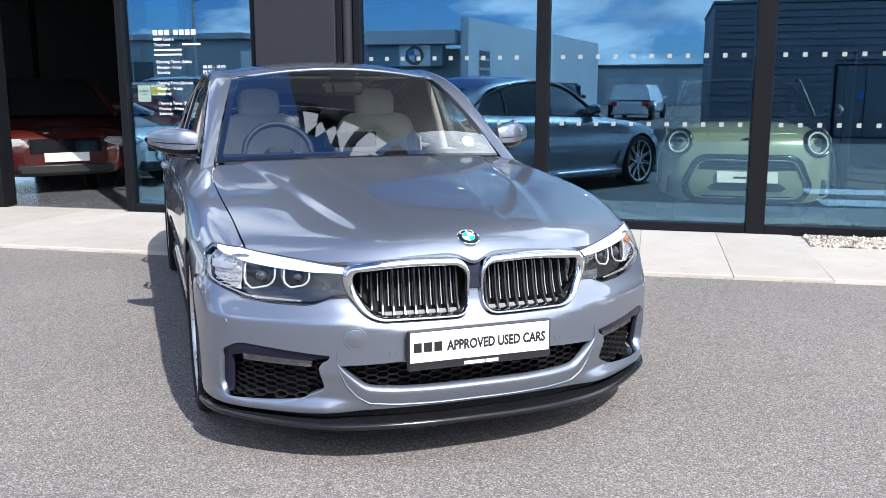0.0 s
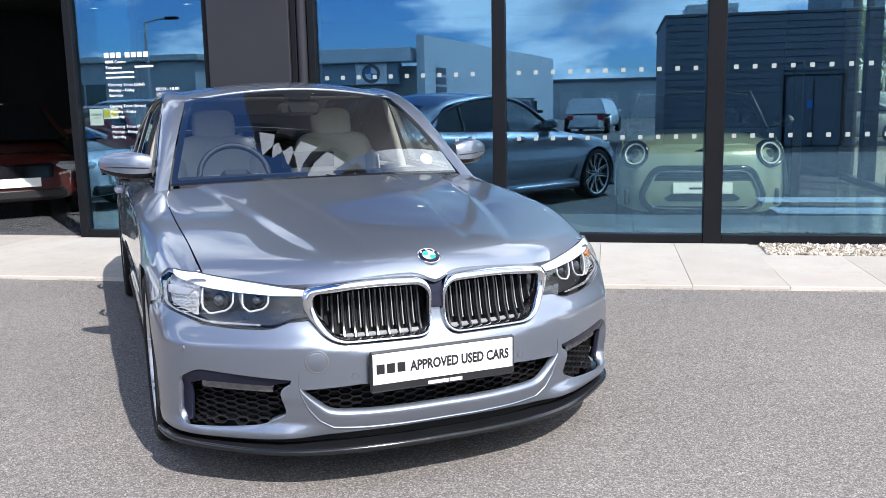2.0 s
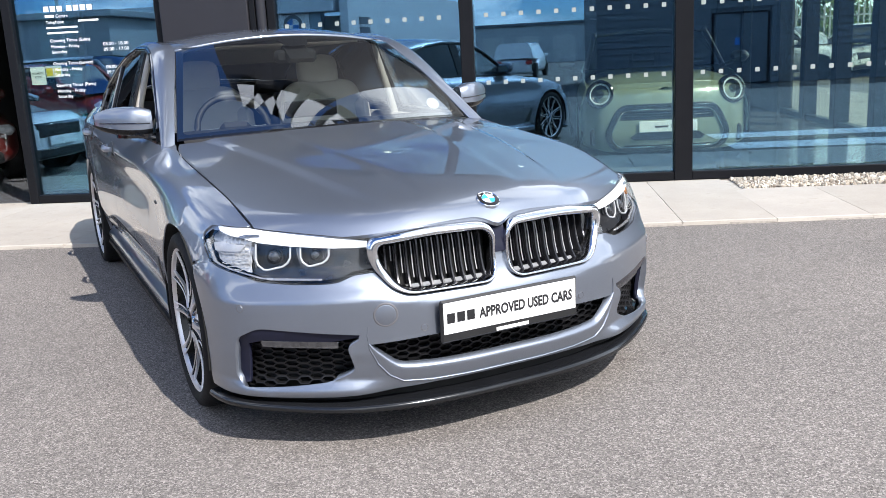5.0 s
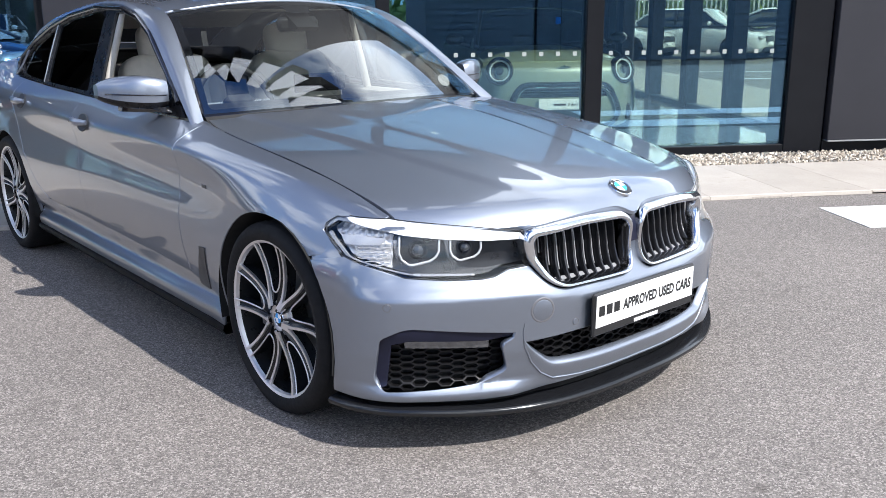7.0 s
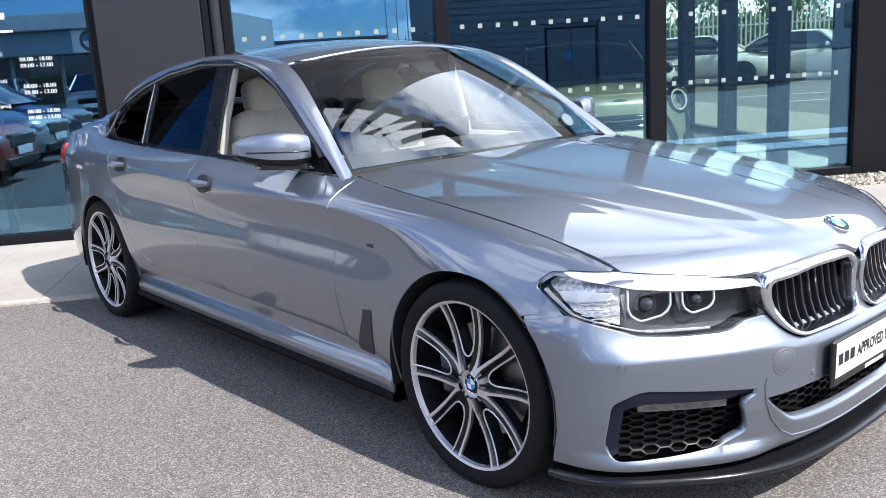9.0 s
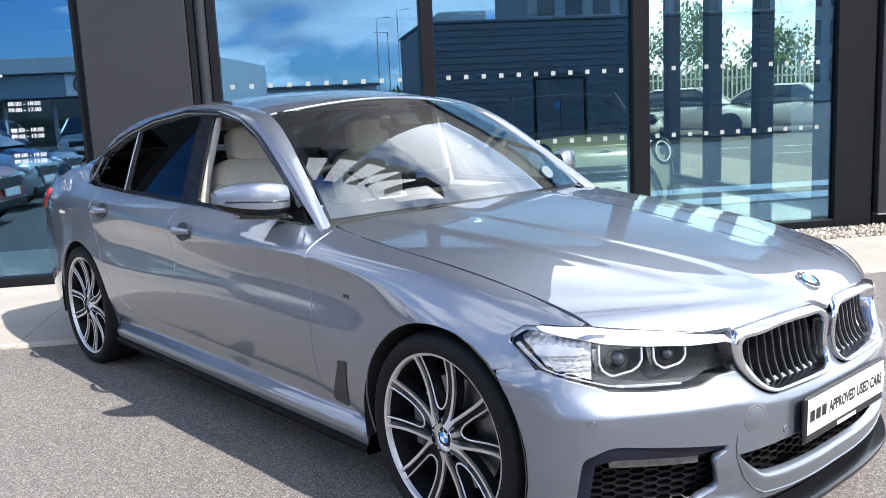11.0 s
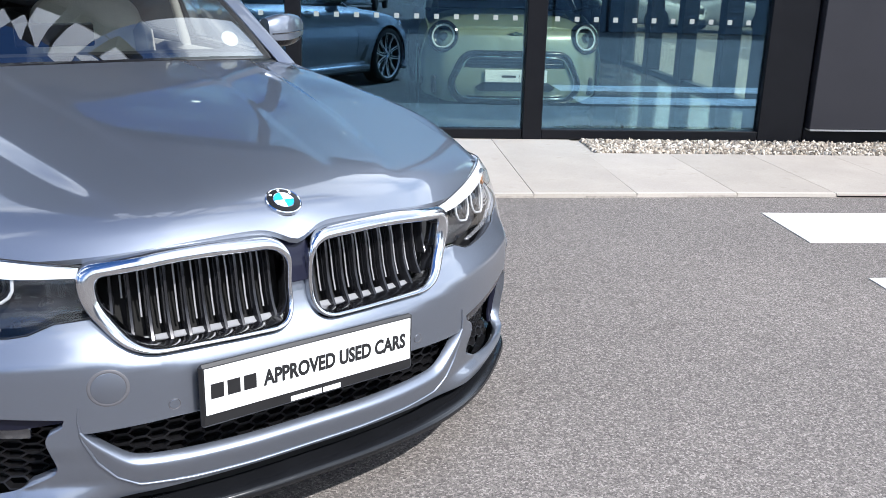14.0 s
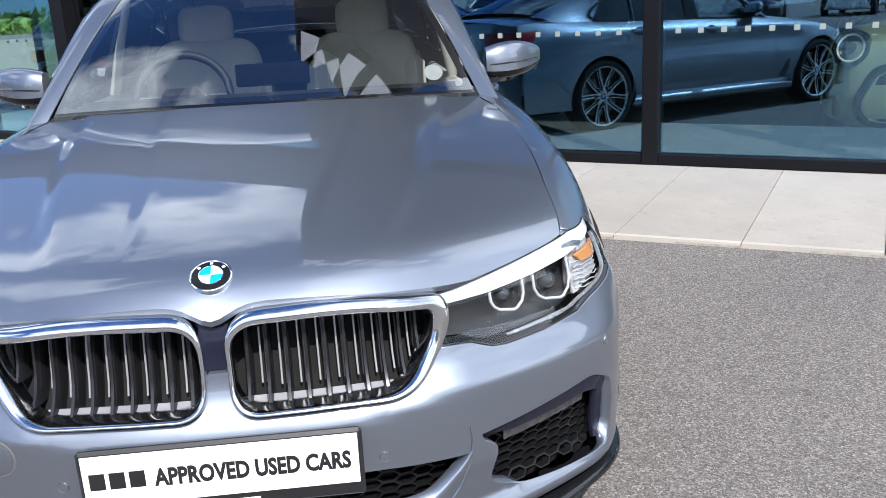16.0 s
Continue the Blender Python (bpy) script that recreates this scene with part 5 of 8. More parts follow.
def flank(sg):
    """One side of the body, panel by panel."""
    g = 0.002
    arch_f = arc(AXLE, 0.335, 0.376, -12, 132, 22)
    fender = on_side([(-0.492, None), (-0.3, None), (-0.1, None), (0.15, None), (0.45, None), (0.653, None)]) + on_side([(0.655 - g, 0.90), (0.655 - g, 0.76), (0.648 - g, 0.50), (0.645 - g, 0.345)]) + on_side([(0.46, 0.325)]) + on_side(arch_f) + on_side([(-0.300, 0.620), (-0.345, 0.632), (-0.405, 0.645), (-0.36, 0.672), (-0.318, 0.700), (-0.322, 0.722), (-0.352, 0.746), (-0.43, 0.746), (-0.48, 0.738)])
    sheet("front_wing", side_surf, fender, PAINT, car, side=sg, rows_at=CREASE, step=0.035, edge=0.018, lip=0.006)
    fdoor = on_side([(0.657, None), (0.9, None), (1.2, None), (1.5, None), (1.795, None), (1.795 - g, 0.90), (1.785 - g, 0.75), (1.765 - g, 0.60), (1.765 - g, 0.375), (1.2, 0.362), (0.655 + g, 0.352), (0.655 + g, 0.55), (0.655 + g, 0.76), (0.658 + g, 0.90)])
    sheet("front_door", side_surf, fdoor, PAINT, car, side=sg, rows_at=CREASE, step=0.04, edge=0.025, lip=0.012)
    rdoor = on_side([(1.795 + g, None), (2.2, None), (2.6, None), (2.82, None), (2.74, 0.92), (2.70, 0.84), (2.672, 0.72), (2.64, 0.63), (2.56, 0.545), (2.47, 0.455), (2.37, 0.40), (2.25, 0.383), (1.765 + g, 0.378), (1.765 + g, 0.60), (1.785 + g, 0.75), (1.795 + g, 0.90)])
    sheet("rear_door", side_surf, rdoor, PAINT, car, side=sg, rows_at=CREASE, step=0.04, edge=0.025, lip=0.012)
    quarter = on_side([(2.82 + 2 * g, None), (3.1, None), (3.4, None), (3.66, None), (3.66, 0.80), (3.62, 0.60)]) + on_side([(3.36, 0.40)] + arc(2.975, 0.335, 0.374, 10, 190, 26)) + on_side([(2.58, 0.34), (2.50, 0.365), (2.37, 0.39), (2.47 + g, 0.448), (2.56 + g, 0.54), (2.648, 0.625), (2.68, 0.72), (2.708, 0.84), (2.748, 0.92)])
    sheet("rear_quarter", side_surf, quarter, PAINT, car, side=sg, rows_at=CREASE, step=0.04, edge=0.02, lip=0.016)
    rb = on_side([(3.666, None), (3.83, None), (3.83, 0.5), (3.80, 0.24), (3.33, 0.24)]) + on_side(arc(2.975, 0.335, 0.374, -10, 8, 4)) + on_side([(3.38, 0.40), (3.626, 0.60), (3.666, 0.80)])
    sheet("rear_bumper_side", side_surf, rb, PAINT, car, side=sg, step=0.05, edge=0.03, lip=0.012)
    # shell behind the gaps
    shell = on_side([(-0.25, None), (3.8, None), (3.8, 0.3), (3.4, 0.3)] + arc(2.975, 0.335, 0.40, 0, 180, 16) + [(2.5, 0.25), (0.45, 0.25)] + arc(AXLE, 0.335, 0.40, 0, 140, 16))
    me = sheet_mesh("inner_shell", side_surf, shell, step=0.08, lip=0, side=sg, lift=-0.022)
    me.materials.append(LINER)
    part("inner_shell", me, None, car)
    # sill with its dark skirt
    def sill(y, w):
        x = 0.876 - 0.008 * smooth(0.0, 0.07, w) + 0.036 * smooth(0.075, 0.135, w) - 0.008 * smooth(0.150, 0.19, w) + 0.006 * smooth(0.5, 0.35, y) + 0.028 * smooth(2.28, 2.58, y) * (1 - smooth(0.02, 0.09, w))
        return x, y, 0.352 - w * 0.80 + 0.012 * (y - 0.37) / 2.2
    me = sheet_mesh("sill", sill, [(0.385, 0.062), (0.46, 0.024), (0.66, 0.003), (1.2, -0.006), (1.77, -0.016), (2.25, -0.020), (2.38, -0.026), (2.50, -0.002), (2.59, 0.035), (2.60, 0.184), (0.372, 0.184)], step=0.025, lip=0.012, side=sg)
    me.materials.append(PAINT)
    part("sill", me, None, car)
    g2 = Geo()
    ring = [(0.870, 0.212), (0.892, 0.208), (0.905, 0.200), (0.910, 0.184), (0.898, 0.166), (0.80, 0.166), (0.80, 0.212)]
    ys = np.linspace(0.37, 2.61, 12)
    g2.grid([(sg * x, float(y), z + 0.006 * (y - 0.37)) for y in ys for x, z in ring + ring[:1]], 12, 8)
    part("sill_skirt", g2, SKIRT, car, "gloss black sill skirt", smooth=40)
    # vent behind the wheel
    vent = [(0.436, 0.500), (0.486, 0.496), (0.492, 0.475), (0.578, 0.335), (0.570, 0.322), (0.486, 0.320), (0.478, 0.335)]
    me = sheet_mesh("wing_vent", side_surf, on_side(vent), step=0.03, lip=0.006, side=sg, lift=0.004)
    me.materials.append(GRAPHITE)
    part("wing_vent", me, None, car, "dark grey vent trim")
    me = sheet_mesh("wing_badge", side_surf, on_side([(0.415, 0.738), (0.449, 0.738), (0.446, 0.727), (0.412, 0.727)]), step=0.02, lip=0.003, side=sg, lift=0.003)
    me.materials.append(GRAPHITE)
    part("wing_badge", me, None, car)
    # handles
    for y, z in ((1.635, 0.868), (2.565, 0.905)):
        handle(sg, y, z)


GRAPHITE = surface("graphite_trim_and_cup_shade", (0.045, 0.046, 0.05), 0.4, metal=0.4, grain=0.08)


def side_x(y, z):
    return float(side_surf(np.array([y]), np.array([side_w(y, z)]))[0][0])


def handle(sg, y, z):
    x = side_x(y, z)
    u = (Vector((side_x(y + 0.04, z), y + 0.04, z)) - Vector((side_x(y - 0.04, z), y - 0.04, z))).normalized()
    v = (Vector((side_x(y, z + 0.035), y, z + 0.035)) - Vector((side_x(y, z - 0.035), y, z - 0.035))).normalized()
    n = u.cross(v).normalized()
    m = Matrix.Diagonal((sg, 1, 1, 1)) @ Matrix.Translation(Vector((x, y - 0.01, z)) + n * 0.004) @ Matrix((u, n.cross(u), n)).transposed().to_4x4() @ Matrix.Diagonal((1.6, 1.0, 1, 1))
    # proud graphite disc paints the dark look of the body-coloured cup behind the handle
    part("handle_recess", Geo().lathe([(0.001, -0.001), (0.030, -0.0005), (0.040, 0.0), (0.043, -0.004)], 28, m), GRAPHITE, car, smooth=50)
    n = 13
    path = [(sg * (x + 0.034 * math.sin(math.pi * min(1, max(0, (k + 0.4) / (n - 0.2)))) ** 0.6), y - 0.075 + 0.19 * k / (n - 1), z + 0.004 + 0.006 * k / n) for k in range(n)]
    part("door_handle", Geo().tube(path, [0.009 + 0.005 * math.sin(math.pi * k / (n - 1)) for k in range(n)], 10, flat=1.35), PAINT, car, "pull handle with a chrome strip", smooth=60)
    path = [(p[0] + sg * 0.0085 * math.sin(math.pi * k / (n - 1)), p[1], p[2] - 0.002) for k, p in enumerate(path)][1:-1]
    part("handle_strip", Geo().tube(path, 0.0045, 6), CHROME, car, smooth=60)


# upper body: a rail from the windscreen foot over the roof to the boot, between an inner and an outer line
INNER = [(0.750, 0.745, 0.950), (0.665, 1.065, 1.185), (0.590, 1.37, 1.352), (0.566, 1.70, 1.405), (0.560, 2.12, 1.412), (0.556, 2.56, 1.382), (0.562, 2.95, 1.300), (0.590, 3.30, 1.185), (0.63, 3.60, 1.085)]
OUTER = [(0.812, 0.735, 0.946), (0.765, 1.00, 1.120), (0.718, 1.26, 1.283), (0.678, 1.58, 1.384), (0.669, 1.98, 1.401), (0.684, 2.48, 1.345), (0.732, 2.86, 1.237), (0.806, 3.06, 1.022), (0.800, 3.50, 1.040)]
TT = np.linspace(0, 1, 9)
inner_fn = [curve_fn(*[(t, p[i]) for t, p in zip(TT, INNER)]) for i in range(3)]
outer_fn = [curve_fn(*[(t, p[i]) for t, p in zip(TT, OUTER)]) for i in range(3)]


def rail_surf(t, s):
    a = np.stack([f(t) for f in inner_fn], -1)
    b = np.stack([f(t) for f in outer_fn], -1)
    k = s[..., None] if np.ndim(s) else s
    p = a * (1 - k) + b * k
    bulge = 0.016 * np.sin(np.clip(s, 0, 1) * math.pi)
    return p[..., 0] + bulge * 0.75, p[..., 1], p[..., 2] + bulge * 0.75


def roof_surf(u, t):
    x, y, z = [f(t) for f in inner_fn]
    return u * x, y - 0.085 * (1 - u * u) * smooth(0.5, 0.25, t), z + 0.058 * (1 - u * u) - 0.004 * (1 - u ** 8)


def screen_surf(u, v):
    a = np.abs(u)
    bx, by, bz = 0.748 * u, 0.60 + 0.145 * a ** 2.2, 0.975 - 0.028 * a * a
    x1, y1, z1 = 0.590 * u, 1.285 + 0.085 * a * a, 1.408 - 0.054 * a * a
    k = 0.022 * np.sin(np.clip(v, 0, 1) * math.pi)
    return bx * (1 - v) + x1 * v, by * (1 - v) + y1 * v - k * 0.5, bz * (1 - v) + z1 * v + k


def rear_screen_surf(u, v):
    a = np.abs(u)
    x0, y0, z0 = 0.556 * u, 2.78 - 0.04 * (1 - a * a), 1.340 + 0.05 * (1 - a * a)
    x1, y1, z1 = 0.62 * u, 3.52 + 0.06 * (1 - a * a), 1.095 + 0.03 * (1 - a * a)
    k = 0.02 * np.sin(np.clip(v, 0, 1) * math.pi)
    return x0 * (1 - v) + x1 * v, y0 * (1 - v) + y1 * v, z0 * (1 - v) + z1 * v + k


def win_x(y, z):
    h = np.asarray(z, float) - 0.95
    return 0.828 - 0.31 * h - 0.10 * h * h - 0.05 * smooth(2.45, 3.2, np.asarray(y, float)) * 0.15 - 0.02 * smooth(1.3, 0.8, np.asarray(y, float))


def win_surf(y, z):
    return win_x(y, z), y, z + 0 * y


def greenhouse():
    sheet("roof", roof_surf, [(-1, 0.262), (1, 0.262), (1, 0.75), (-1, 0.75)], PAINT, car, step=0.06, edge=0.04, lip=0.012)
    ws = sheet("windscreen", screen_surf, [(-0.985, 0.02), (0.0, 0.0), (0.985, 0.02), (0.985, 0.985), (-0.985, 0.985)], CAR_GLASS, car, step=0.08, lip=0.0, label="raked clear laminated windscreen")
    ws.visible_shadow = False
    def below(u, v):
        x, y, z = screen_surf(u, v)
        return x, y + 0.003, z - 0.005
    # black printed border
    sheet("screen_border", below, [(-0.99, 0.01), (0, -0.01), (0.99, 0.01), (0.99, 0.995), (-0.99, 0.995)], GLOSS_BLACK, car, [rounded([(-0.955, 0.055), (0, 0.04), (0.955, 0.055), (0.93, 0.955), (0.13, 0.955), (0.10, 0.86), (-0.10, 0.86), (-0.13, 0.955), (-0.93, 0.955)], 0.04)], step=0.06, lip=0.0)
    rs = sheet("rear_screen", rear_screen_surf, [(-1, 0.0), (1, 0.0), (1, 1), (-1, 1)], PRIVACY, car, step=0.08, lip=0.0)
    rs.visible_shadow = False

    def rail_sunk(u, v):
        # its foot dips into the top of the wing
        x, y, z = rail_surf(u, v)
        return x, y, z - 0.032 * smooth(-0.012, -0.085, np.asarray(u))
    for sg in (1, -1):
        me = sheet_mesh("roof_rail", rail_sunk, [(-0.09, 0.0), (-0.09, 1.0), (0.0, 1.0), (0.25, 1), (0.5, 1), (0.75, 1), (1.0, 1), (1.0, 0.0), (0.75, 0), (0.5, 0), (0.25, 0), (0.0, 0.0)], step=0.03, edge=0.02, lip=0.01, side=sg)
        me.materials.append(PAINT)
        part("roof_rail", me, None, car)
        # side glass, trims, pillars
        top = [(0.86, 1.002), (1.0, 1.105), (1.26, 1.268), (1.45, 1.340), (1.65, 1.378), (2.0, 1.389), (2.35, 1.352), (2.62, 1.292), (2.86, 1.210), (3.02, 1.120), (3.05, 1.08), (3.03, 1.045)]
        bot = [(2.95, 1.012), (2.35, 0.988), (1.8, 0.974), (1.3, 0.958), (0.95, 0.950), (0.80, 0.948)]
        me = sheet_mesh("window_surround", win_surf, top + bot, [
            rounded([(1.005, 0.965), (1.70, 0.985), (1.735, 1.362), (1.64, 1.362), (1.45, 1.325), (1.26, 1.255), (1.03, 1.110), (0.99, 1.05)], 0.02),
            rounded([(1.86, 0.990), (2.50, 1.004), (2.49, 1.300), (2.35, 1.334), (2.0, 1.372), (1.86, 1.374)], 0.02),
            rounded([(2.555, 1.006), (2.93, 1.026), (2.985, 1.058), (2.985, 1.10), (2.84, 1.197), (2.545, 1.286)], 0.02)], step=0.05, edge=0.025, lip=0.015, side=sg, lift=-0.004)
        me.materials.append(SATIN_BLACK)
        part("window_surround", me, None, car, "gloss black window surround")
        panes = [([(1.855, 0.985), (2.51, 0.998), (2.50, 1.312), (2.35, 1.345), (2.0, 1.383), (1.855, 1.383)], PRIVACY), ([(2.545, 1.0), (2.95, 1.022), (3.0, 1.09), (2.84, 1.209), (2.54, 1.30)], PRIVACY)]
        if sg > 0:
            panes.append(([(0.99, 0.95), (1.715, 0.975), (1.745, 1.375), (1.64, 1.375), (1.45, 1.335), (1.26, 1.265), (1.02, 1.115)], CAR_GLASS))
        for pl, mat in panes:
            me = sheet_mesh("side_window", win_surf, pl, step=0.08, lip=0, side=sg, lift=-0.013)
            me.materials.append(mat)
            part("side_window", me, None, car).visible_shadow = False
        # bright line along the window foot
        line = [(y, float(np.interp(y, [0.80, 0.95, 1.3, 1.8, 2.35, 2.95], [0.944, 0.946, 0.955, 0.970, 0.984, 1.008]))) for y in np.linspace(0.82, 2.98, 28)]
        part("window_strip", Geo().tube([(sg * (float(win_x(y, z)) + 0.004), y, z) for y, z in line], 0.0055, 6, flat=1.3), GLOSS_BLACK, car, smooth=60)
        part("window_divider", Geo().tube([(sg * (float(win_x(y, z)) - 0.002), y, z) for y, z in ((2.530, 1.002), (2.524, 1.15), (2.515, 1.300))], 0.0032, 6), STEEL, car, "slim bright window divider", smooth=60)
        edge = [(y, z) for y, z in top]
        ys = dense_open(edge, 0.05)
        part("door_frame", Geo().tube([(sg * (float(win_x(y, z)) + 0.001), y, z - 0.003) for y, z in ys], 0.013, 8), GLOSS_BLACK, car, smooth=60)
    # boot and tail
    def boot(u, v):
        y = 3.50 + 0.36 * v + 0.06 * (1 - u * u)
        return u * (0.80 - 0.07 * v), y, 1.045 - 0.006 * v + 0.045 * (1 - u * u) - 0.020 * v * v
    sheet("boot_lid", boot, [(-1, 0), (1, 0), (1, 1), (-1, 1)], PAINT, car, step=0.07, lip=0.01)

    def tail(u, z):
        return u * 0.765, 3.845 - 0.05 * np.abs(u) ** 6 + 0.06 * (1 - u * u) - 0.10 * (1.06 - z) ** 2 * 0 + 0.03 * np.sin(np.clip((z - 0.25) / 0.8, 0, 1) * math.pi) + 0 * z, z + 0 * u
    sheet("tail_panel", tail, [(-1, 0.25), (1, 0.25), (1, 1.01), (0.5, 1.04), (-0.5, 1.04), (-1, 1.01)], PAINT, car, step=0.05, lip=0.01)
    for sg in (1, -1):
        me = sheet_mesh("tail_lamp", tail, rounded([(0.45, 0.86), (0.99, 0.82), (0.99, 0.96), (0.45, 0.95)], 0.03), step=0.05, lip=0.02, side=sg, lift=0.012)
        me.materials.append(RED)
        part("tail_lamp", me, None, car, "red tail lamp")
        me = sheet_mesh("tail_lamp", side_surf, on_side([(3.66, 0.965), (3.83, 0.955), (3.83, 0.83), (3.74, 0.845)]), step=0.04, lip=0.01, side=sg, lift=0.01)
        me.materials.append(RED)
        part("tail_lamp_side", me, None, car, "red tail lamp")


SKIRT = surface("skirt_black", (0.005, 0.005, 0.006), 0.5, grain=0.1, spec=0.08)
SATIN_BLACK = surface("satin_black_trim", (0.008, 0.008, 0.009), 0.28, grain=0.08, spec=0.25)


def mirror(sg):
    """Door mirror: painted cap, grey lower shell, black arm."""
    n, k = 14, 20
    pts = []
    for i in range(n):
        u = i / (n - 1)
        x = 0.81 + 0.235 * u
        ry = 0.062 * (math.sin(math.pi * min(1, 0.16 + 0.80 * u)) ** 0.45)
        rz = 0.070 * (math.sin(math.pi * min(1, 0.20 + 0.76 * u)) ** 0.42)
        cy, cz = 0.955 + 0.12 * u ** 1.6, 1.035 + 0.012 * u
        for j in range(k + 1):
            a = 2 * math.pi * j / k
            ca, sa = math.cos(a), math.sin(a)
            pts.append((sg * x, cy + ry * math.copysign(abs(ca) ** 0.55, ca), cz + rz * (abs(sa) ** 0.75 if sa > 0 else -0.92 * abs(sa) ** 0.5)))
    # painted over the top and sides, black below
    for name, mat, lo, hi, words in (("mirror_cap", PAINT, -1, 11, "painted door mirror cap"), ("mirror_base", SATIN_BLACK, 11, 19, "black lower mirror shell")):
        js = [j % k for j in range(lo, hi + 1)]
        g = Geo().grid([pts[i * (k + 1) + j] for i in range(n) for j in js], n, len(js))
        for i in (0, n - 1):
            ends = [pts[i * (k + 1) + j] for j in js]
            g.add(ends, [tuple(range(len(ends)))])
        part(name, g, mat, car, words, smooth=60)
    foot = []
    for i in range(n):
        u = i / (n - 1)
        x, cy = 0.80 + 0.15 * u, 0.962 + 0.12 * u ** 1.6
        h = 0.056 * (math.sin(math.pi * min(1, 0.2 + 0.74 * u)) ** 0.5)
        foot += [(sg * x, cy - h, 0.982), (sg * x, cy - h * 0.9, 0.962), (sg * x, cy + h * 0.9, 0.962), (sg * x, cy + h, 0.982)]
    part("mirror_shell", Geo().grid(foot, n, 4), GLOSS_BLACK, car, "gloss black mirror foot", smooth=40)
    part("mirror_glass", Geo().box((0.85, 1.083, 1.0), (0.995, 1.089, 1.078), 0.003, Matrix.Diagonal((sg, 1, 1, 1)) @ pose(0, 0, 0)), CHROME, car)
    path = [(sg * 0.785, 0.93, 0.955), (sg * 0.82, 0.945, 0.968), (sg * 0.86, 0.955, 0.985)]
    part("mirror_arm", Geo().tube(path, [0.028, 0.024, 0.028], 10, flat=0.6), GLOSS_BLACK, car, smooth=60)
    line = []
    for k in range(11):
        u = 0.05 + 0.87 * k / 10
        ry = 0.062 * (math.sin(math.pi * min(1, 0.16 + 0.80 * u)) ** 0.45)
        line.append((sg * (0.81 + 0.235 * u), 0.955 + 0.12 * u ** 1.6 - ry * 1.005, 1.030 + 0.010 * u))
    part("mirror_line", Geo().tube(line, 0.0032, 6), GLOSS_BLACK, car)


HOUSING = surface("lamp_housing", (0.013, 0.013, 0.015), 0.3, grain=0.1, coat=0.3)


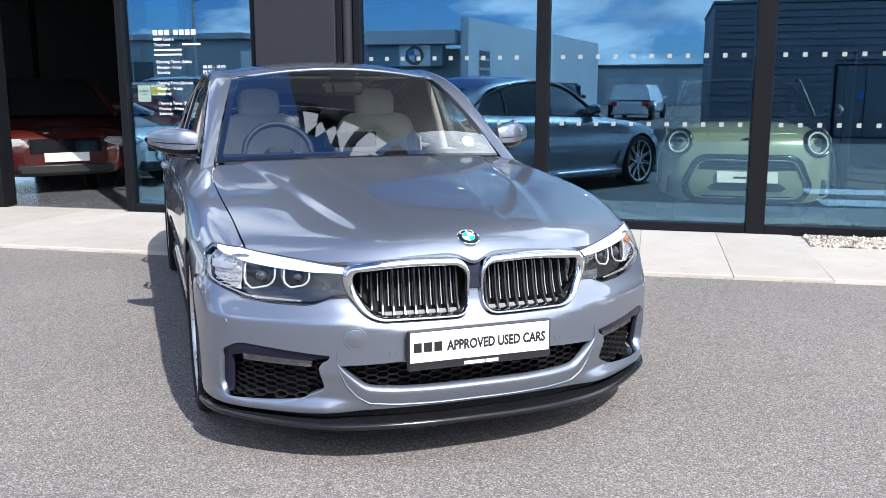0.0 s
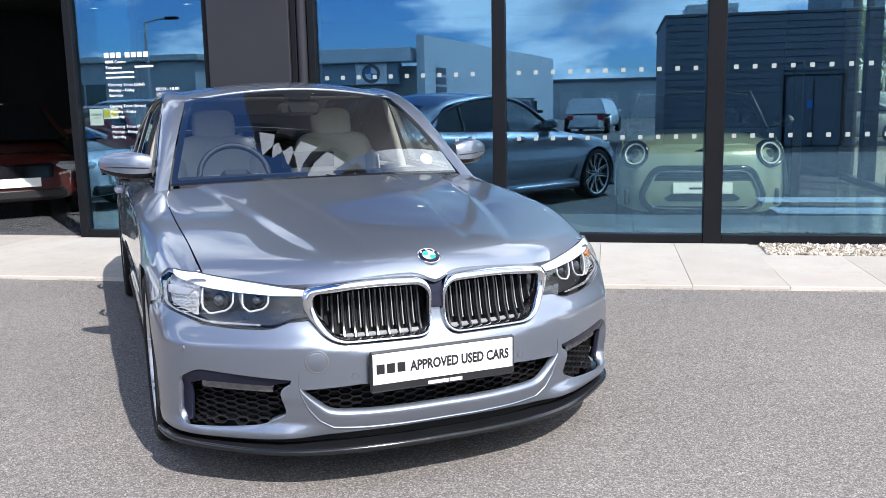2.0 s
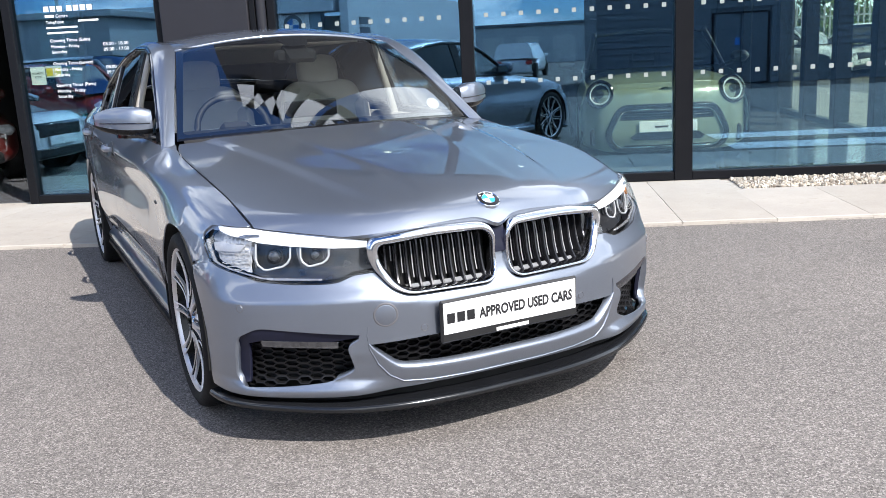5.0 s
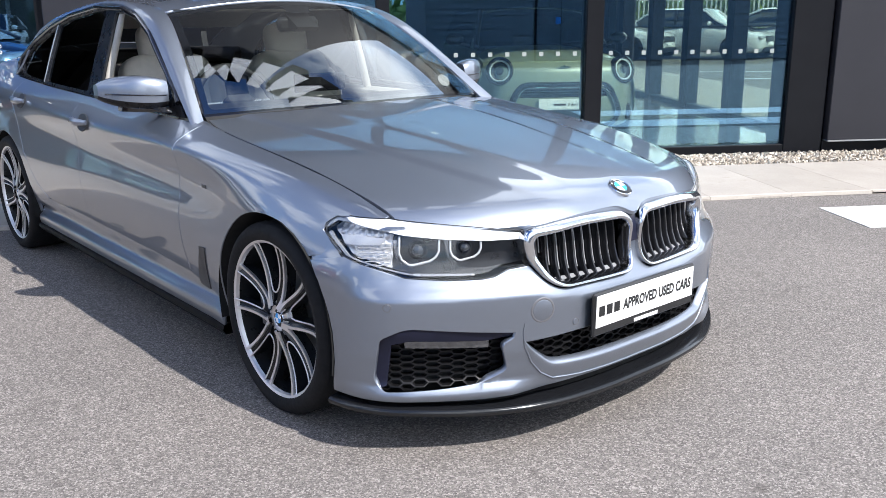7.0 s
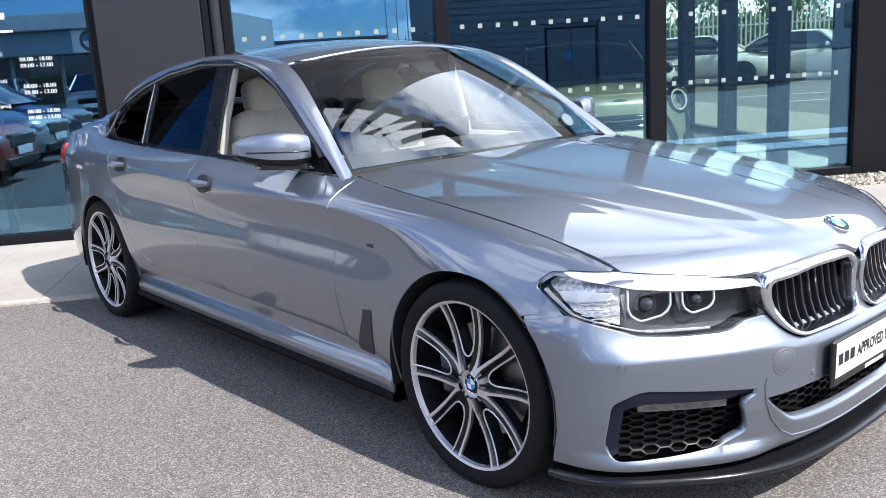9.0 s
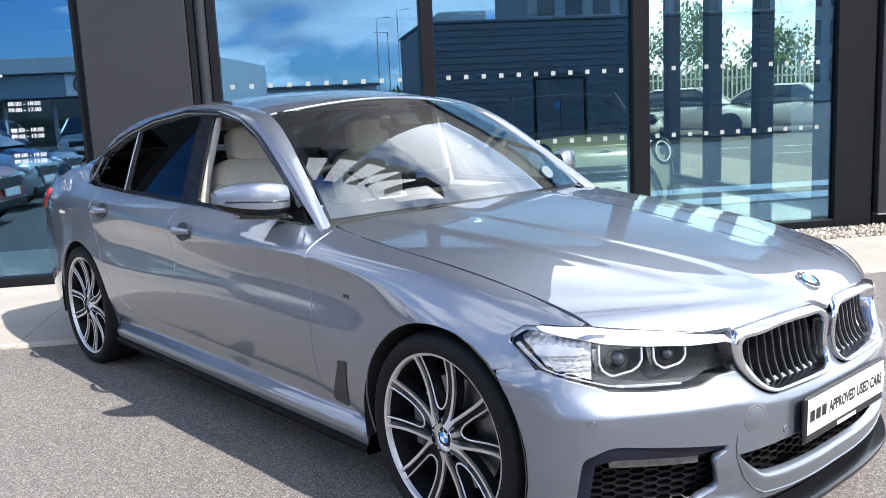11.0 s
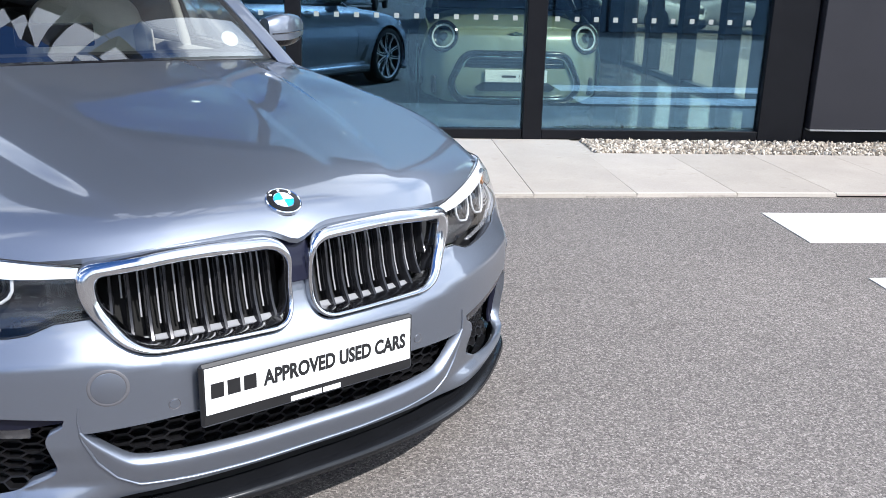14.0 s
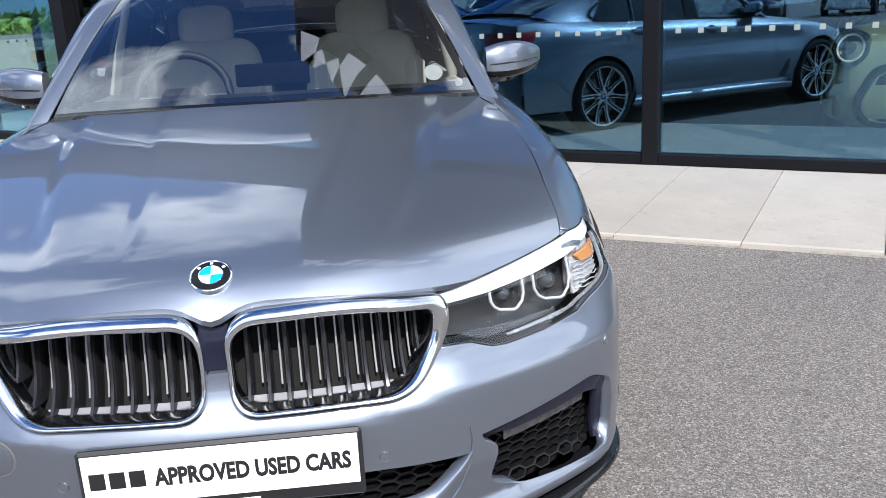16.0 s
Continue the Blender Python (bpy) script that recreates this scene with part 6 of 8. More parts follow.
def headlamp(sg):
    loop = [(sg * a, b) for a, b in LAMP]
    if sg < 0:
        loop = loop[::-1]
    lens = sheet("headlamp_lens", front_at(0.001), loop, LENS, car, step=0.04, edge=0.015, lip=0.012, label="clear curved headlamp lens")
    lens.visible_shadow = False
    sheet("headlamp_housing", front_at(-0.055), loop, HOUSING, car, step=0.04, lip=0)
    P = [np.array(front_point(np.array([a]), np.array([b]), -0.003)).ravel() for a, b in dense(loop, 0.02)]
    part("headlamp_seal", Geo().tube([tuple(p) for p in P], 0.0015, 6, closed=True), BLACK, car, smooth=60)

    def strip(name, pts, out0, out1, mat, label=""):
        pts = [(sg * a, b) for a, b in pts]
        zs = [b for _, b in pts]
        lo, hi = min(zs), max(zs)
        sheet(name, lambda s, z: front_point(s, z, out0 + (out1 - out0) * np.clip((z - lo) / (hi - lo), 0, 1)), pts if sg > 0 else pts[::-1], mat, car, step=0.03, edge=0.012, lip=0.01, label=label)
    # white light bar under the upper edge
    strip("light_bar", [(0.462, 0.692), (sx(0.62), 0.715), (s_hood, 0.747), (s_topc - 0.005, 0.745), (s_topc - 0.04, 0.734), (sx(0.86), 0.718), (sx(0.80), 0.702), (sx(0.70), 0.688), (sx(0.58), 0.678), (0.464, 0.676)], -0.014, -0.004, LAMP_WHITE, "broad white light bar")
    # lower white line and clear corner
    strip("light_line", [(s_tip - 0.02, 0.700), (s_tip - 0.035, 0.690), (s_seam - 0.010, 0.640), (sx(0.838), 0.602), (sx(0.79), 0.5895), (sx(0.62), 0.583), (sx(0.62), 0.579), (sx(0.76), 0.582), (sx(0.80), 0.588), (sx(0.845), 0.602), (s_seam + 0.002, 0.640), (s_tip - 0.012, 0.694)], -0.012, -0.010, LAMP_TRIM)
    cr = [(s_topc, 0.738), (s_tip - 0.012, 0.709), (s_seam, 0.644), (sx(0.85), 0.608), (sx(0.835), 0.601), (sx(0.832), 0.700), (sx(0.85), 0.708), (s_hood, 0.716)]
    cr = cr if sg > 0 else [(-a, b) for a, b in cr][::-1]
    sheet("corner_reflector", lambda s, z: front_point(s, z, -0.034 + 0.0035 * np.abs(np.sin(np.asarray(s) * 110)) * np.sin(np.asarray(z) * 200)), cr, REFLECTOR, car, step=0.004, edge=0.005, lip=0.008, label="faceted chrome corner reflector")
    strip("indicator", [(s_of(0.912, -0.39), 0.692), (s_of(0.905, -0.41), 0.668), (sx(0.865), 0.672), (sx(0.85), 0.69), (s_of(0.89, -0.455), 0.698)], -0.024, -0.020, AMBER if sg > 0 else REFLECTOR, "amber indicator" if sg > 0 else "clear indicator")
    # ribs in the corner reflector
    for j in range(7):
        z = 0.612 + 0.010 * j
        a, b = sx(0.838), s_of(0.895, -0.45) - 0.03 + 0.006 * j
        pts = [np.array(front_point(np.array([sg * (a + (b - a) * q / 6)]), np.array([z + 0.002 * math.sin(q * 2.2)]), -0.028)).ravel() for q in range(7)]
        part("reflector_rib", Geo().tube([tuple(p) for p in pts], 0.0017, 5), REFLECTOR, car, smooth=60)
    # two projector eyes, each in a U-shaped light guide
    for c, w, h, zc in ((sx(0.764), 0.064, 0.042, 0.646), (sx(0.640), 0.050, 0.034, 0.650)):
        u = [(-w * 0.98, h * 1.2), (-w * 1.0, 0.0), (-w * 0.86, -h * 0.45), (-w * 0.5, -h * 0.80), (-w * 0.3, -h * 0.84), (w * 0.55, -h * 0.58), (w * 0.84, -h * 0.30), (w, h * 0.1), (w * 1.02, h * 0.9)]
        # the deeper end of the U lies outwards
        pts = [np.array(front_point(np.array([sg * (c - a)]), np.array([zc + b]), -0.022)).ravel() for a, b in dense_open(u, 0.012)]
        part("light_guide", Geo().tube([tuple(p) for p in pts], 0.0036, 8), LAMP_PALE, car, "pale U-shaped running light", smooth=60)
        strip("lamp_fin", [(c + w * 1.12, zc + h * 0.95), (c + w * 1.36, zc + h * 0.90), (c + w * 1.26, zc + h * 0.15), (c + w * 1.10, zc - h * 0.75), (c + w * 1.06, zc - h * 0.1)], -0.032, -0.028, LAMP_TRIM, "bright lamp fin")
        m = frame_on_front(sg * c, zc + 0.004, -0.052)
        eye = part("projector", Geo().lathe([(h * 0.72, -0.01), (h * 0.72, 0.004), (h * 0.60, 0.006)], 28), GRAPHITE, car, smooth=40, m=m)
        part("projector_lens", Geo().lathe([(h * 0.60, 0.0), (h * 0.54, 0.014), (h * 0.38, 0.024), (h * 0.15, 0.029), (0.0005, 0.030)], 28), PROJECTOR, eye, smooth=60)


LAMP_PALE = surface("lamp_running_light", (0.46, 0.47, 0.48), 0.25, grain=0.03, coat=0.5)
LAMP_TRIM = surface("lamp_trim", (0.33, 0.33, 0.34), 0.25, metal=0.6, grain=0.05)
PROJECTOR = surface("projector_lens", (0.03, 0.033, 0.04), 0.06, coat=1.0, grain=0.1)


def wheel_parts():
    """One wheel about its own axis (x outwards), later copied to the four corners."""
    w = new("wheel")
    turn = pose(0, 0, 0, 0, 90, 0)
    R, rim = 0.338, 0.279
    prof = [(rim - 0.012, 0.105), (rim + 0.004, 0.118), (rim + 0.02, 0.122), (R - 0.03, 0.122), (R - 0.010, 0.112), (R - 0.002, 0.095), (R, 0.07), (R, -0.07), (R - 0.004, -0.10), (R - 0.03, -0.122), (rim, -0.118)]
    part("tyre", Geo().lathe(prof, 72, turn), RUBBER, w, "low-profile black tyre", smooth=40)
    g = Geo()
    for k in range(60):
        a = 2 * math.pi * k / 60
        m = Matrix.Rotation(a, 4, "X")
        for s0, s1, sk in ((0.072, 0.104, 0.012), (-0.104, -0.072, -0.012)):
            g.add([(s0, -0.0025 + sk, R + 0.0008), (s1, -0.0025 - sk, R - 0.006), (s1, 0.0025 - sk, R - 0.006), (s0, 0.0025 + sk, R + 0.0008), (s0, sk, R - 0.01), (s1, -sk, R - 0.015)], [(0, 1, 2, 3), (0, 3, 4), (1, 5, 2), (0, 4, 5, 1), (3, 2, 5, 4)], m)
    tagged(part("tread_groove", g, LINER, w), "fine black tread grooves round the tyre", "", "", "stuff")
    part("groove_ring", Geo().lathe([(R + 0.0006, 0.034), (R + 0.0006, 0.042)], 72, turn).lathe([(R + 0.0006, -0.042), (R + 0.0006, -0.034)], 72, turn), LINER, w)
    part("rim_barrel", Geo().lathe([(rim - 0.004, 0.106), (rim - 0.014, 0.098), (rim - 0.020, 0.06), (rim - 0.035, 0.0), (rim - 0.02, -0.11)], 72, turn), RIM_DARK, w, "dark alloy rim barrel", smooth=40)
    part("rim_edge", Geo().lathe([(rim - 0.016, 0.096), (rim - 0.012, 0.108), (rim + 0.000, 0.1135), (rim + 0.006, 0.110)], 72, turn), RIM_BRIGHT, w, "bright machined rim edge", smooth=40)
    # ten spokes in five pairs: a broad bright band on the outside, a thin one that turns back into its twin, a dark channel between
    def xface(r):
        return 0.088 + 0.018 * ((r - 0.15) / 0.11) ** 2

    def pol(r, a, x):
        return (x, r * math.cos(a), r * math.sin(a))
    broad = curve_fn((0.045, 35.0), (0.075, 31.0), (0.10, 27.5), (0.135, 24.0), (0.175, 21.5), (0.22, 19.8), (0.272, 18.9))
    thin = curve_fn((0.045, 9.0), (0.075, 9.5), (0.10, 11.0), (0.135, 12.6), (0.175, 12.8), (0.22, 12.5), (0.272, 12.2))
    rs = np.linspace(0.046, 0.272, 14)
    for p in range(5):
        base = 2 * math.pi * p / 5 + math.pi / 2
        for q in (-1, 1):
            vs, band = [], []
            for r in rs:
                a, b, x = base + q * radians(float(thin(r))), base + q * radians(float(broad(r))), xface(r)
                h = (0.0050 + 0.006 * max(0.0, (0.085 - r) / 0.04)) / r
                vs += [pol(r, a, x - 0.004), pol(r, (a + b) / 2, x - 0.016), pol(r, b, x - 0.004), pol(r, b + q * 0.004 / r, x - 0.045), pol(r, a - q * 0.003 / r, x - 0.045)]
                band += [pol(r, b - q * h * 1.2, x - 0.008), pol(r, b - q * h, x), pol(r, b + q * h, x), pol(r, b + q * h * 1.15, x - 0.010)]
            n = len(rs)
            part("spoke", Geo().add(vs, [(i * 5 + k, i * 5 + (k + 1) % 5, (i + 1) * 5 + (k + 1) % 5, (i + 1) * 5 + k) for i in range(n - 1) for k in range(5)]), RIM_DARK, w, "dark alloy spoke", smooth=40)
            part("spoke_band", Geo().grid(band, n, 4), RIM_BRIGHT, w, smooth=30)
        far = [r for r in rs if r > 0.105]
        u = [(r, -float(thin(r))) for r in far[::-1]] + [(0.099, -8.0), (0.094, -4.0), (0.0925, 0.0), (0.094, 4.0), (0.099, 8.0)] + [(r, float(thin(r))) for r in far]
        part("spoke_edge", Geo().tube([pol(r, base + radians(a), xface(r) - 0.001) for r, a in u], 0.0031, 6, flat=0.7, up=(1, 0, 0)), RIM_BRIGHT, w, smooth=60)
    part("hub", Geo().lathe([(0.030, 0.080), (0.046, 0.090), (0.060, 0.088), (0.066, 0.070)], 40, turn), RIM_BRIGHT, w, smooth=50)
    for k in range(5):
        a = 2 * math.pi * (k + 0.5) / 5 + math.pi / 2
        part("wheel_bolt", Geo().lathe([(0.009, 0.0), (0.009, 0.006), (0.001, 0.006)], 10, Matrix.Translation(pol(0.056, a, 0.086)) @ turn), BLACK, w)
    roundel("centre_cap", pose(0.084, 0, 0, 90, 0, 90), 0.032, w)
    part("brake_disc", Geo().lathe([(0.08, 0.02), (0.185, 0.02), (0.187, 0.008), (0.187, -0.01)], 48, turn), DISC, w, smooth=30)
    part("brake_caliper", Geo().box((0.0, -0.20, -0.08), (0.055, -0.13, 0.08), 0.02), GREY_CAL, w)
    return w


GREY_CAL = surface("caliper_grey", (0.10, 0.10, 0.105), 0.45, metal=0.4, grain=0.1)


def wheels():
    w = wheel_parts()
    w.parent = car
    spots = [(1, AXLE, 0.805), (-1, AXLE, 0.805), (1, 2.975, 0.812), (-1, 2.975, 0.812)]
    for i, (sg, y, x) in enumerate(spots):
        spin = (12, 4, 40, 25)[i]
        m = Matrix.Translation((sg * x, y, 0.3375)) @ pose(0, 0, 0, 0, 0, 0 if sg > 0 else 180) @ pose(0, 0, 0, spin)
        if i == 0:
            w.matrix_basis = m
        else:
            c = copy_thing(w, m)
        # arch liner
        g = Geo()
        n = 20
        g.grid([(sg * (xx), y + 0.378 * math.cos(a), 0.335 + 0.378 * math.sin(a)) for a in [radians(-13 + 206 * k / (n - 1)) for k in range(n)] for xx in (0.925, 0.60, 0.55)], n, 3)
        part("arch_liner", g, LINER, car, smooth=60)
        part("arch_inner", Geo().prism([(y + 0.378 * math.cos(a), 0.335 + 0.378 * math.sin(a)) for a in [radians(-25 + 230 * k / (n - 1)) for k in range(n)]], sg * 0.54, sg * 0.56, 0), LINER, car)
    part("underbody", Geo().box((-0.54, -0.40, 0.17), (0.54, 3.75, 0.30), 0.03), LINER, car)
    part("floor_pan", Geo().box((-0.82, 0.40, 0.19), (0.82, 2.56, 0.295), 0.03), LINER, car)


def splitter():
    g = Geo()
    ring = [(-0.060, 0.172), (-0.020, 0.166), (0.014, 0.163), (0.020, 0.160), (0.023, 0.151), (0.018, 0.142), (-0.30, 0.142)]
    S = np.concatenate([-np.linspace(0, PLAN_S[-1] - 0.16, 40)[::-1][:-1], np.linspace(0, PLAN_S[-1] - 0.16, 40)])
    pts = []
    for s in S:
        for o, z in ring:
            x, y, _ = [float(np.ravel(c)[0]) for c in front_point(np.array([s]), np.array([0.34]), o - 0.006 - 0.012 * smooth(0.55, 1.0, np.array(abs(s))).item())]
            pts.append((x, y, z + 0.012 * smooth(0.5, 1.0, np.array(abs(s))).item()))
    g.grid(pts, len(S), len(ring))
    part("front_splitter", g, SPLITTER, car, "gloss black front splitter", smooth=50)
    sheet("lower_valance", front_at(-0.03), mirror_loop([(0.0, 0.15), (0.5, 0.15), (1.0, 0.155), (1.0, 0.205), (0.5, 0.20), (0.0, 0.20)]), LINER, car, step=0.06, lip=0)


SPLITTER = surface("splitter_gloss", (0.008, 0.0085, 0.010), 0.16, coat=0.0, grain=0.1, spec=0.5)


def number_plate():
    """The dealer's plate in its black holder; the maker's name is a plain bar."""
    m = frame_on_front(0.0, 0.428, 0.0)
    holder = part("plate_holder", Geo().box((-0.268, -0.078, 0.004), (0.268, 0.066, 0.020), 0.006), BLACK, car, "black plate holder", m=Matrix.Translation((0, 0, 0)) @ m)
    part("plate", Geo().box((-0.259, -0.048, 0.020), (0.259, 0.058, 0.0225), 0.001), PLATE_WHITE, holder, "white plate with black capitals")
    me = text_mesh("APPROVED USED CARS", 0.049, 0.0019, width=0.372)
    t = part("plate_lettering", me, BLACK, holder, m=pose(-0.126, -0.012, 0.0235, -90, 0, 0))
    for x0 in (-0.247, -0.210, -0.173):
        part("plate_bar", Geo().box((x0, -0.012, 0.0226), (x0 + 0.029, 0.022, 0.0232)), BLACK, holder)
    for x0, wd in ((-0.062, 0.078), (0.02, 0.045)):
        part("holder_bar", Geo().box((x0, -0.071, 0.0202), (x0 + wd, -0.059, 0.0208)), LETTER, holder)


TRIM_CLOTH = surface("pale_trim_cloth", (0.42, 0.40, 0.37), 0.8, grain=0.06, scale=30)
PAPER = surface("paper_disc", (0.42, 0.43, 0.44), 0.6, grain=0.1, scale=60)


def cabin():
    # the front edge of the dashboard follows the bow of the screen
    prof = [(0.66, 0.60, 1), (0.66, 0.90, 1), (0.72, 0.958, 1), (0.95, 0.974, 0), (1.12, 0.958, 0), (1.19, 0.93, 0), (1.22, 0.89, 0), (1.25, 0.60, 0)]
    xs = [-0.69 + 1.38 * k / 16 for k in range(17)]
    part("dashboard", Geo().grid([(x, y + q * 0.16 * abs(x / 0.748) ** 2.2, z - 0.014 * q * abs(x / 0.7) ** 3) for x in xs for y, z, q in prof], 17, len(prof)), DASH, car, smooth=40)
    part("cabin_floor", Geo().box((-0.72, 0.7, 0.30), (0.72, 3.2, 0.36)), DASH, car)
    part("cowl", Geo().prism([(0.46, 0.88), (0.50, 0.915), (0.62, 0.93), (0.80, 0.92), (0.80, 0.85), (0.46, 0.85)], -0.68, 0.68, 0), BLACK, car)
    for x, y in ((-0.37, 1.62), (0.37, 1.62)):
        seat(x, y)
    part("rear_bench", Geo().box((-0.66, 2.35, 0.40), (0.66, 2.85, 0.62), 0.06), LEATHER, car, smooth=40)
    part("rear_backrest", Geo().box((-0.66, 2.78, 0.55), (0.66, 2.98, 1.08), 0.07, pose(0, 0.15, 0.02, -12)), LEATHER, car, smooth=40)
    part("parcel_shelf", Geo().box((-0.60, 2.92, 1.06), (0.60, 3.26, 1.142), 0.015), DASH, car)
    ring = [(-0.37 + 0.185 * math.cos(a), 1.18 + 0.185 * math.sin(a) * 0.42, 0.945 + 0.185 * math.sin(a) * 0.9) for a in [2 * math.pi * k / 36 for k in range(36)]]
    st = part("steering_wheel", Geo().tube(ring, 0.0165, 8, closed=True), DASH, car, "black leather steering wheel", smooth=60)
    part("steering_hub", Geo().box((-0.45, 1.13, 0.89), (-0.29, 1.18, 0.99), 0.03), DASH, st)
    part("steering_spoke", Geo().box((-0.545, 1.165, 0.925), (-0.195, 1.185, 0.96), 0.008), SATIN, st)
    mir = part("rear_view_mirror", Geo().box((-0.115, 1.20, 1.265), (0.115, 1.235, 1.335), 0.02), BLACK, car, smooth=40)
    part("mirror_face", Geo().box((-0.10, 1.236, 1.275), (0.10, 1.239, 1.325), 0.002), CHROME, mir)
    part("sensor_pod", Geo().prism([(1.12, 1.285), (1.235, 1.355), (1.27, 1.345), (1.25, 1.30), (1.15, 1.265)], -0.06, 0.06, 0), BLACK, car, smooth=40)
    part("screen_monitor", Geo().box((-0.14, 1.03, 0.99), (0.14, 1.05, 1.075), 0.006), GLOSS_BLACK, car)
    part("licence_disc", Geo().lathe([(0.001, 0.0), (0.034, 0.0), (0.034, 0.002)], 24, pose(0.60, 0.835, 1.02, 55, 0, 0)), PAPER, car, "round paper disc behind the screen")
    part("headlining", Geo().add([(-0.55, 1.36, 1.37), (0.55, 1.36, 1.37), (0.53, 2.6, 1.36), (-0.53, 2.6, 1.36), (0.53, 2.85, 1.27), (-0.53, 2.85, 1.27)], [(0, 1, 2, 3), (3, 2, 4, 5)]), LEATHER, car)
    for sg in (1, -1):
        part("b_pillar_trim", Geo().tube([(sg * 0.775, 1.735, 0.93), (sg * 0.735, 1.735, 1.10), (sg * 0.672, 1.722, 1.30), (sg * 0.648, 1.715, 1.385)], [0.024, 0.021, 0.016, 0.010], 10), TRIM_CLOTH, car, smooth=60)
        part("door_card", Geo().box((0.74, 0.80, 0.45), (0.80, 2.75, 0.935), 0.02, Matrix.Diagonal((sg, 1, 1, 1))), LEATHER, car)


def pillow(hx, hy, hz, m, e=0.55):
    """A soft block: a box swollen to rounded faces."""
    def f(v):
        return math.copysign(abs(v) ** e, v)
    pts = []
    for i in range(25):
        a = -math.pi / 2 + math.pi * i / 24
        for j in range(33):
            b = 2 * math.pi * j / 32
            pts.append(tuple(m @ Vector((hx * f(math.cos(a)) * f(math.cos(b)), hy * f(math.cos(a)) * f(math.sin(b)), hz * f(math.sin(a))))))
    return Geo().grid(pts, 25, 33)


def seat(x, y):
    s = part("seat_cushion", Geo().box((x - 0.26, y - 0.30, 0.40), (x + 0.26, y + 0.22, 0.60), 0.07), LEATHER, car, "pale leather front seat", smooth=40)
    part("seat_back", pillow(0.255, 0.075, 0.31, pose(x, y + 0.265, 0.845, -14), 0.4), LEATHER, s, smooth=40)
    for sg in (1, -1):
        part("seat_bolster", Geo().box((-0.05, -0.10, 0.05), (0.05, 0.06, 0.48), 0.045, pose(x + sg * 0.235, y + 0.18, 0.56, -14)), LEATHER, s, smooth=40)
        part("headrest_post", Geo().tube([(x + sg * 0.055, y + 0.345, 1.12), (x + sg * 0.055, y + 0.375, 1.22)], 0.007, 8), CHROME, s)
    part("headrest", pillow(0.128, 0.058, 0.098, pose(x, y + 0.345, 1.205, -12)), LEATHER, s, smooth=70)


bumper()
kidneys()
bonnet()
for sg in (1, -1):
    flank(sg)
    mirror(sg)
    headlamp(sg)
greenhouse()
wheels()
splitter()
number_plate()
cabin()


# ---- other cars ----
CAR_WHITE = paint_mat("white_paint", (0.70, 0.71, 0.72), 0.0, 0.35, False)
CAR_RED = paint_mat("red_paint", (0.32, 0.02, 0.015), 0.1, 0.35, False)
CAR_SILVER = paint_mat("silver_paint", (0.42, 0.44, 0.46), 0.6, 0.35, False)
CAR_BLUE = paint_mat("dark_blue_paint", (0.02, 0.04, 0.09), 0.3, 0.35, False)
CAR_BLACK = paint_mat("black_paint", (0.012, 0.012, 0.014), 0.2, 0.3, False)
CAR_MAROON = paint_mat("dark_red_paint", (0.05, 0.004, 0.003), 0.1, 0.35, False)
CAR_SAGE = paint_mat("sage_paint", (0.24, 0.27, 0.20), 0.15, 0.34, False)
SCREEN = surface("dark_car_glass", (0.012, 0.014, 0.017), 0.08, coat=1.0, grain=0.1)


def plain_wheel(parent, x, y, r, sg):
    turn = pose(0, 0, 0, 0, 90 * sg, 0)
    w = part("wheel", Geo().lathe([(r * 0.68, 0.09), (r * 0.72, 0.105), (r * 0.94, 0.10), (r, 0.07), (r, -0.08), (r * 0.7, -0.10)], 32, turn), RUBBER, parent, smooth=40, m=Matrix.Translation((x, y, r)))
    part("rim", Geo().lathe([(r * 0.64, 0.06), (r * 0.68, 0.092), (r * 0.72, 0.096)], 32, turn).lathe([(r * 0.66, 0.0), (0.001, 0.0)], 24, turn), RIM_DARK, w, smooth=40)
    g = Geo()
    for k in range(10):
        a = 2 * math.pi * k / 10
        da = 0.10
        g.prism([(0.03 * math.cos(a - 0.6), 0.03 * math.sin(a - 0.6)), (r * 0.68 * math.cos(a - da), r * 0.68 * math.sin(a - da)), (r * 0.68 * math.cos(a + da), r * 0.68 * math.sin(a + da)), (0.03 * math.cos(a + 0.6), 0.03 * math.sin(a + 0.6))], 0.055, 0.085, 2, turn)
    part("wheel_face", g, RIM_BRIGHT, w)
    return w


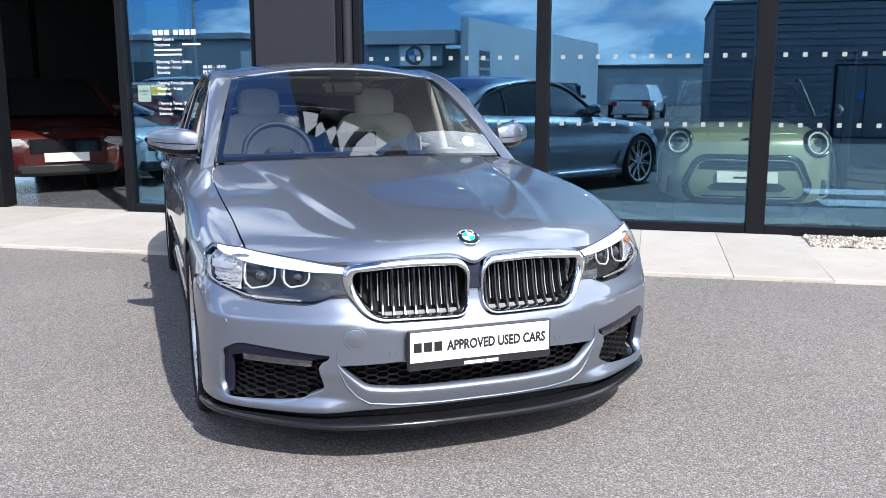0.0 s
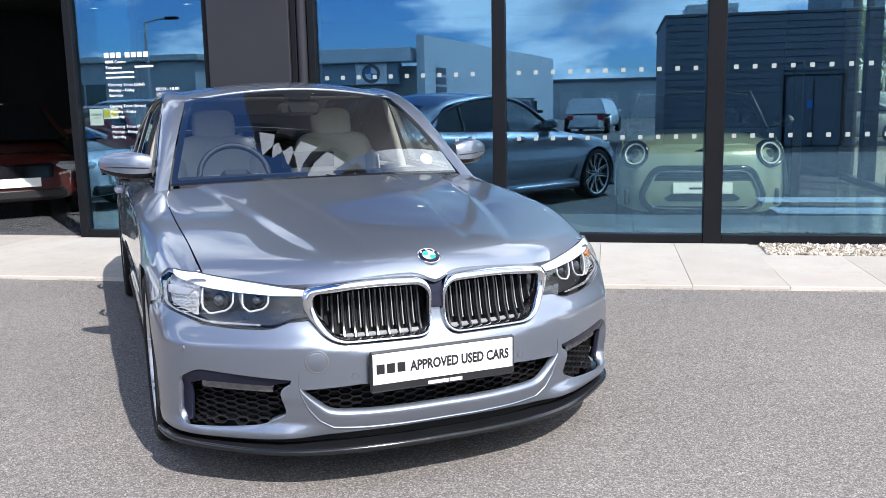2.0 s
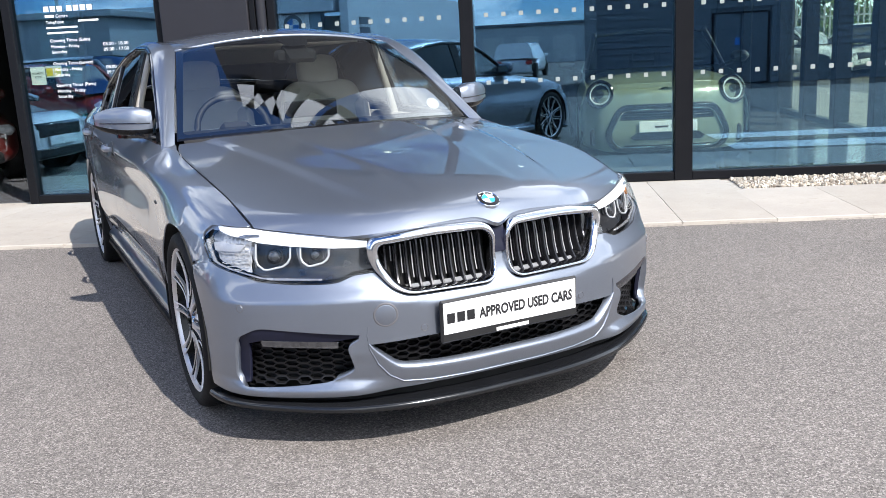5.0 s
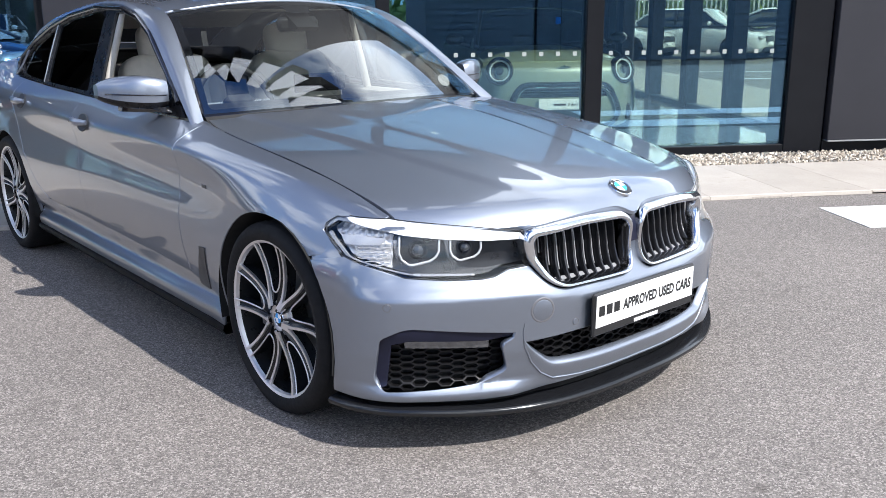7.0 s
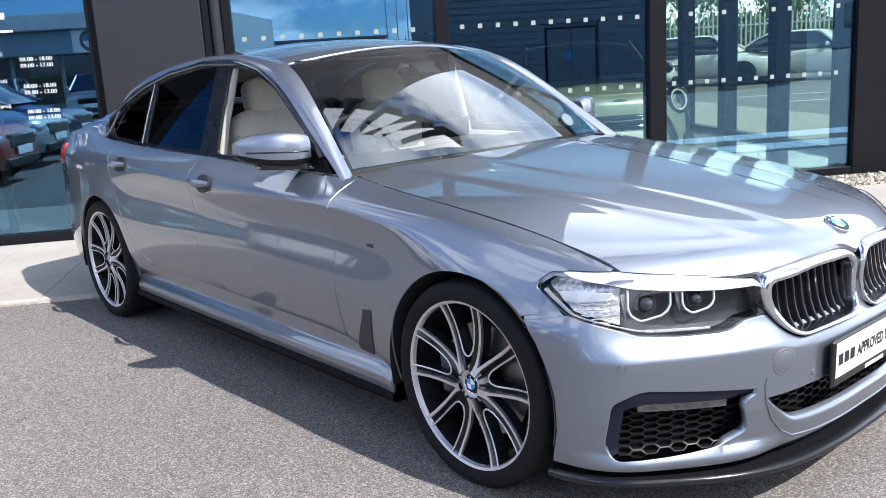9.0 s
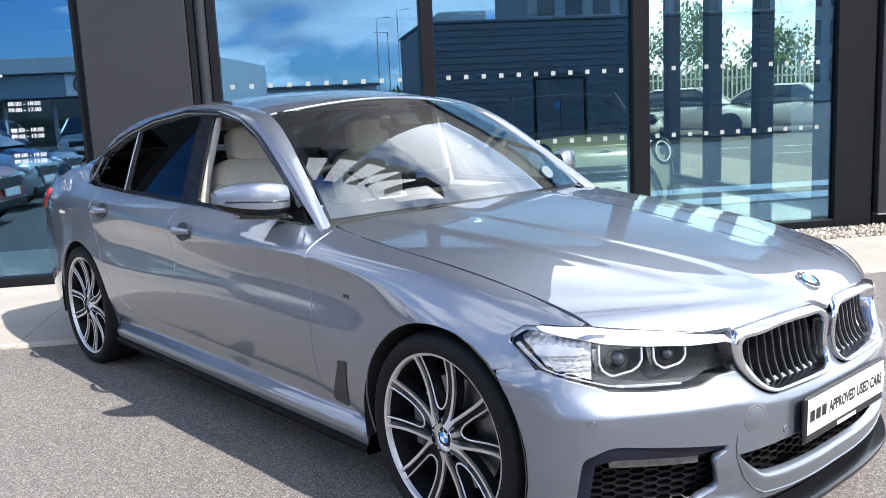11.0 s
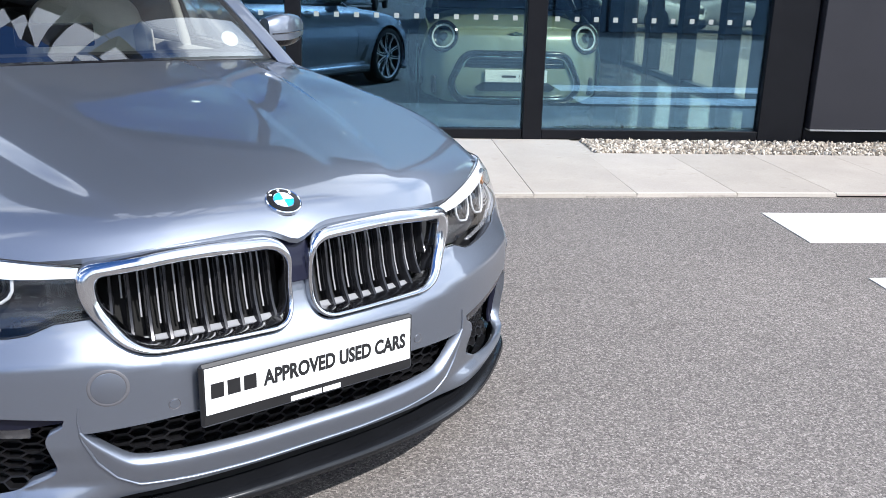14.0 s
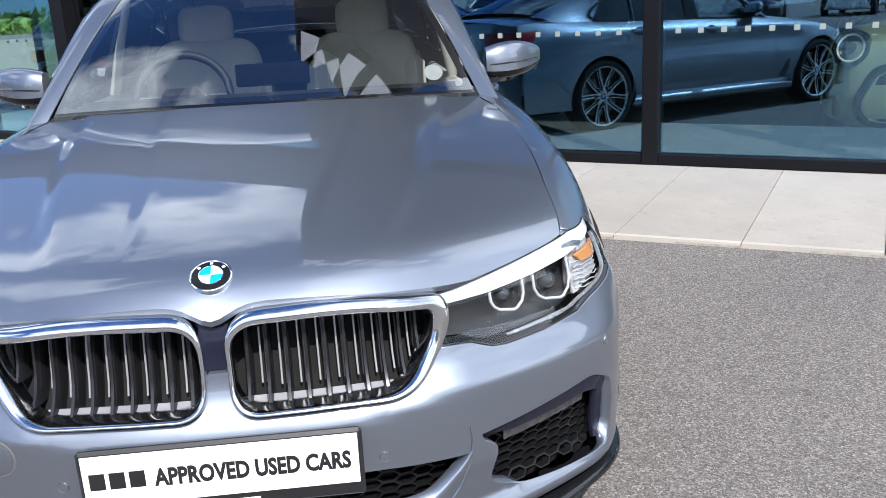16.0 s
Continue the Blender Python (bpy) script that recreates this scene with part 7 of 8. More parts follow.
def small_car(name, m, label, paint, L=4.3, W=1.78, H=1.47, belt=0.95, nose=0.72, bonnet_end=1.15, screen_top=1.85, roof_end=3.2, tail=3.95, wheel_r=0.32, axles=(0.82, 3.4), group="", front_kit=True, van=False):
    """A parked car: lofted body, glasshouse, roof, four wheels, lamps and plate. Its nose is at y = 0, it faces -y."""
    c = thing(name, m, label, "van" if van else "car", group)
    top = curve_fn((0.0, nose - 0.10), (0.10, nose + 0.02), (0.35, nose + 0.08), (bonnet_end, belt), ((bonnet_end + tail) / 2, belt + 0.02), (tail, belt + 0.02), (L - 0.06, belt - 0.04), (L, belt - 0.16))
    ys = sorted(set([0.0, 0.02, 0.06, 0.12, 0.22, 0.35] + list(np.linspace(0.5, L - 0.35, 16)) + [L - 0.22, L - 0.12, L - 0.05, L]))
    k = 20
    pts = []
    for y in ys:
        e = min(y, L - y)
        w = W / 2 * (1 - 0.34 * math.exp(-e / 0.10) - 0.10 * math.exp(-e / 0.40))
        zt, zb = float(top(y)), 0.20 + 0.10 * math.exp(-e / 0.06)
        for j in range(k + 1):
            a = -math.pi / 2 + math.pi * j / k
            ca, sa = math.cos(a), math.sin(a)
            hm = zb + (zt - zb) * 0.52
            x = w * abs(ca) ** 0.34 * (1.0 - 0.05 * max(0, sa) ** 2)
            z = hm + (zt - hm if sa > 0 else hm - zb) * math.copysign(abs(sa) ** 0.62, sa)
            pts.append((x, y, z))
    n = len(ys)
    g = Geo()
    g.grid(pts, n, k + 1)
    g.grid([(-x, y, z) for x, y, z in pts], n, k + 1)
    for row in (0, n - 1):
        half = [pts[row * (k + 1) + j] for j in range(k + 1)]
        loop = half + [(-x, y, z) for x, y, z in half[::-1]]
        g.add(loop, [tuple(range(len(loop)))])
    part("body", g, paint, c, smooth=50)
    # glasshouse and roof
    st = [(bonnet_end - 0.12, 0.0), (bonnet_end + 0.25, 0.36), (screen_top - 0.12, 0.90), (screen_top, 0.985), ((screen_top + roof_end) / 2, 1.0), (roof_end, 0.97), (roof_end + (tail - roof_end) * 0.5, 0.62), (tail, 0.0)]
    if van:
        st = [(bonnet_end - 0.12, 0.0), (screen_top - 0.1, 0.93), (screen_top, 0.99), (roof_end, 1.0), (L - 0.10, 0.99), (L - 0.03, 0.0)]
    glassg, roofg = [], []
    for y, f in st:
        z1 = belt + (H - belt) * f
        wb, wt = W / 2 * 0.93, W / 2 * (0.93 - 0.20 * f)
        ring = [(wb, belt - 0.03), (wb * 0.99, belt + 0.02 + 0 * f), ((wb * 0.35 + wt * 0.65), belt + (z1 - belt) * 0.68), (wt * 0.97, belt + (z1 - belt) * 0.90), (wt * 0.80, belt + (z1 - belt) * 0.985), (0, z1)]
        glassg.append([(x, y, z) for x, z in ring])
        roofg.append([(x * 1.004, y, z + 0.006) for x, z in ring[3:]])
    g = Geo()
    for sg in (1, -1):
        g.grid([(sg * x, y, z) for r in glassg for x, y, z in r], len(st), 6)
    part("glasshouse", g, SCREEN if not van else paint, c, smooth=35)
    g = Geo()
    a, b = (3, 6) if not van else (1, 4)
    for sg in (1, -1):
        g.grid([(sg * x, y, z) for r in roofg[a:b] for x, y, z in r], b - a, 3)
    part("roof", g, paint, c, smooth=40)
    for sg in (1, -1):
        for i, j in ((1, 3),) if van else ((0, 3), (5, 7)):
            path = [(sg * r[3][0] * 1.005, r[3][1], r[3][2] + 0.004) for r in glassg[i:j + 1]]
            part("pillar", Geo().tube(path, 0.035, 6), paint, c, smooth=60)
        if not van:
            yb = (screen_top + roof_end) / 2 + 0.05
            part("pillar", Geo().box((W / 2 * 0.80, yb - 0.04, belt), (W / 2 * 0.93, yb + 0.04, belt + (H - belt) * 0.9), 0.01, Matrix.Diagonal((sg, 1, 1, 1))), BLACK, c)
        for y in axles:
            part("arch", Geo().lathe([(wheel_r * 1.14, 0.0), (0.001, 0.001)], 28, Matrix.Translation((sg * (W / 2 + 0.001), y, wheel_r + 0.01)) @ pose(0, 0, 0, 0, 90 * sg, 0)), LINER, c)
            plain_wheel(c, sg * (W / 2 - 0.085), y, wheel_r, sg)
        mir = Geo().box((W / 2 * 0.93, bonnet_end + 0.32, belt + 0.02), (W / 2 + 0.13, bonnet_end + 0.42, belt + 0.15), 0.035, Matrix.Diagonal((sg, 1, 1, 1)))
        part("door_mirror", mir, paint, c, smooth=40)
        part("tail_lamp", Geo().box((W / 2 * 0.55, L - 0.10, belt - 0.26), (W / 2 * 0.84, L + 0.005, belt - 0.08), 0.03, Matrix.Diagonal((sg, 1, 1, 1))), RED, c, smooth=40)
        if front_kit:
            lamp = part("headlamp", Geo().box((W / 2 * 0.48, 0.03, nose - 0.16), (W / 2 * 0.84, 0.30, nose - 0.03), 0.045, Matrix.Diagonal((sg, 1, 1, 1)) @ pose(0, 0, 0, 0, 0, 0)), LENS_SOLID, c, smooth=40)
    if front_kit:
        part("grille", Geo().box((-W * 0.25, -0.012, nose - 0.24), (W * 0.25, 0.10, nose - 0.04), 0.03), GLOSS_BLACK, c, smooth=40)
        part("lower_grille", Geo().box((-W * 0.32, -0.012, 0.24), (W * 0.32, 0.10, 0.38), 0.03), BLACK, c, smooth=40)
        part("plate", Geo().box((-0.26, -0.03, 0.40), (0.26, -0.012, 0.51), 0.003), PLATE_WHITE, c)
    part("rear_plate", Geo().box((-0.26, L, belt - 0.22), (0.26, L + 0.012, belt - 0.11), 0.003), PLATE_WHITE, c)
    return c


LENS_SOLID = surface("lamp_glass", (0.55, 0.57, 0.60), 0.1, metal=0.4, coat=1.0, grain=0.2, scale=30)


def face(dx, dy):
    """The turn that brings a nose at -y to the direction (dx, dy)."""
    return math.degrees(math.atan2(dx, -dy))


# parked beside the saloon, noses to the crossing
small_car("hatchback", pose(-7.35, -2.55, 0, 0, 0, face(1, 0.10)), "white small hatchback parked beside the entrance", CAR_WHITE, L=3.9, W=1.75, H=1.42, bonnet_end=0.95, screen_top=1.5, roof_end=3.3, tail=3.85, axles=(0.7, 3.2), group="parked cars")
small_car("hatchback", pose(-7.0, -5.0, 0, 0, 0, face(1, 0.05)), "red small hatchback with a white scuttle, parked in the row", CAR_RED, L=3.9, W=1.75, H=1.42, bonnet_end=0.95, screen_top=1.5, roof_end=3.3, tail=3.85, axles=(0.7, 3.2), group="parked cars")
small_car("hatchback", pose(-7.2, -7.5, 0, 0, 0, face(1, 0.05)), "silver hatchback parked in the row", CAR_SILVER, L=4.2, W=1.8, H=1.55, group="parked cars")
small_car("saloon", pose(-7.4, -10.0, 0, 0, 0, face(1, 0.05)), "dark blue saloon parked in the row", CAR_BLUE, L=4.5, W=1.82, H=1.45, group="parked cars")
# across the yard
small_car("van", pose(-1.55, -34.0, 0, 0, 0, face(0.15, -1)), "white panel van seen from behind", CAR_WHITE, L=4.4, W=1.85, H=1.5, belt=0.85, nose=0.70, bonnet_end=0.9, screen_top=1.6, roof_end=3.0, tail=4.8, axles=(0.9, 3.9), van=True)
for x, y, paint, words in ((-4.3, -21.5, CAR_BLACK, "black estate car parked across the yard"), (-7.2, -22.0, CAR_BLUE, "dark blue hatchback parked across the yard"), (-10.2, -22.5, CAR_SILVER, "silver hatchback parked across the yard"), (-13.5, -22.5, CAR_WHITE, "white hatchback parked across the yard")):
    small_car("hatchback", pose(x, y, 0, 0, 0, face(0.1, 1)), words, paint, group="cars across the yard")
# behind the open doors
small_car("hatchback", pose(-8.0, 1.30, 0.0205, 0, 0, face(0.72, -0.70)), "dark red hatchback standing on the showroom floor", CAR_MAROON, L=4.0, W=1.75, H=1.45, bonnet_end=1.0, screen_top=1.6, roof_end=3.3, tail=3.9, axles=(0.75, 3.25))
# behind the showroom's glazed side
for x, y, paint, words in ((7.6, 17.2, CAR_WHITE, "white hatchback parked behind the showroom"), (10.4, 16.6, CAR_WHITE, "white estate car parked behind the showroom"), (13.4, 16.0, CAR_WHITE, "white saloon parked behind the showroom"), (4.9, 18.5, CAR_SILVER, "silver hatchback parked behind the showroom"), (16.5, 15.5, CAR_BLACK, "black hatchback parked behind the showroom")):
    small_car("hatchback", pose(x, y, 0, 0, 0, face(0.75, -0.66)), words, paint, group="cars behind the showroom")


# ---- buildings across the yard ----
def slat_building():
    b = thing("plant_building", pose(0.42, -17.0, 0), "low dark building clad in horizontal lapped boards", "building")
    part("wall", Geo().box((0, -6, 0), (11, -0.03, 3.5)), SLAT, b)
    for k in range(19):
        z = 0.02 + 0.184 * k
        for a, e in ((0.0, 3.05), (4.66, 11.0)) if z < 1.95 else ((0.0, 11.0),):
            part("board", Geo().prism([(-0.03, z), (0.035, z), (0.0, z + 0.176), (-0.03, z + 0.176)], a, e, 0), SLAT, b)
    part("parapet", Geo().box((-0.04, -6.04, 3.52), (11.04, 0.05, 3.60), 0.01), SLAT, b)
    d = part("door", Geo().box((3.10, -0.06, 0.02), (4.62, 0.0, 1.93), 0.01), FRAME, b, "dark double door")
    part("door_leaf", Geo().box((3.16, 0.0, 0.04), (3.85, 0.02, 1.88), 0.006), SLAT, d)
    part("door_leaf", Geo().box((3.87, 0.0, 0.04), (4.56, 0.02, 1.88), 0.006), SLAT, d)
    part("door_sign", Geo().box((3.70, 0.021, 1.05), (3.84, 0.026, 1.25)), SIGN_BLUE, d)
    part("roof_unit", Geo().box((0.6, -2.5, 3.5), (2.0, -1.0, 3.95), 0.03), STEEL, b)
    part("camera_arm", Geo().tube([(0.0, 0.02, 1.93), (-0.18, 0.14, 1.95)], 0.02, 8), STEEL, b)


def showroom_opposite():
    b = thing("car_showroom", pose(-12.2, -32.0, 0), "pale grey car showroom with flat canopy and round sign", "building")
    part("wall", Geo().box((-16, -16, 0), (2.2, -1.2, 3.2)), GREY_CLAD, b)
    part("canopy", Geo().box((-16.5, -1.2, 3.35), (2.0, 0.3, 4.0), 0.03), WHITE_CLAD, b)
    part("fascia", Geo().box((-16.2, -0.9, 2.35), (1.3, -0.2, 3.33), 0.01), SHOW_BLUE, b)
    for k in range(8):
        part("pane", Geo().box((-15.8 + 2.05 * k, -1.19, 0.3), (-13.95 + 2.05 * k, -1.12, 2.3)), SCREEN, b)
    part("end_wall", Geo().box((2.22, -18, 0), (2.6, 0.0, 4.55), 0.01), WHITE_CLAD, b, "white cladding end wall")
    part("end_block", Geo().prism([(2.6, -0.4), (2.62, -26), (6.6, -26)], 0, 4.55, 2), WHITE_CLAD, b)
    # writing down the slanting end, and its window band
    turn = pose(2.6, -0.4, 0, 0, 0, math.degrees(math.atan2(-25.6, 4.0)))
    for k in range(5):
        part("wall_lettering", Geo().box((1.2, 0.0, 0.95 + 0.46 * k), (2.6, 0.03, 1.28 + 0.46 * k), m=turn), SLAT, b)
    part("band_window", Geo().box((3.4, 0.0, 0.7), (20.0, 0.03, 1.7), m=turn), SCREEN, b)
    s = part("round_sign", Geo().box((-0.75, -0.19, 2.36), (0.75, -0.10, 3.32), 0.02), SIGN_WHITE, b)
    for k, (r, mat) in enumerate(((0.44, SLAT), (0.29, SIGN_WHITE))):
        part("sign_disc", Geo().lathe([(r, 0.0), (r, 0.02 + 0.01 * k), (0.001, 0.02 + 0.01 * k)], 32, Matrix.Translation((0, -0.10, 2.85)) @ pose(0, 0, 0, -90, 0, 0)), mat, s)
    for q in (0, 2):
        pts = [(0, 0)] + [(0.28 * math.cos(radians(90 * q + 90 * j / 8)), 0.28 * math.sin(radians(90 * q + 90 * j / 8))) for j in range(9)]
        part("sign_quarter", Geo().prism(pts, 0.0, 0.04, 2, Matrix.Translation((0, -0.10, 2.85)) @ pose(0, 0, 0, -90, 0, 0)), SIGN_BLUE, s)


SHOW_BLUE = surface("blue_grey_fascia", (0.20, 0.27, 0.34), 0.4, grain=0.06)


def far_things():
    b = thing("workshop", pose(-17.5, -25.0, 0), "grey rendered workshop with a band of dark windows", "building")
    part("wall", Geo().box((-14, -8, 0), (0, 0, 3.3), 0.02), GREY_CLAD, b)
    part("roof", Geo().box((-14.3, -8.3, 3.3), (0.3, 0.3, 3.55), 0.02), STEEL, b)
    for k in range(3):
        w = part("window", Geo().box((-6.9 + 1.0 * k, 0.001, 1.45), (-6.0 + 1.0 * k, 0.03, 2.45)), SCREEN, b)
        part("frame", Geo().box((-6.95 + 1.0 * k, 0.002, 1.38), (-5.95 + 1.0 * k, 0.06, 1.45)), FRAME, w)
    a = thing("apartment_block", pose(21, -62, 0), "grey apartment block with rows of dark windows", "building")
    part("wall", Geo().box((-6, -12, 0), (22, 0, 13.5), 0.05), GREY_CLAD, a)
    part("roof", Geo().box((-6.2, -12.2, 13.5), (22.2, 0.2, 13.9), 0.05), STEEL, a)
    for r in range(4):
        for k in range(12):
            w = part("window", Geo().box((-5.2 + 2.3 * k, 0.001, 1.6 + 3.1 * r), (-3.8 + 2.3 * k, 0.08, 3.6 + 3.1 * r)), SCREEN, a)
    w = thing("warehouse", pose(-3.2, -66.0, 0), "long low grey metal warehouse at the far side", "building")
    part("wall", Geo().box((-9, -10, 0), (6.2, 0, 3.0), 0.03), GREY_CLAD, w)
    part("roof", Geo().box((-9.2, -10.2, 3.0), (6.4, 0.2, 3.25), 0.03), SLAT, w)
    for k in range(5):
        part("shutter", Geo().box((-8.2 + 2.9 * k, 0.002, 0.0), (-6.4 + 2.9 * k, 0.05, 2.2), 0.01), STEEL, w)
    for x, y, h, arm in ((-17.0, -20.5, 4.4, 1.0), (7.0, -110, 12.6, 1.6), (8.2, -108, 10.6, -1.6), (10.0, -112, 13.8, 1.4)):
        l = thing("street_lamp", pose(x, y, 0), "tall grey steel street lamp with a short arm", "street lamp", "street lamps")
        part("pole", Geo().tube([(0, 0, 0), (0, 0, h * 0.5), (0, 0, h)], [0.09, 0.07, 0.05], 10), STEEL, l, smooth=60)
        part("arm", Geo().tube([(0, 0, h - 0.05), (arm * 0.5, 0, h + 0.06), (arm, 0, h + 0.08)], 0.035, 8), STEEL, l, smooth=60)
        part("lantern", Geo().box((arm - 0.22, -0.10, h + 0.03), (arm + 0.26, 0.10, h + 0.13), 0.03), FRAME, l, smooth=40)


def leaf_mat(name, c0, c1):
    m, nt, p, N, L = node_mat(name)
    g, ramp = N("ShaderNodeNewGeometry"), N("ShaderNodeValToRGB")
    ramp.color_ramp.elements[0].color, ramp.color_ramp.elements[1].color = (*c0, 1), (*c1, 1)
    L(g.outputs["Random Per Island"], ramp.inputs[0])
    L(ramp.outputs[0], p.inputs["Base Color"])
    p.inputs["Roughness"].default_value = 0.6
    return m


LEAF = leaf_mat("leaves", (0.07, 0.13, 0.02), (0.21, 0.29, 0.06))
BARK = surface("bark", (0.10, 0.075, 0.05), 0.9, grain=0.3, scale=12, relief=0.01)


def leaves(g, rnd, centre, spread, count, size):
    for _ in range(count):
        p = Vector((rnd.gauss(0, 1), rnd.gauss(0, 1), rnd.gauss(0, 1)))
        p = Vector(centre) + Vector((p.x * spread[0], p.y * spread[1], p.z * spread[2])) * 0.55
        m = Matrix.LocRotScale(p, Euler((rnd.uniform(0, 6), rnd.uniform(0, 6), rnd.uniform(0, 6))), (size * rnd.uniform(0.6, 1.3),) * 3)
        g.add([(-0.5, 0, 0), (0, -0.28, 0.06), (0.55, 0, 0), (0, 0.28, 0.06)], [(0, 1, 2, 3)], m)


def greenery():
    rnd = random.Random(11)
    for k, (x, y, h) in enumerate(((9.5, 29, 4.6), (13.5, 30, 5.4), (18, 29.5, 4.2), (22, 28, 5.0), (6.0, 31, 4.4))):
        t = thing("tree", pose(x, y, 0), "young broad-leaved tree in full green leaf behind the fence", "tree", "trees behind the fence")
        part("trunk", Geo().tube([(0, 0, 0), (0.05, 0.02, h * 0.3), (0.0, 0.06, h * 0.62), (0.05, 0.0, h * 0.9)], [0.11, 0.085, 0.05, 0.015], 8), BARK, t, smooth=60)
        g = Geo()
        for j in range(9):
            a = rnd.uniform(0, 6.3)
            z0 = h * rnd.uniform(0.3, 0.7)
            tip = (math.cos(a) * h * 0.24, math.sin(a) * h * 0.24, z0 + h * rnd.uniform(0.1, 0.25))
            part("limb", Geo().tube([(0.03, 0.03, z0), ((tip[0]) * 0.5, tip[1] * 0.5, z0 + 0.12 * h), tip], [0.035, 0.022, 0.008], 6), BARK, t, smooth=60)
            leaves(g, rnd, tip, (h * 0.16, h * 0.16, h * 0.13), 210, 0.17)
        leaves(g, rnd, (0, 0, h * 0.78), (h * 0.16, h * 0.16, h * 0.22), 260, 0.17)
        part("crown", g, LEAF, t, fix=False)
    g = Geo()
    for k in range(15000):
        x = rnd.uniform(0, 32)
        top = 2.3 + 1.5 * noise.noise((x * 0.45, 2.0, 0)) + 0.5 * noise.noise((x * 1.9, 5.0, 0))
        leaves(g, rnd, (x, 27.6 + rnd.uniform(-0.4, 0.6), 0.1 + (top - 0.1) * rnd.random() ** 0.8), (0.2, 0.2, 0.2), 1, 0.24)
    tagged(part("hedge", g, LEAF, fix=False), "dense uneven green hedge along the fence", "hedge", kind="stuff")
    # far woods all round the yard
    g = Geo()
    for k in range(16000):
        a = rnd.uniform(0, 2 * math.pi)
        r = rnd.uniform(95, 125)
        top = 2.2 + 1.8 * noise.noise((math.cos(a) * 6, math.sin(a) * 6, 0)) + 1.0 * noise.noise((math.cos(a) * 25, math.sin(a) * 25, 3))
        z = rnd.uniform(0, max(0.8, top))
        leaves(g, rnd, (r * math.cos(a), r * math.sin(a), z), (0.5, 0.5, 0.4), 1, 1.9)
    tagged(part("far_woods", g, LEAF, fix=False), "low dark line of far trees on the horizon", "woods", kind="stuff")


def back_yard():
    flat("yard_paving", [(2.97, 0.6), (5.4, 0.6), (5.4, 16), (2.97, 16)], 0.012, PAVING, "pale concrete footway beside the showroom", "pavement")
    for y in (9.5, 11.8):
        g = Geo().prism([(6.2, y), (12.5, y - 1.2), (12.5, y - 1.1), (6.2, y + 0.1)], 0.001, 0.005)
        tagged(part("bay_line", g, ROADPAINT), "white painted parking bay line", "road marking", "bay lines", "structure")
    f = thing("palisade_fence", pose(0, 26.6, 0), "pale galvanised palisade fence", "fence")
    for k in range(110):
        x = 2.0 + 0.2 * k
        part("pale", Geo().prism([(x - 0.032, 0.05), (x + 0.032, 0.05), (x + 0.032, 2.2), (x, 2.32), (x - 0.032, 2.2)], -0.01, 0.01, 1), FENCE, f)
    for z in (0.5, 1.8):
        part("rail", Geo().box((2, 0.012, z), (24, 0.05, z + 0.06)), FENCE, f)


FENCE = surface("fence_grey", (0.50, 0.52, 0.50), 0.55, grain=0.1)

slat_building()
showroom_opposite()
far_things()
greenery()
back_yard()


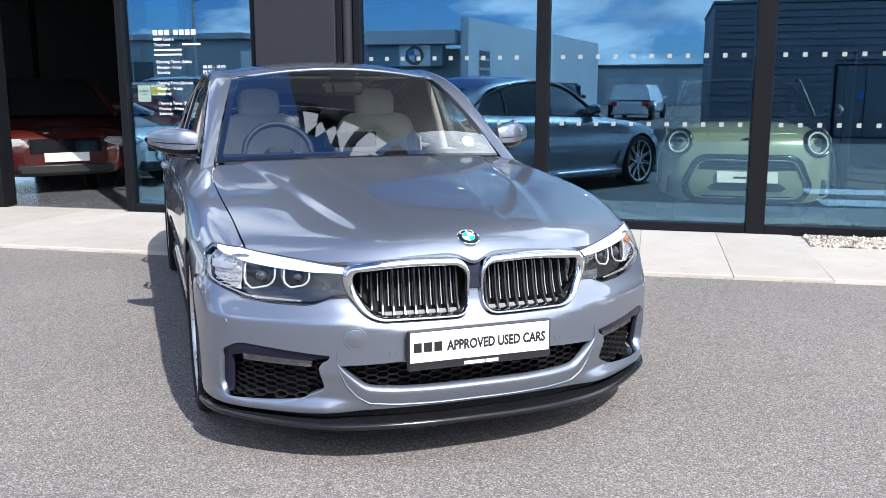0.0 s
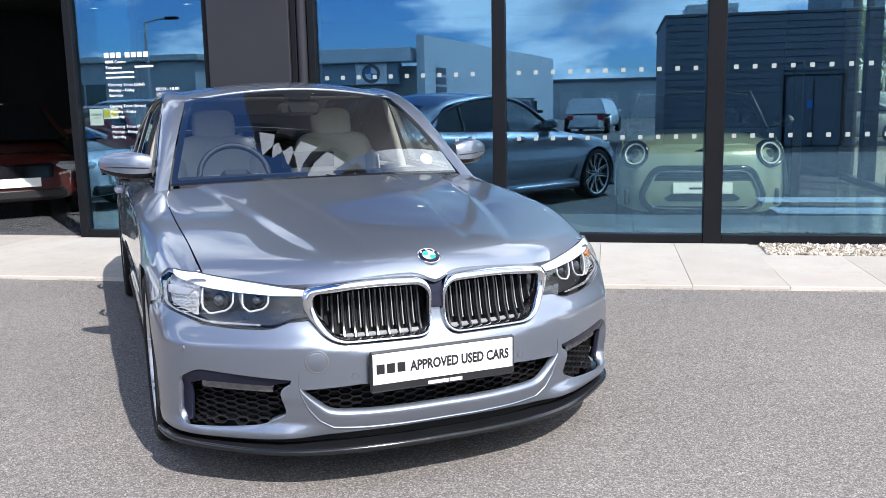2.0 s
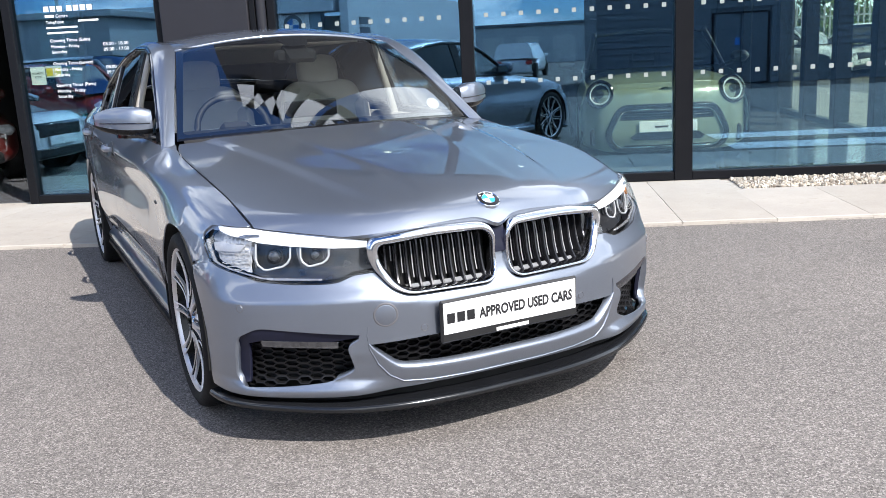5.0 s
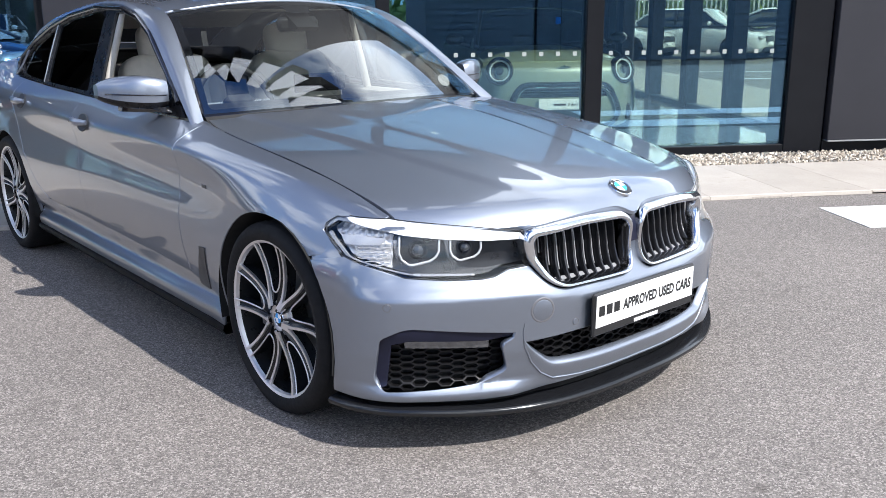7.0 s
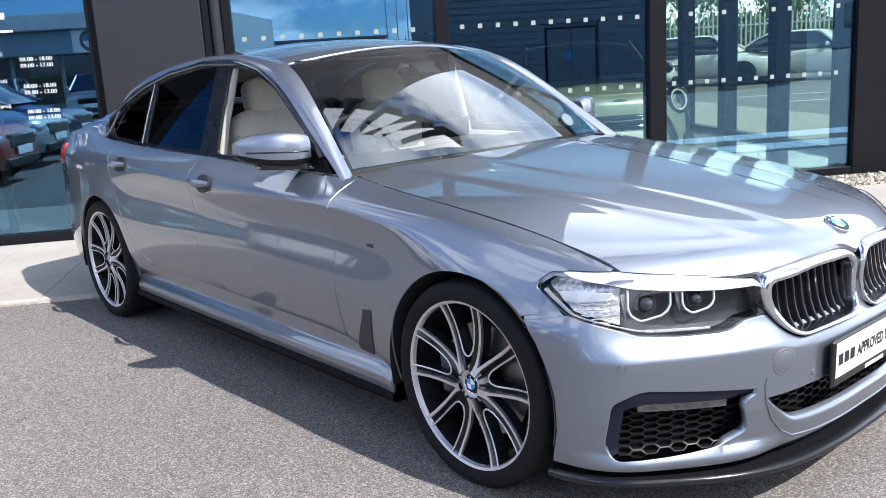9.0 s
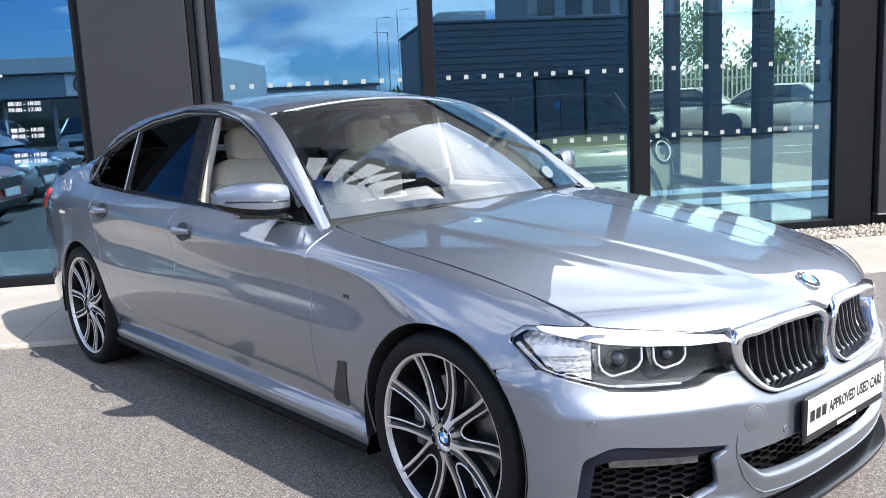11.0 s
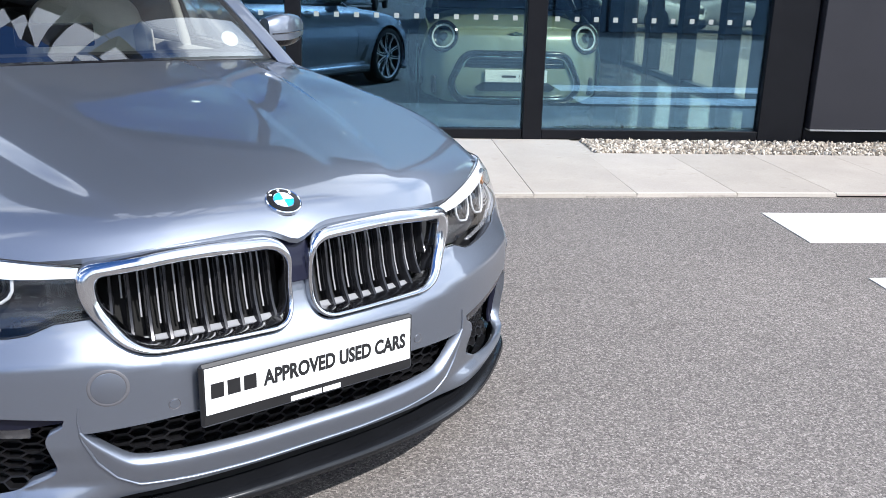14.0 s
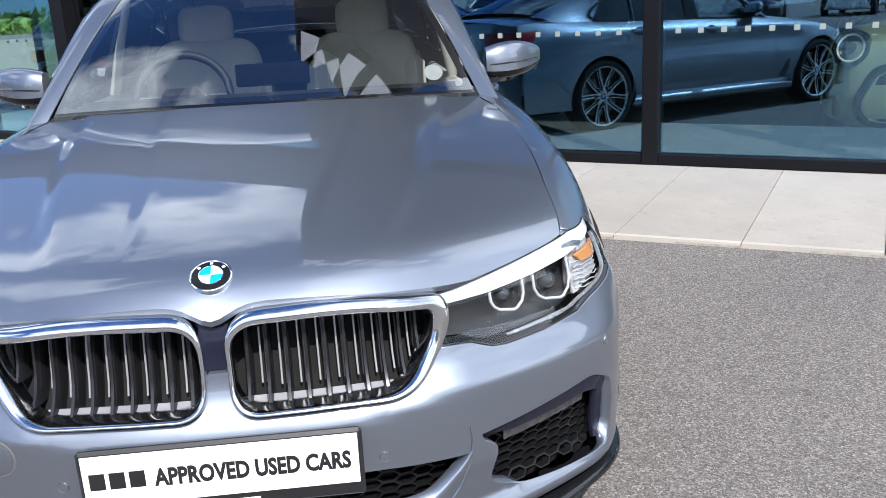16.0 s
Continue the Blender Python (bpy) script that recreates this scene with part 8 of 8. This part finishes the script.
# ---- the small hatchback in the showroom ----
def mini():
    """Sage three-door hatchback, round lamps, six-sided grille; nose at y = 0, facing -y."""
    c = thing("compact_hatchback", pose(0.02, 0.86, 0.0205), "sage green three-door hatchback with round headlamps and black-rimmed grille", "car")
    plan = curve_fn((0.0, 0.0), (0.30, 0.012), (0.55, 0.06), (0.70, 0.15), (0.79, 0.28), (0.84, 0.45), (0.863, 0.70))
    lean = curve_fn((0.15, 0.07), (0.25, 0.02), (0.36, 0.0), (0.50, 0.005), (0.62, 0.02), (0.72, 0.045), (0.80, 0.09), (0.86, 0.17))

    def nose(s, z):
        a = np.abs(s)
        return s, plan(a) + lean(z), z + 0 * s

    def nose_out(o):
        return lambda s, z: (s, plan(np.abs(s)) + lean(z) - o, z + 0 * s)
    sheet("front_panel", nose, mirror_loop([(0.0, 0.16), (0.6, 0.17), (0.82, 0.22), (0.852, 0.34), (0.858, 0.55), (0.845, 0.70), (0.79, 0.80), (0.6, 0.835), (0.3, 0.845), (0.0, 0.848)]), CAR_SAGE, c, [rounded([(-0.53, 0.34), (-0.44, 0.20), (0.44, 0.20), (0.53, 0.34), (0.43, 0.60), (-0.43, 0.60)], 0.06)], step=0.05, lip=0.02)

    bm_z = curve_fn((0.10, 0.835), (0.35, 0.905), (0.7, 0.955), (1.05, 0.985))

    def bonnet_s(x, y):
        a = np.abs(x)
        return x, y, bm_z(y) - 0.11 * (a / 0.8) ** 3.2 - 0.03 * smooth(0.6, 0.82, a)
    sheet("bonnet", bonnet_s, [(-0.78, 0.36), (-0.55, 0.20), (-0.25, 0.145), (0, 0.135), (0.25, 0.145), (0.55, 0.20), (0.78, 0.36), (0.83, 0.75), (0.80, 1.05), (-0.80, 1.05), (-0.83, 0.75)], CAR_SAGE, c, step=0.06, lip=0.015)

    def flank_s(y, z):
        x = 0.862 - 0.05 * smooth(0.75, 0.95, z) * 1.4 - 0.02 * smooth(0.3, 0.18, z) - 0.08 * smooth(0.8, 0.3, y) * smooth(0.5, 0.9, z) - 0.10 * smooth(3.3, 3.8, y)
        return x, y, z + 0 * y
    for sg in (1, -1):
        arch = [(0.72 + 0.345 * math.cos(radians(a)), 0.31 + 0.345 * math.sin(radians(a))) for a in range(180, -1, -15)]
        arch2 = [(3.2 + 0.345 * math.cos(radians(a)), 0.31 + 0.345 * math.sin(radians(a))) for a in range(180, -1, -15)]
        me = sheet_mesh("side_panel", flank_s, [(0.34, 0.31)] + [p for p in arch if p[0] > 0.36] + [(1.1, 0.2), (2.8, 0.2)] + arch2 + [(3.75, 0.3), (3.78, 0.9), (2.0, 0.955), (1.05, 0.94), (0.7, 0.90), (0.36, 0.80)], step=0.07, lip=0.015, side=sg)
        me.materials.append(CAR_SAGE)
        part("side_panel", me, None, c)
        for y in (0.72, 3.2):
            plain_wheel(c, sg * 0.75, y, 0.305, sg)
        # round lamp
        m = Matrix.Translation((sg * 0.655, float(plan(0.655)) + 0.055, 0.752)) @ pose(0, 0, 0, 76, 0, sg * 24)
        ring = part("headlamp_ring", Geo().lathe([(0.145, -0.05), (0.145, 0.012), (0.132, 0.022), (0.118, 0.018), (0.112, 0.0)], 40, None), GLOSS_BLACK, c, "round headlamp in a black rim", smooth=40, m=m)
        part("light_ring", Geo().lathe([(0.112, 0.004), (0.104, 0.012), (0.094, 0.006)], 40), LAMP_WHITE, ring, smooth=60)
        part("lamp_bowl", Geo().lathe([(0.094, 0.006), (0.07, -0.02), (0.001, -0.03)], 32), RIM_DARK, ring, smooth=60)
        part("lamp_eye", Geo().lathe([(0.045, -0.02), (0.042, 0.004), (0.001, 0.014)], 24), PROJECTOR, ring, smooth=60)
        part("lamp_cover", Geo().lathe([(0.118, 0.016), (0.09, 0.034), (0.05, 0.044), (0.001, 0.047)], 32), LENS, ring, smooth=60)
        mirr = part("door_mirror", Geo().box((0.86, 1.20, 0.985), (1.06, 1.32, 1.11), 0.045, Matrix.Diagonal((sg, 1, 1, 1))), CAR_BLACK, c, smooth=40)
        part("mirror_arm", Geo().tube([(sg * 0.80, 1.22, 0.97), (sg * 0.90, 1.24, 1.0)], 0.02, 8), BLACK, mirr)
        part("front_vent", Geo().box((0.70, 0.16, 0.23), (0.76, 0.22, 0.40), 0.02, Matrix.Diagonal((sg, 1, 1, 1))), BLACK, c, smooth=40)
    # grille
    gl = rounded([(-0.60, 0.33), (-0.52, 0.19), (0.52, 0.19), (0.60, 0.33), (0.47, 0.615), (-0.47, 0.615)], 0.10)
    sheet("grille_back", nose_out(-0.06), gl, LINER, c, step=0.08, lip=0)
    P = [tuple(float(np.ravel(q)[0]) for q in nose_out(0.012)(np.array([a]), np.array([b]))) for a, b in dense(gl, 0.03)]
    part("grille_rim", Geo().tube(P, 0.031, 10, closed=True), GLOSS_BLACK, c, "gloss black grille rim", smooth=60)
    P2 = [tuple(float(np.ravel(q)[0]) for q in nose_out(0.030)(np.array([a * 0.945]), np.array([0.40 + (b - 0.40) * 0.88])) ) for a, b in dense(gl, 0.03)]
    part("grille_line", Geo().tube(P2, 0.007, 6, closed=True), CHROME, c, smooth=60)
    sheet("grille_bar", nose_out(0.008), rounded([(-0.545, 0.36), (-0.50, 0.235), (0.50, 0.235), (0.545, 0.36), (0.50, 0.485), (-0.50, 0.485)], 0.05), CAR_SAGE, c, step=0.06, lip=0.03)
    for z in (0.525, 0.55, 0.575):
        P = [tuple(float(np.ravel(q)[0]) for q in nose_out(-0.02)(np.array([s]), np.array([z]))) for s in np.linspace(-0.43, 0.43, 12)]
        part("grille_slat", Geo().tube(P, 0.006, 6), GLOSS_BLACK, c)
    sheet("lower_mouth", nose_out(0.014), rounded([(-0.37, 0.315), (-0.33, 0.285), (0.33, 0.285), (0.37, 0.315), (0.30, 0.36), (-0.30, 0.36)], 0.01), BLACK, c, step=0.06, lip=0.01)
    pl = part("plate", Geo().box((-0.285, -0.030, 0.365), (0.285, -0.012, 0.475), 0.004), PLATE_WHITE, c, "white show plate with small black words")
    part("plate_lettering", text_mesh("3 door", 0.045, 0.0004, width=0.115), BLACK, pl, m=pose(0.02, -0.0315, 0.405))
    part("plate_bar", Geo().box((-0.13, -0.0312, 0.408), (0.0, -0.0303, 0.428)), BLACK, pl)
    part("badge", Geo().box((-0.02, 0.10, 0.775), (0.02, 0.125, 0.805), 0.008), CHROME, c).matrix_basis = pose(0, -0.035, 0.0)
    part("badge_wing", Geo().prism([(-0.075, 0.0), (-0.02, -0.008), (0.02, -0.008), (0.075, 0.0), (0.02, 0.010), (-0.02, 0.010)], 0.0, 0.008, 1, pose(0, 0.062, 0.79)), CHROME, c)
    # screen, roof, pillars
    def screen(u, v):
        a = np.abs(u)
        return u * (0.72 - 0.14 * v), 1.00 + 0.10 * a * a + v * 0.50, 0.975 + 0.40 * v + 0.02 * np.sin(np.clip(v, 0, 1) * math.pi) - 0.05 * a * a * v
    s = sheet("windscreen", screen, [(-1, 0), (1, 0), (1, 1), (-1, 1)], DARK_WINDOW, c, step=0.1, lip=0)
    def roof(u, y):
        return u * 0.60, y, 1.345 + 0.05 * (1 - u * u) + 0.03 * np.sin(np.clip((y - 1.5) / 2.0, 0, 1) * math.pi) - 0.02 * (y - 1.5)
    sheet("roof", roof, [(-1, 1.48), (1, 1.48), (1, 3.55), (-1, 3.55)], CAR_BLACK, c, step=0.1, lip=0.02)
    def glass_s(y, z):
        return 0.80 - 0.42 * (z - 0.95), y, z + 0 * y
    for sg in (1, -1):
        me = sheet_mesh("side_glass", glass_s, [(1.15, 0.95), (3.6, 0.97), (3.45, 1.36), (1.6, 1.36)], step=0.1, lip=0, side=sg)
        me.materials.append(DARK_WINDOW)
        part("side_glass", me, None, c)
        part("pillar", Geo().tube([(sg * 0.745, 1.08, 0.96), (sg * 0.68, 1.32, 1.17), (sg * 0.615, 1.52, 1.36)], 0.03, 8), CAR_BLACK, c, smooth=60)
        part("seat", Geo().box((sg * 0.35 - 0.22, 1.95, 0.5), (sg * 0.35 + 0.22, 2.12, 1.18), 0.06), DASH, c, smooth=40)
    part("wiper", Geo().tube([(0.1, 0.99, 0.985), (0.55, 1.03, 1.02)], 0.01, 6), BLACK, c)
    part("dashboard", Geo().box((-0.68, 1.05, 0.6), (0.68, 1.45, 0.96), 0.05), DASH, c)
    part("floor_pan", Geo().box((-0.78, 0.3, 0.17), (0.78, 3.6, 0.4), 0.04), LINER, c)
    part("tail_panel", Geo().box((-0.76, 3.6, 0.3), (0.76, 3.75, 1.0), 0.06), CAR_SAGE, c, smooth=40)


mini()
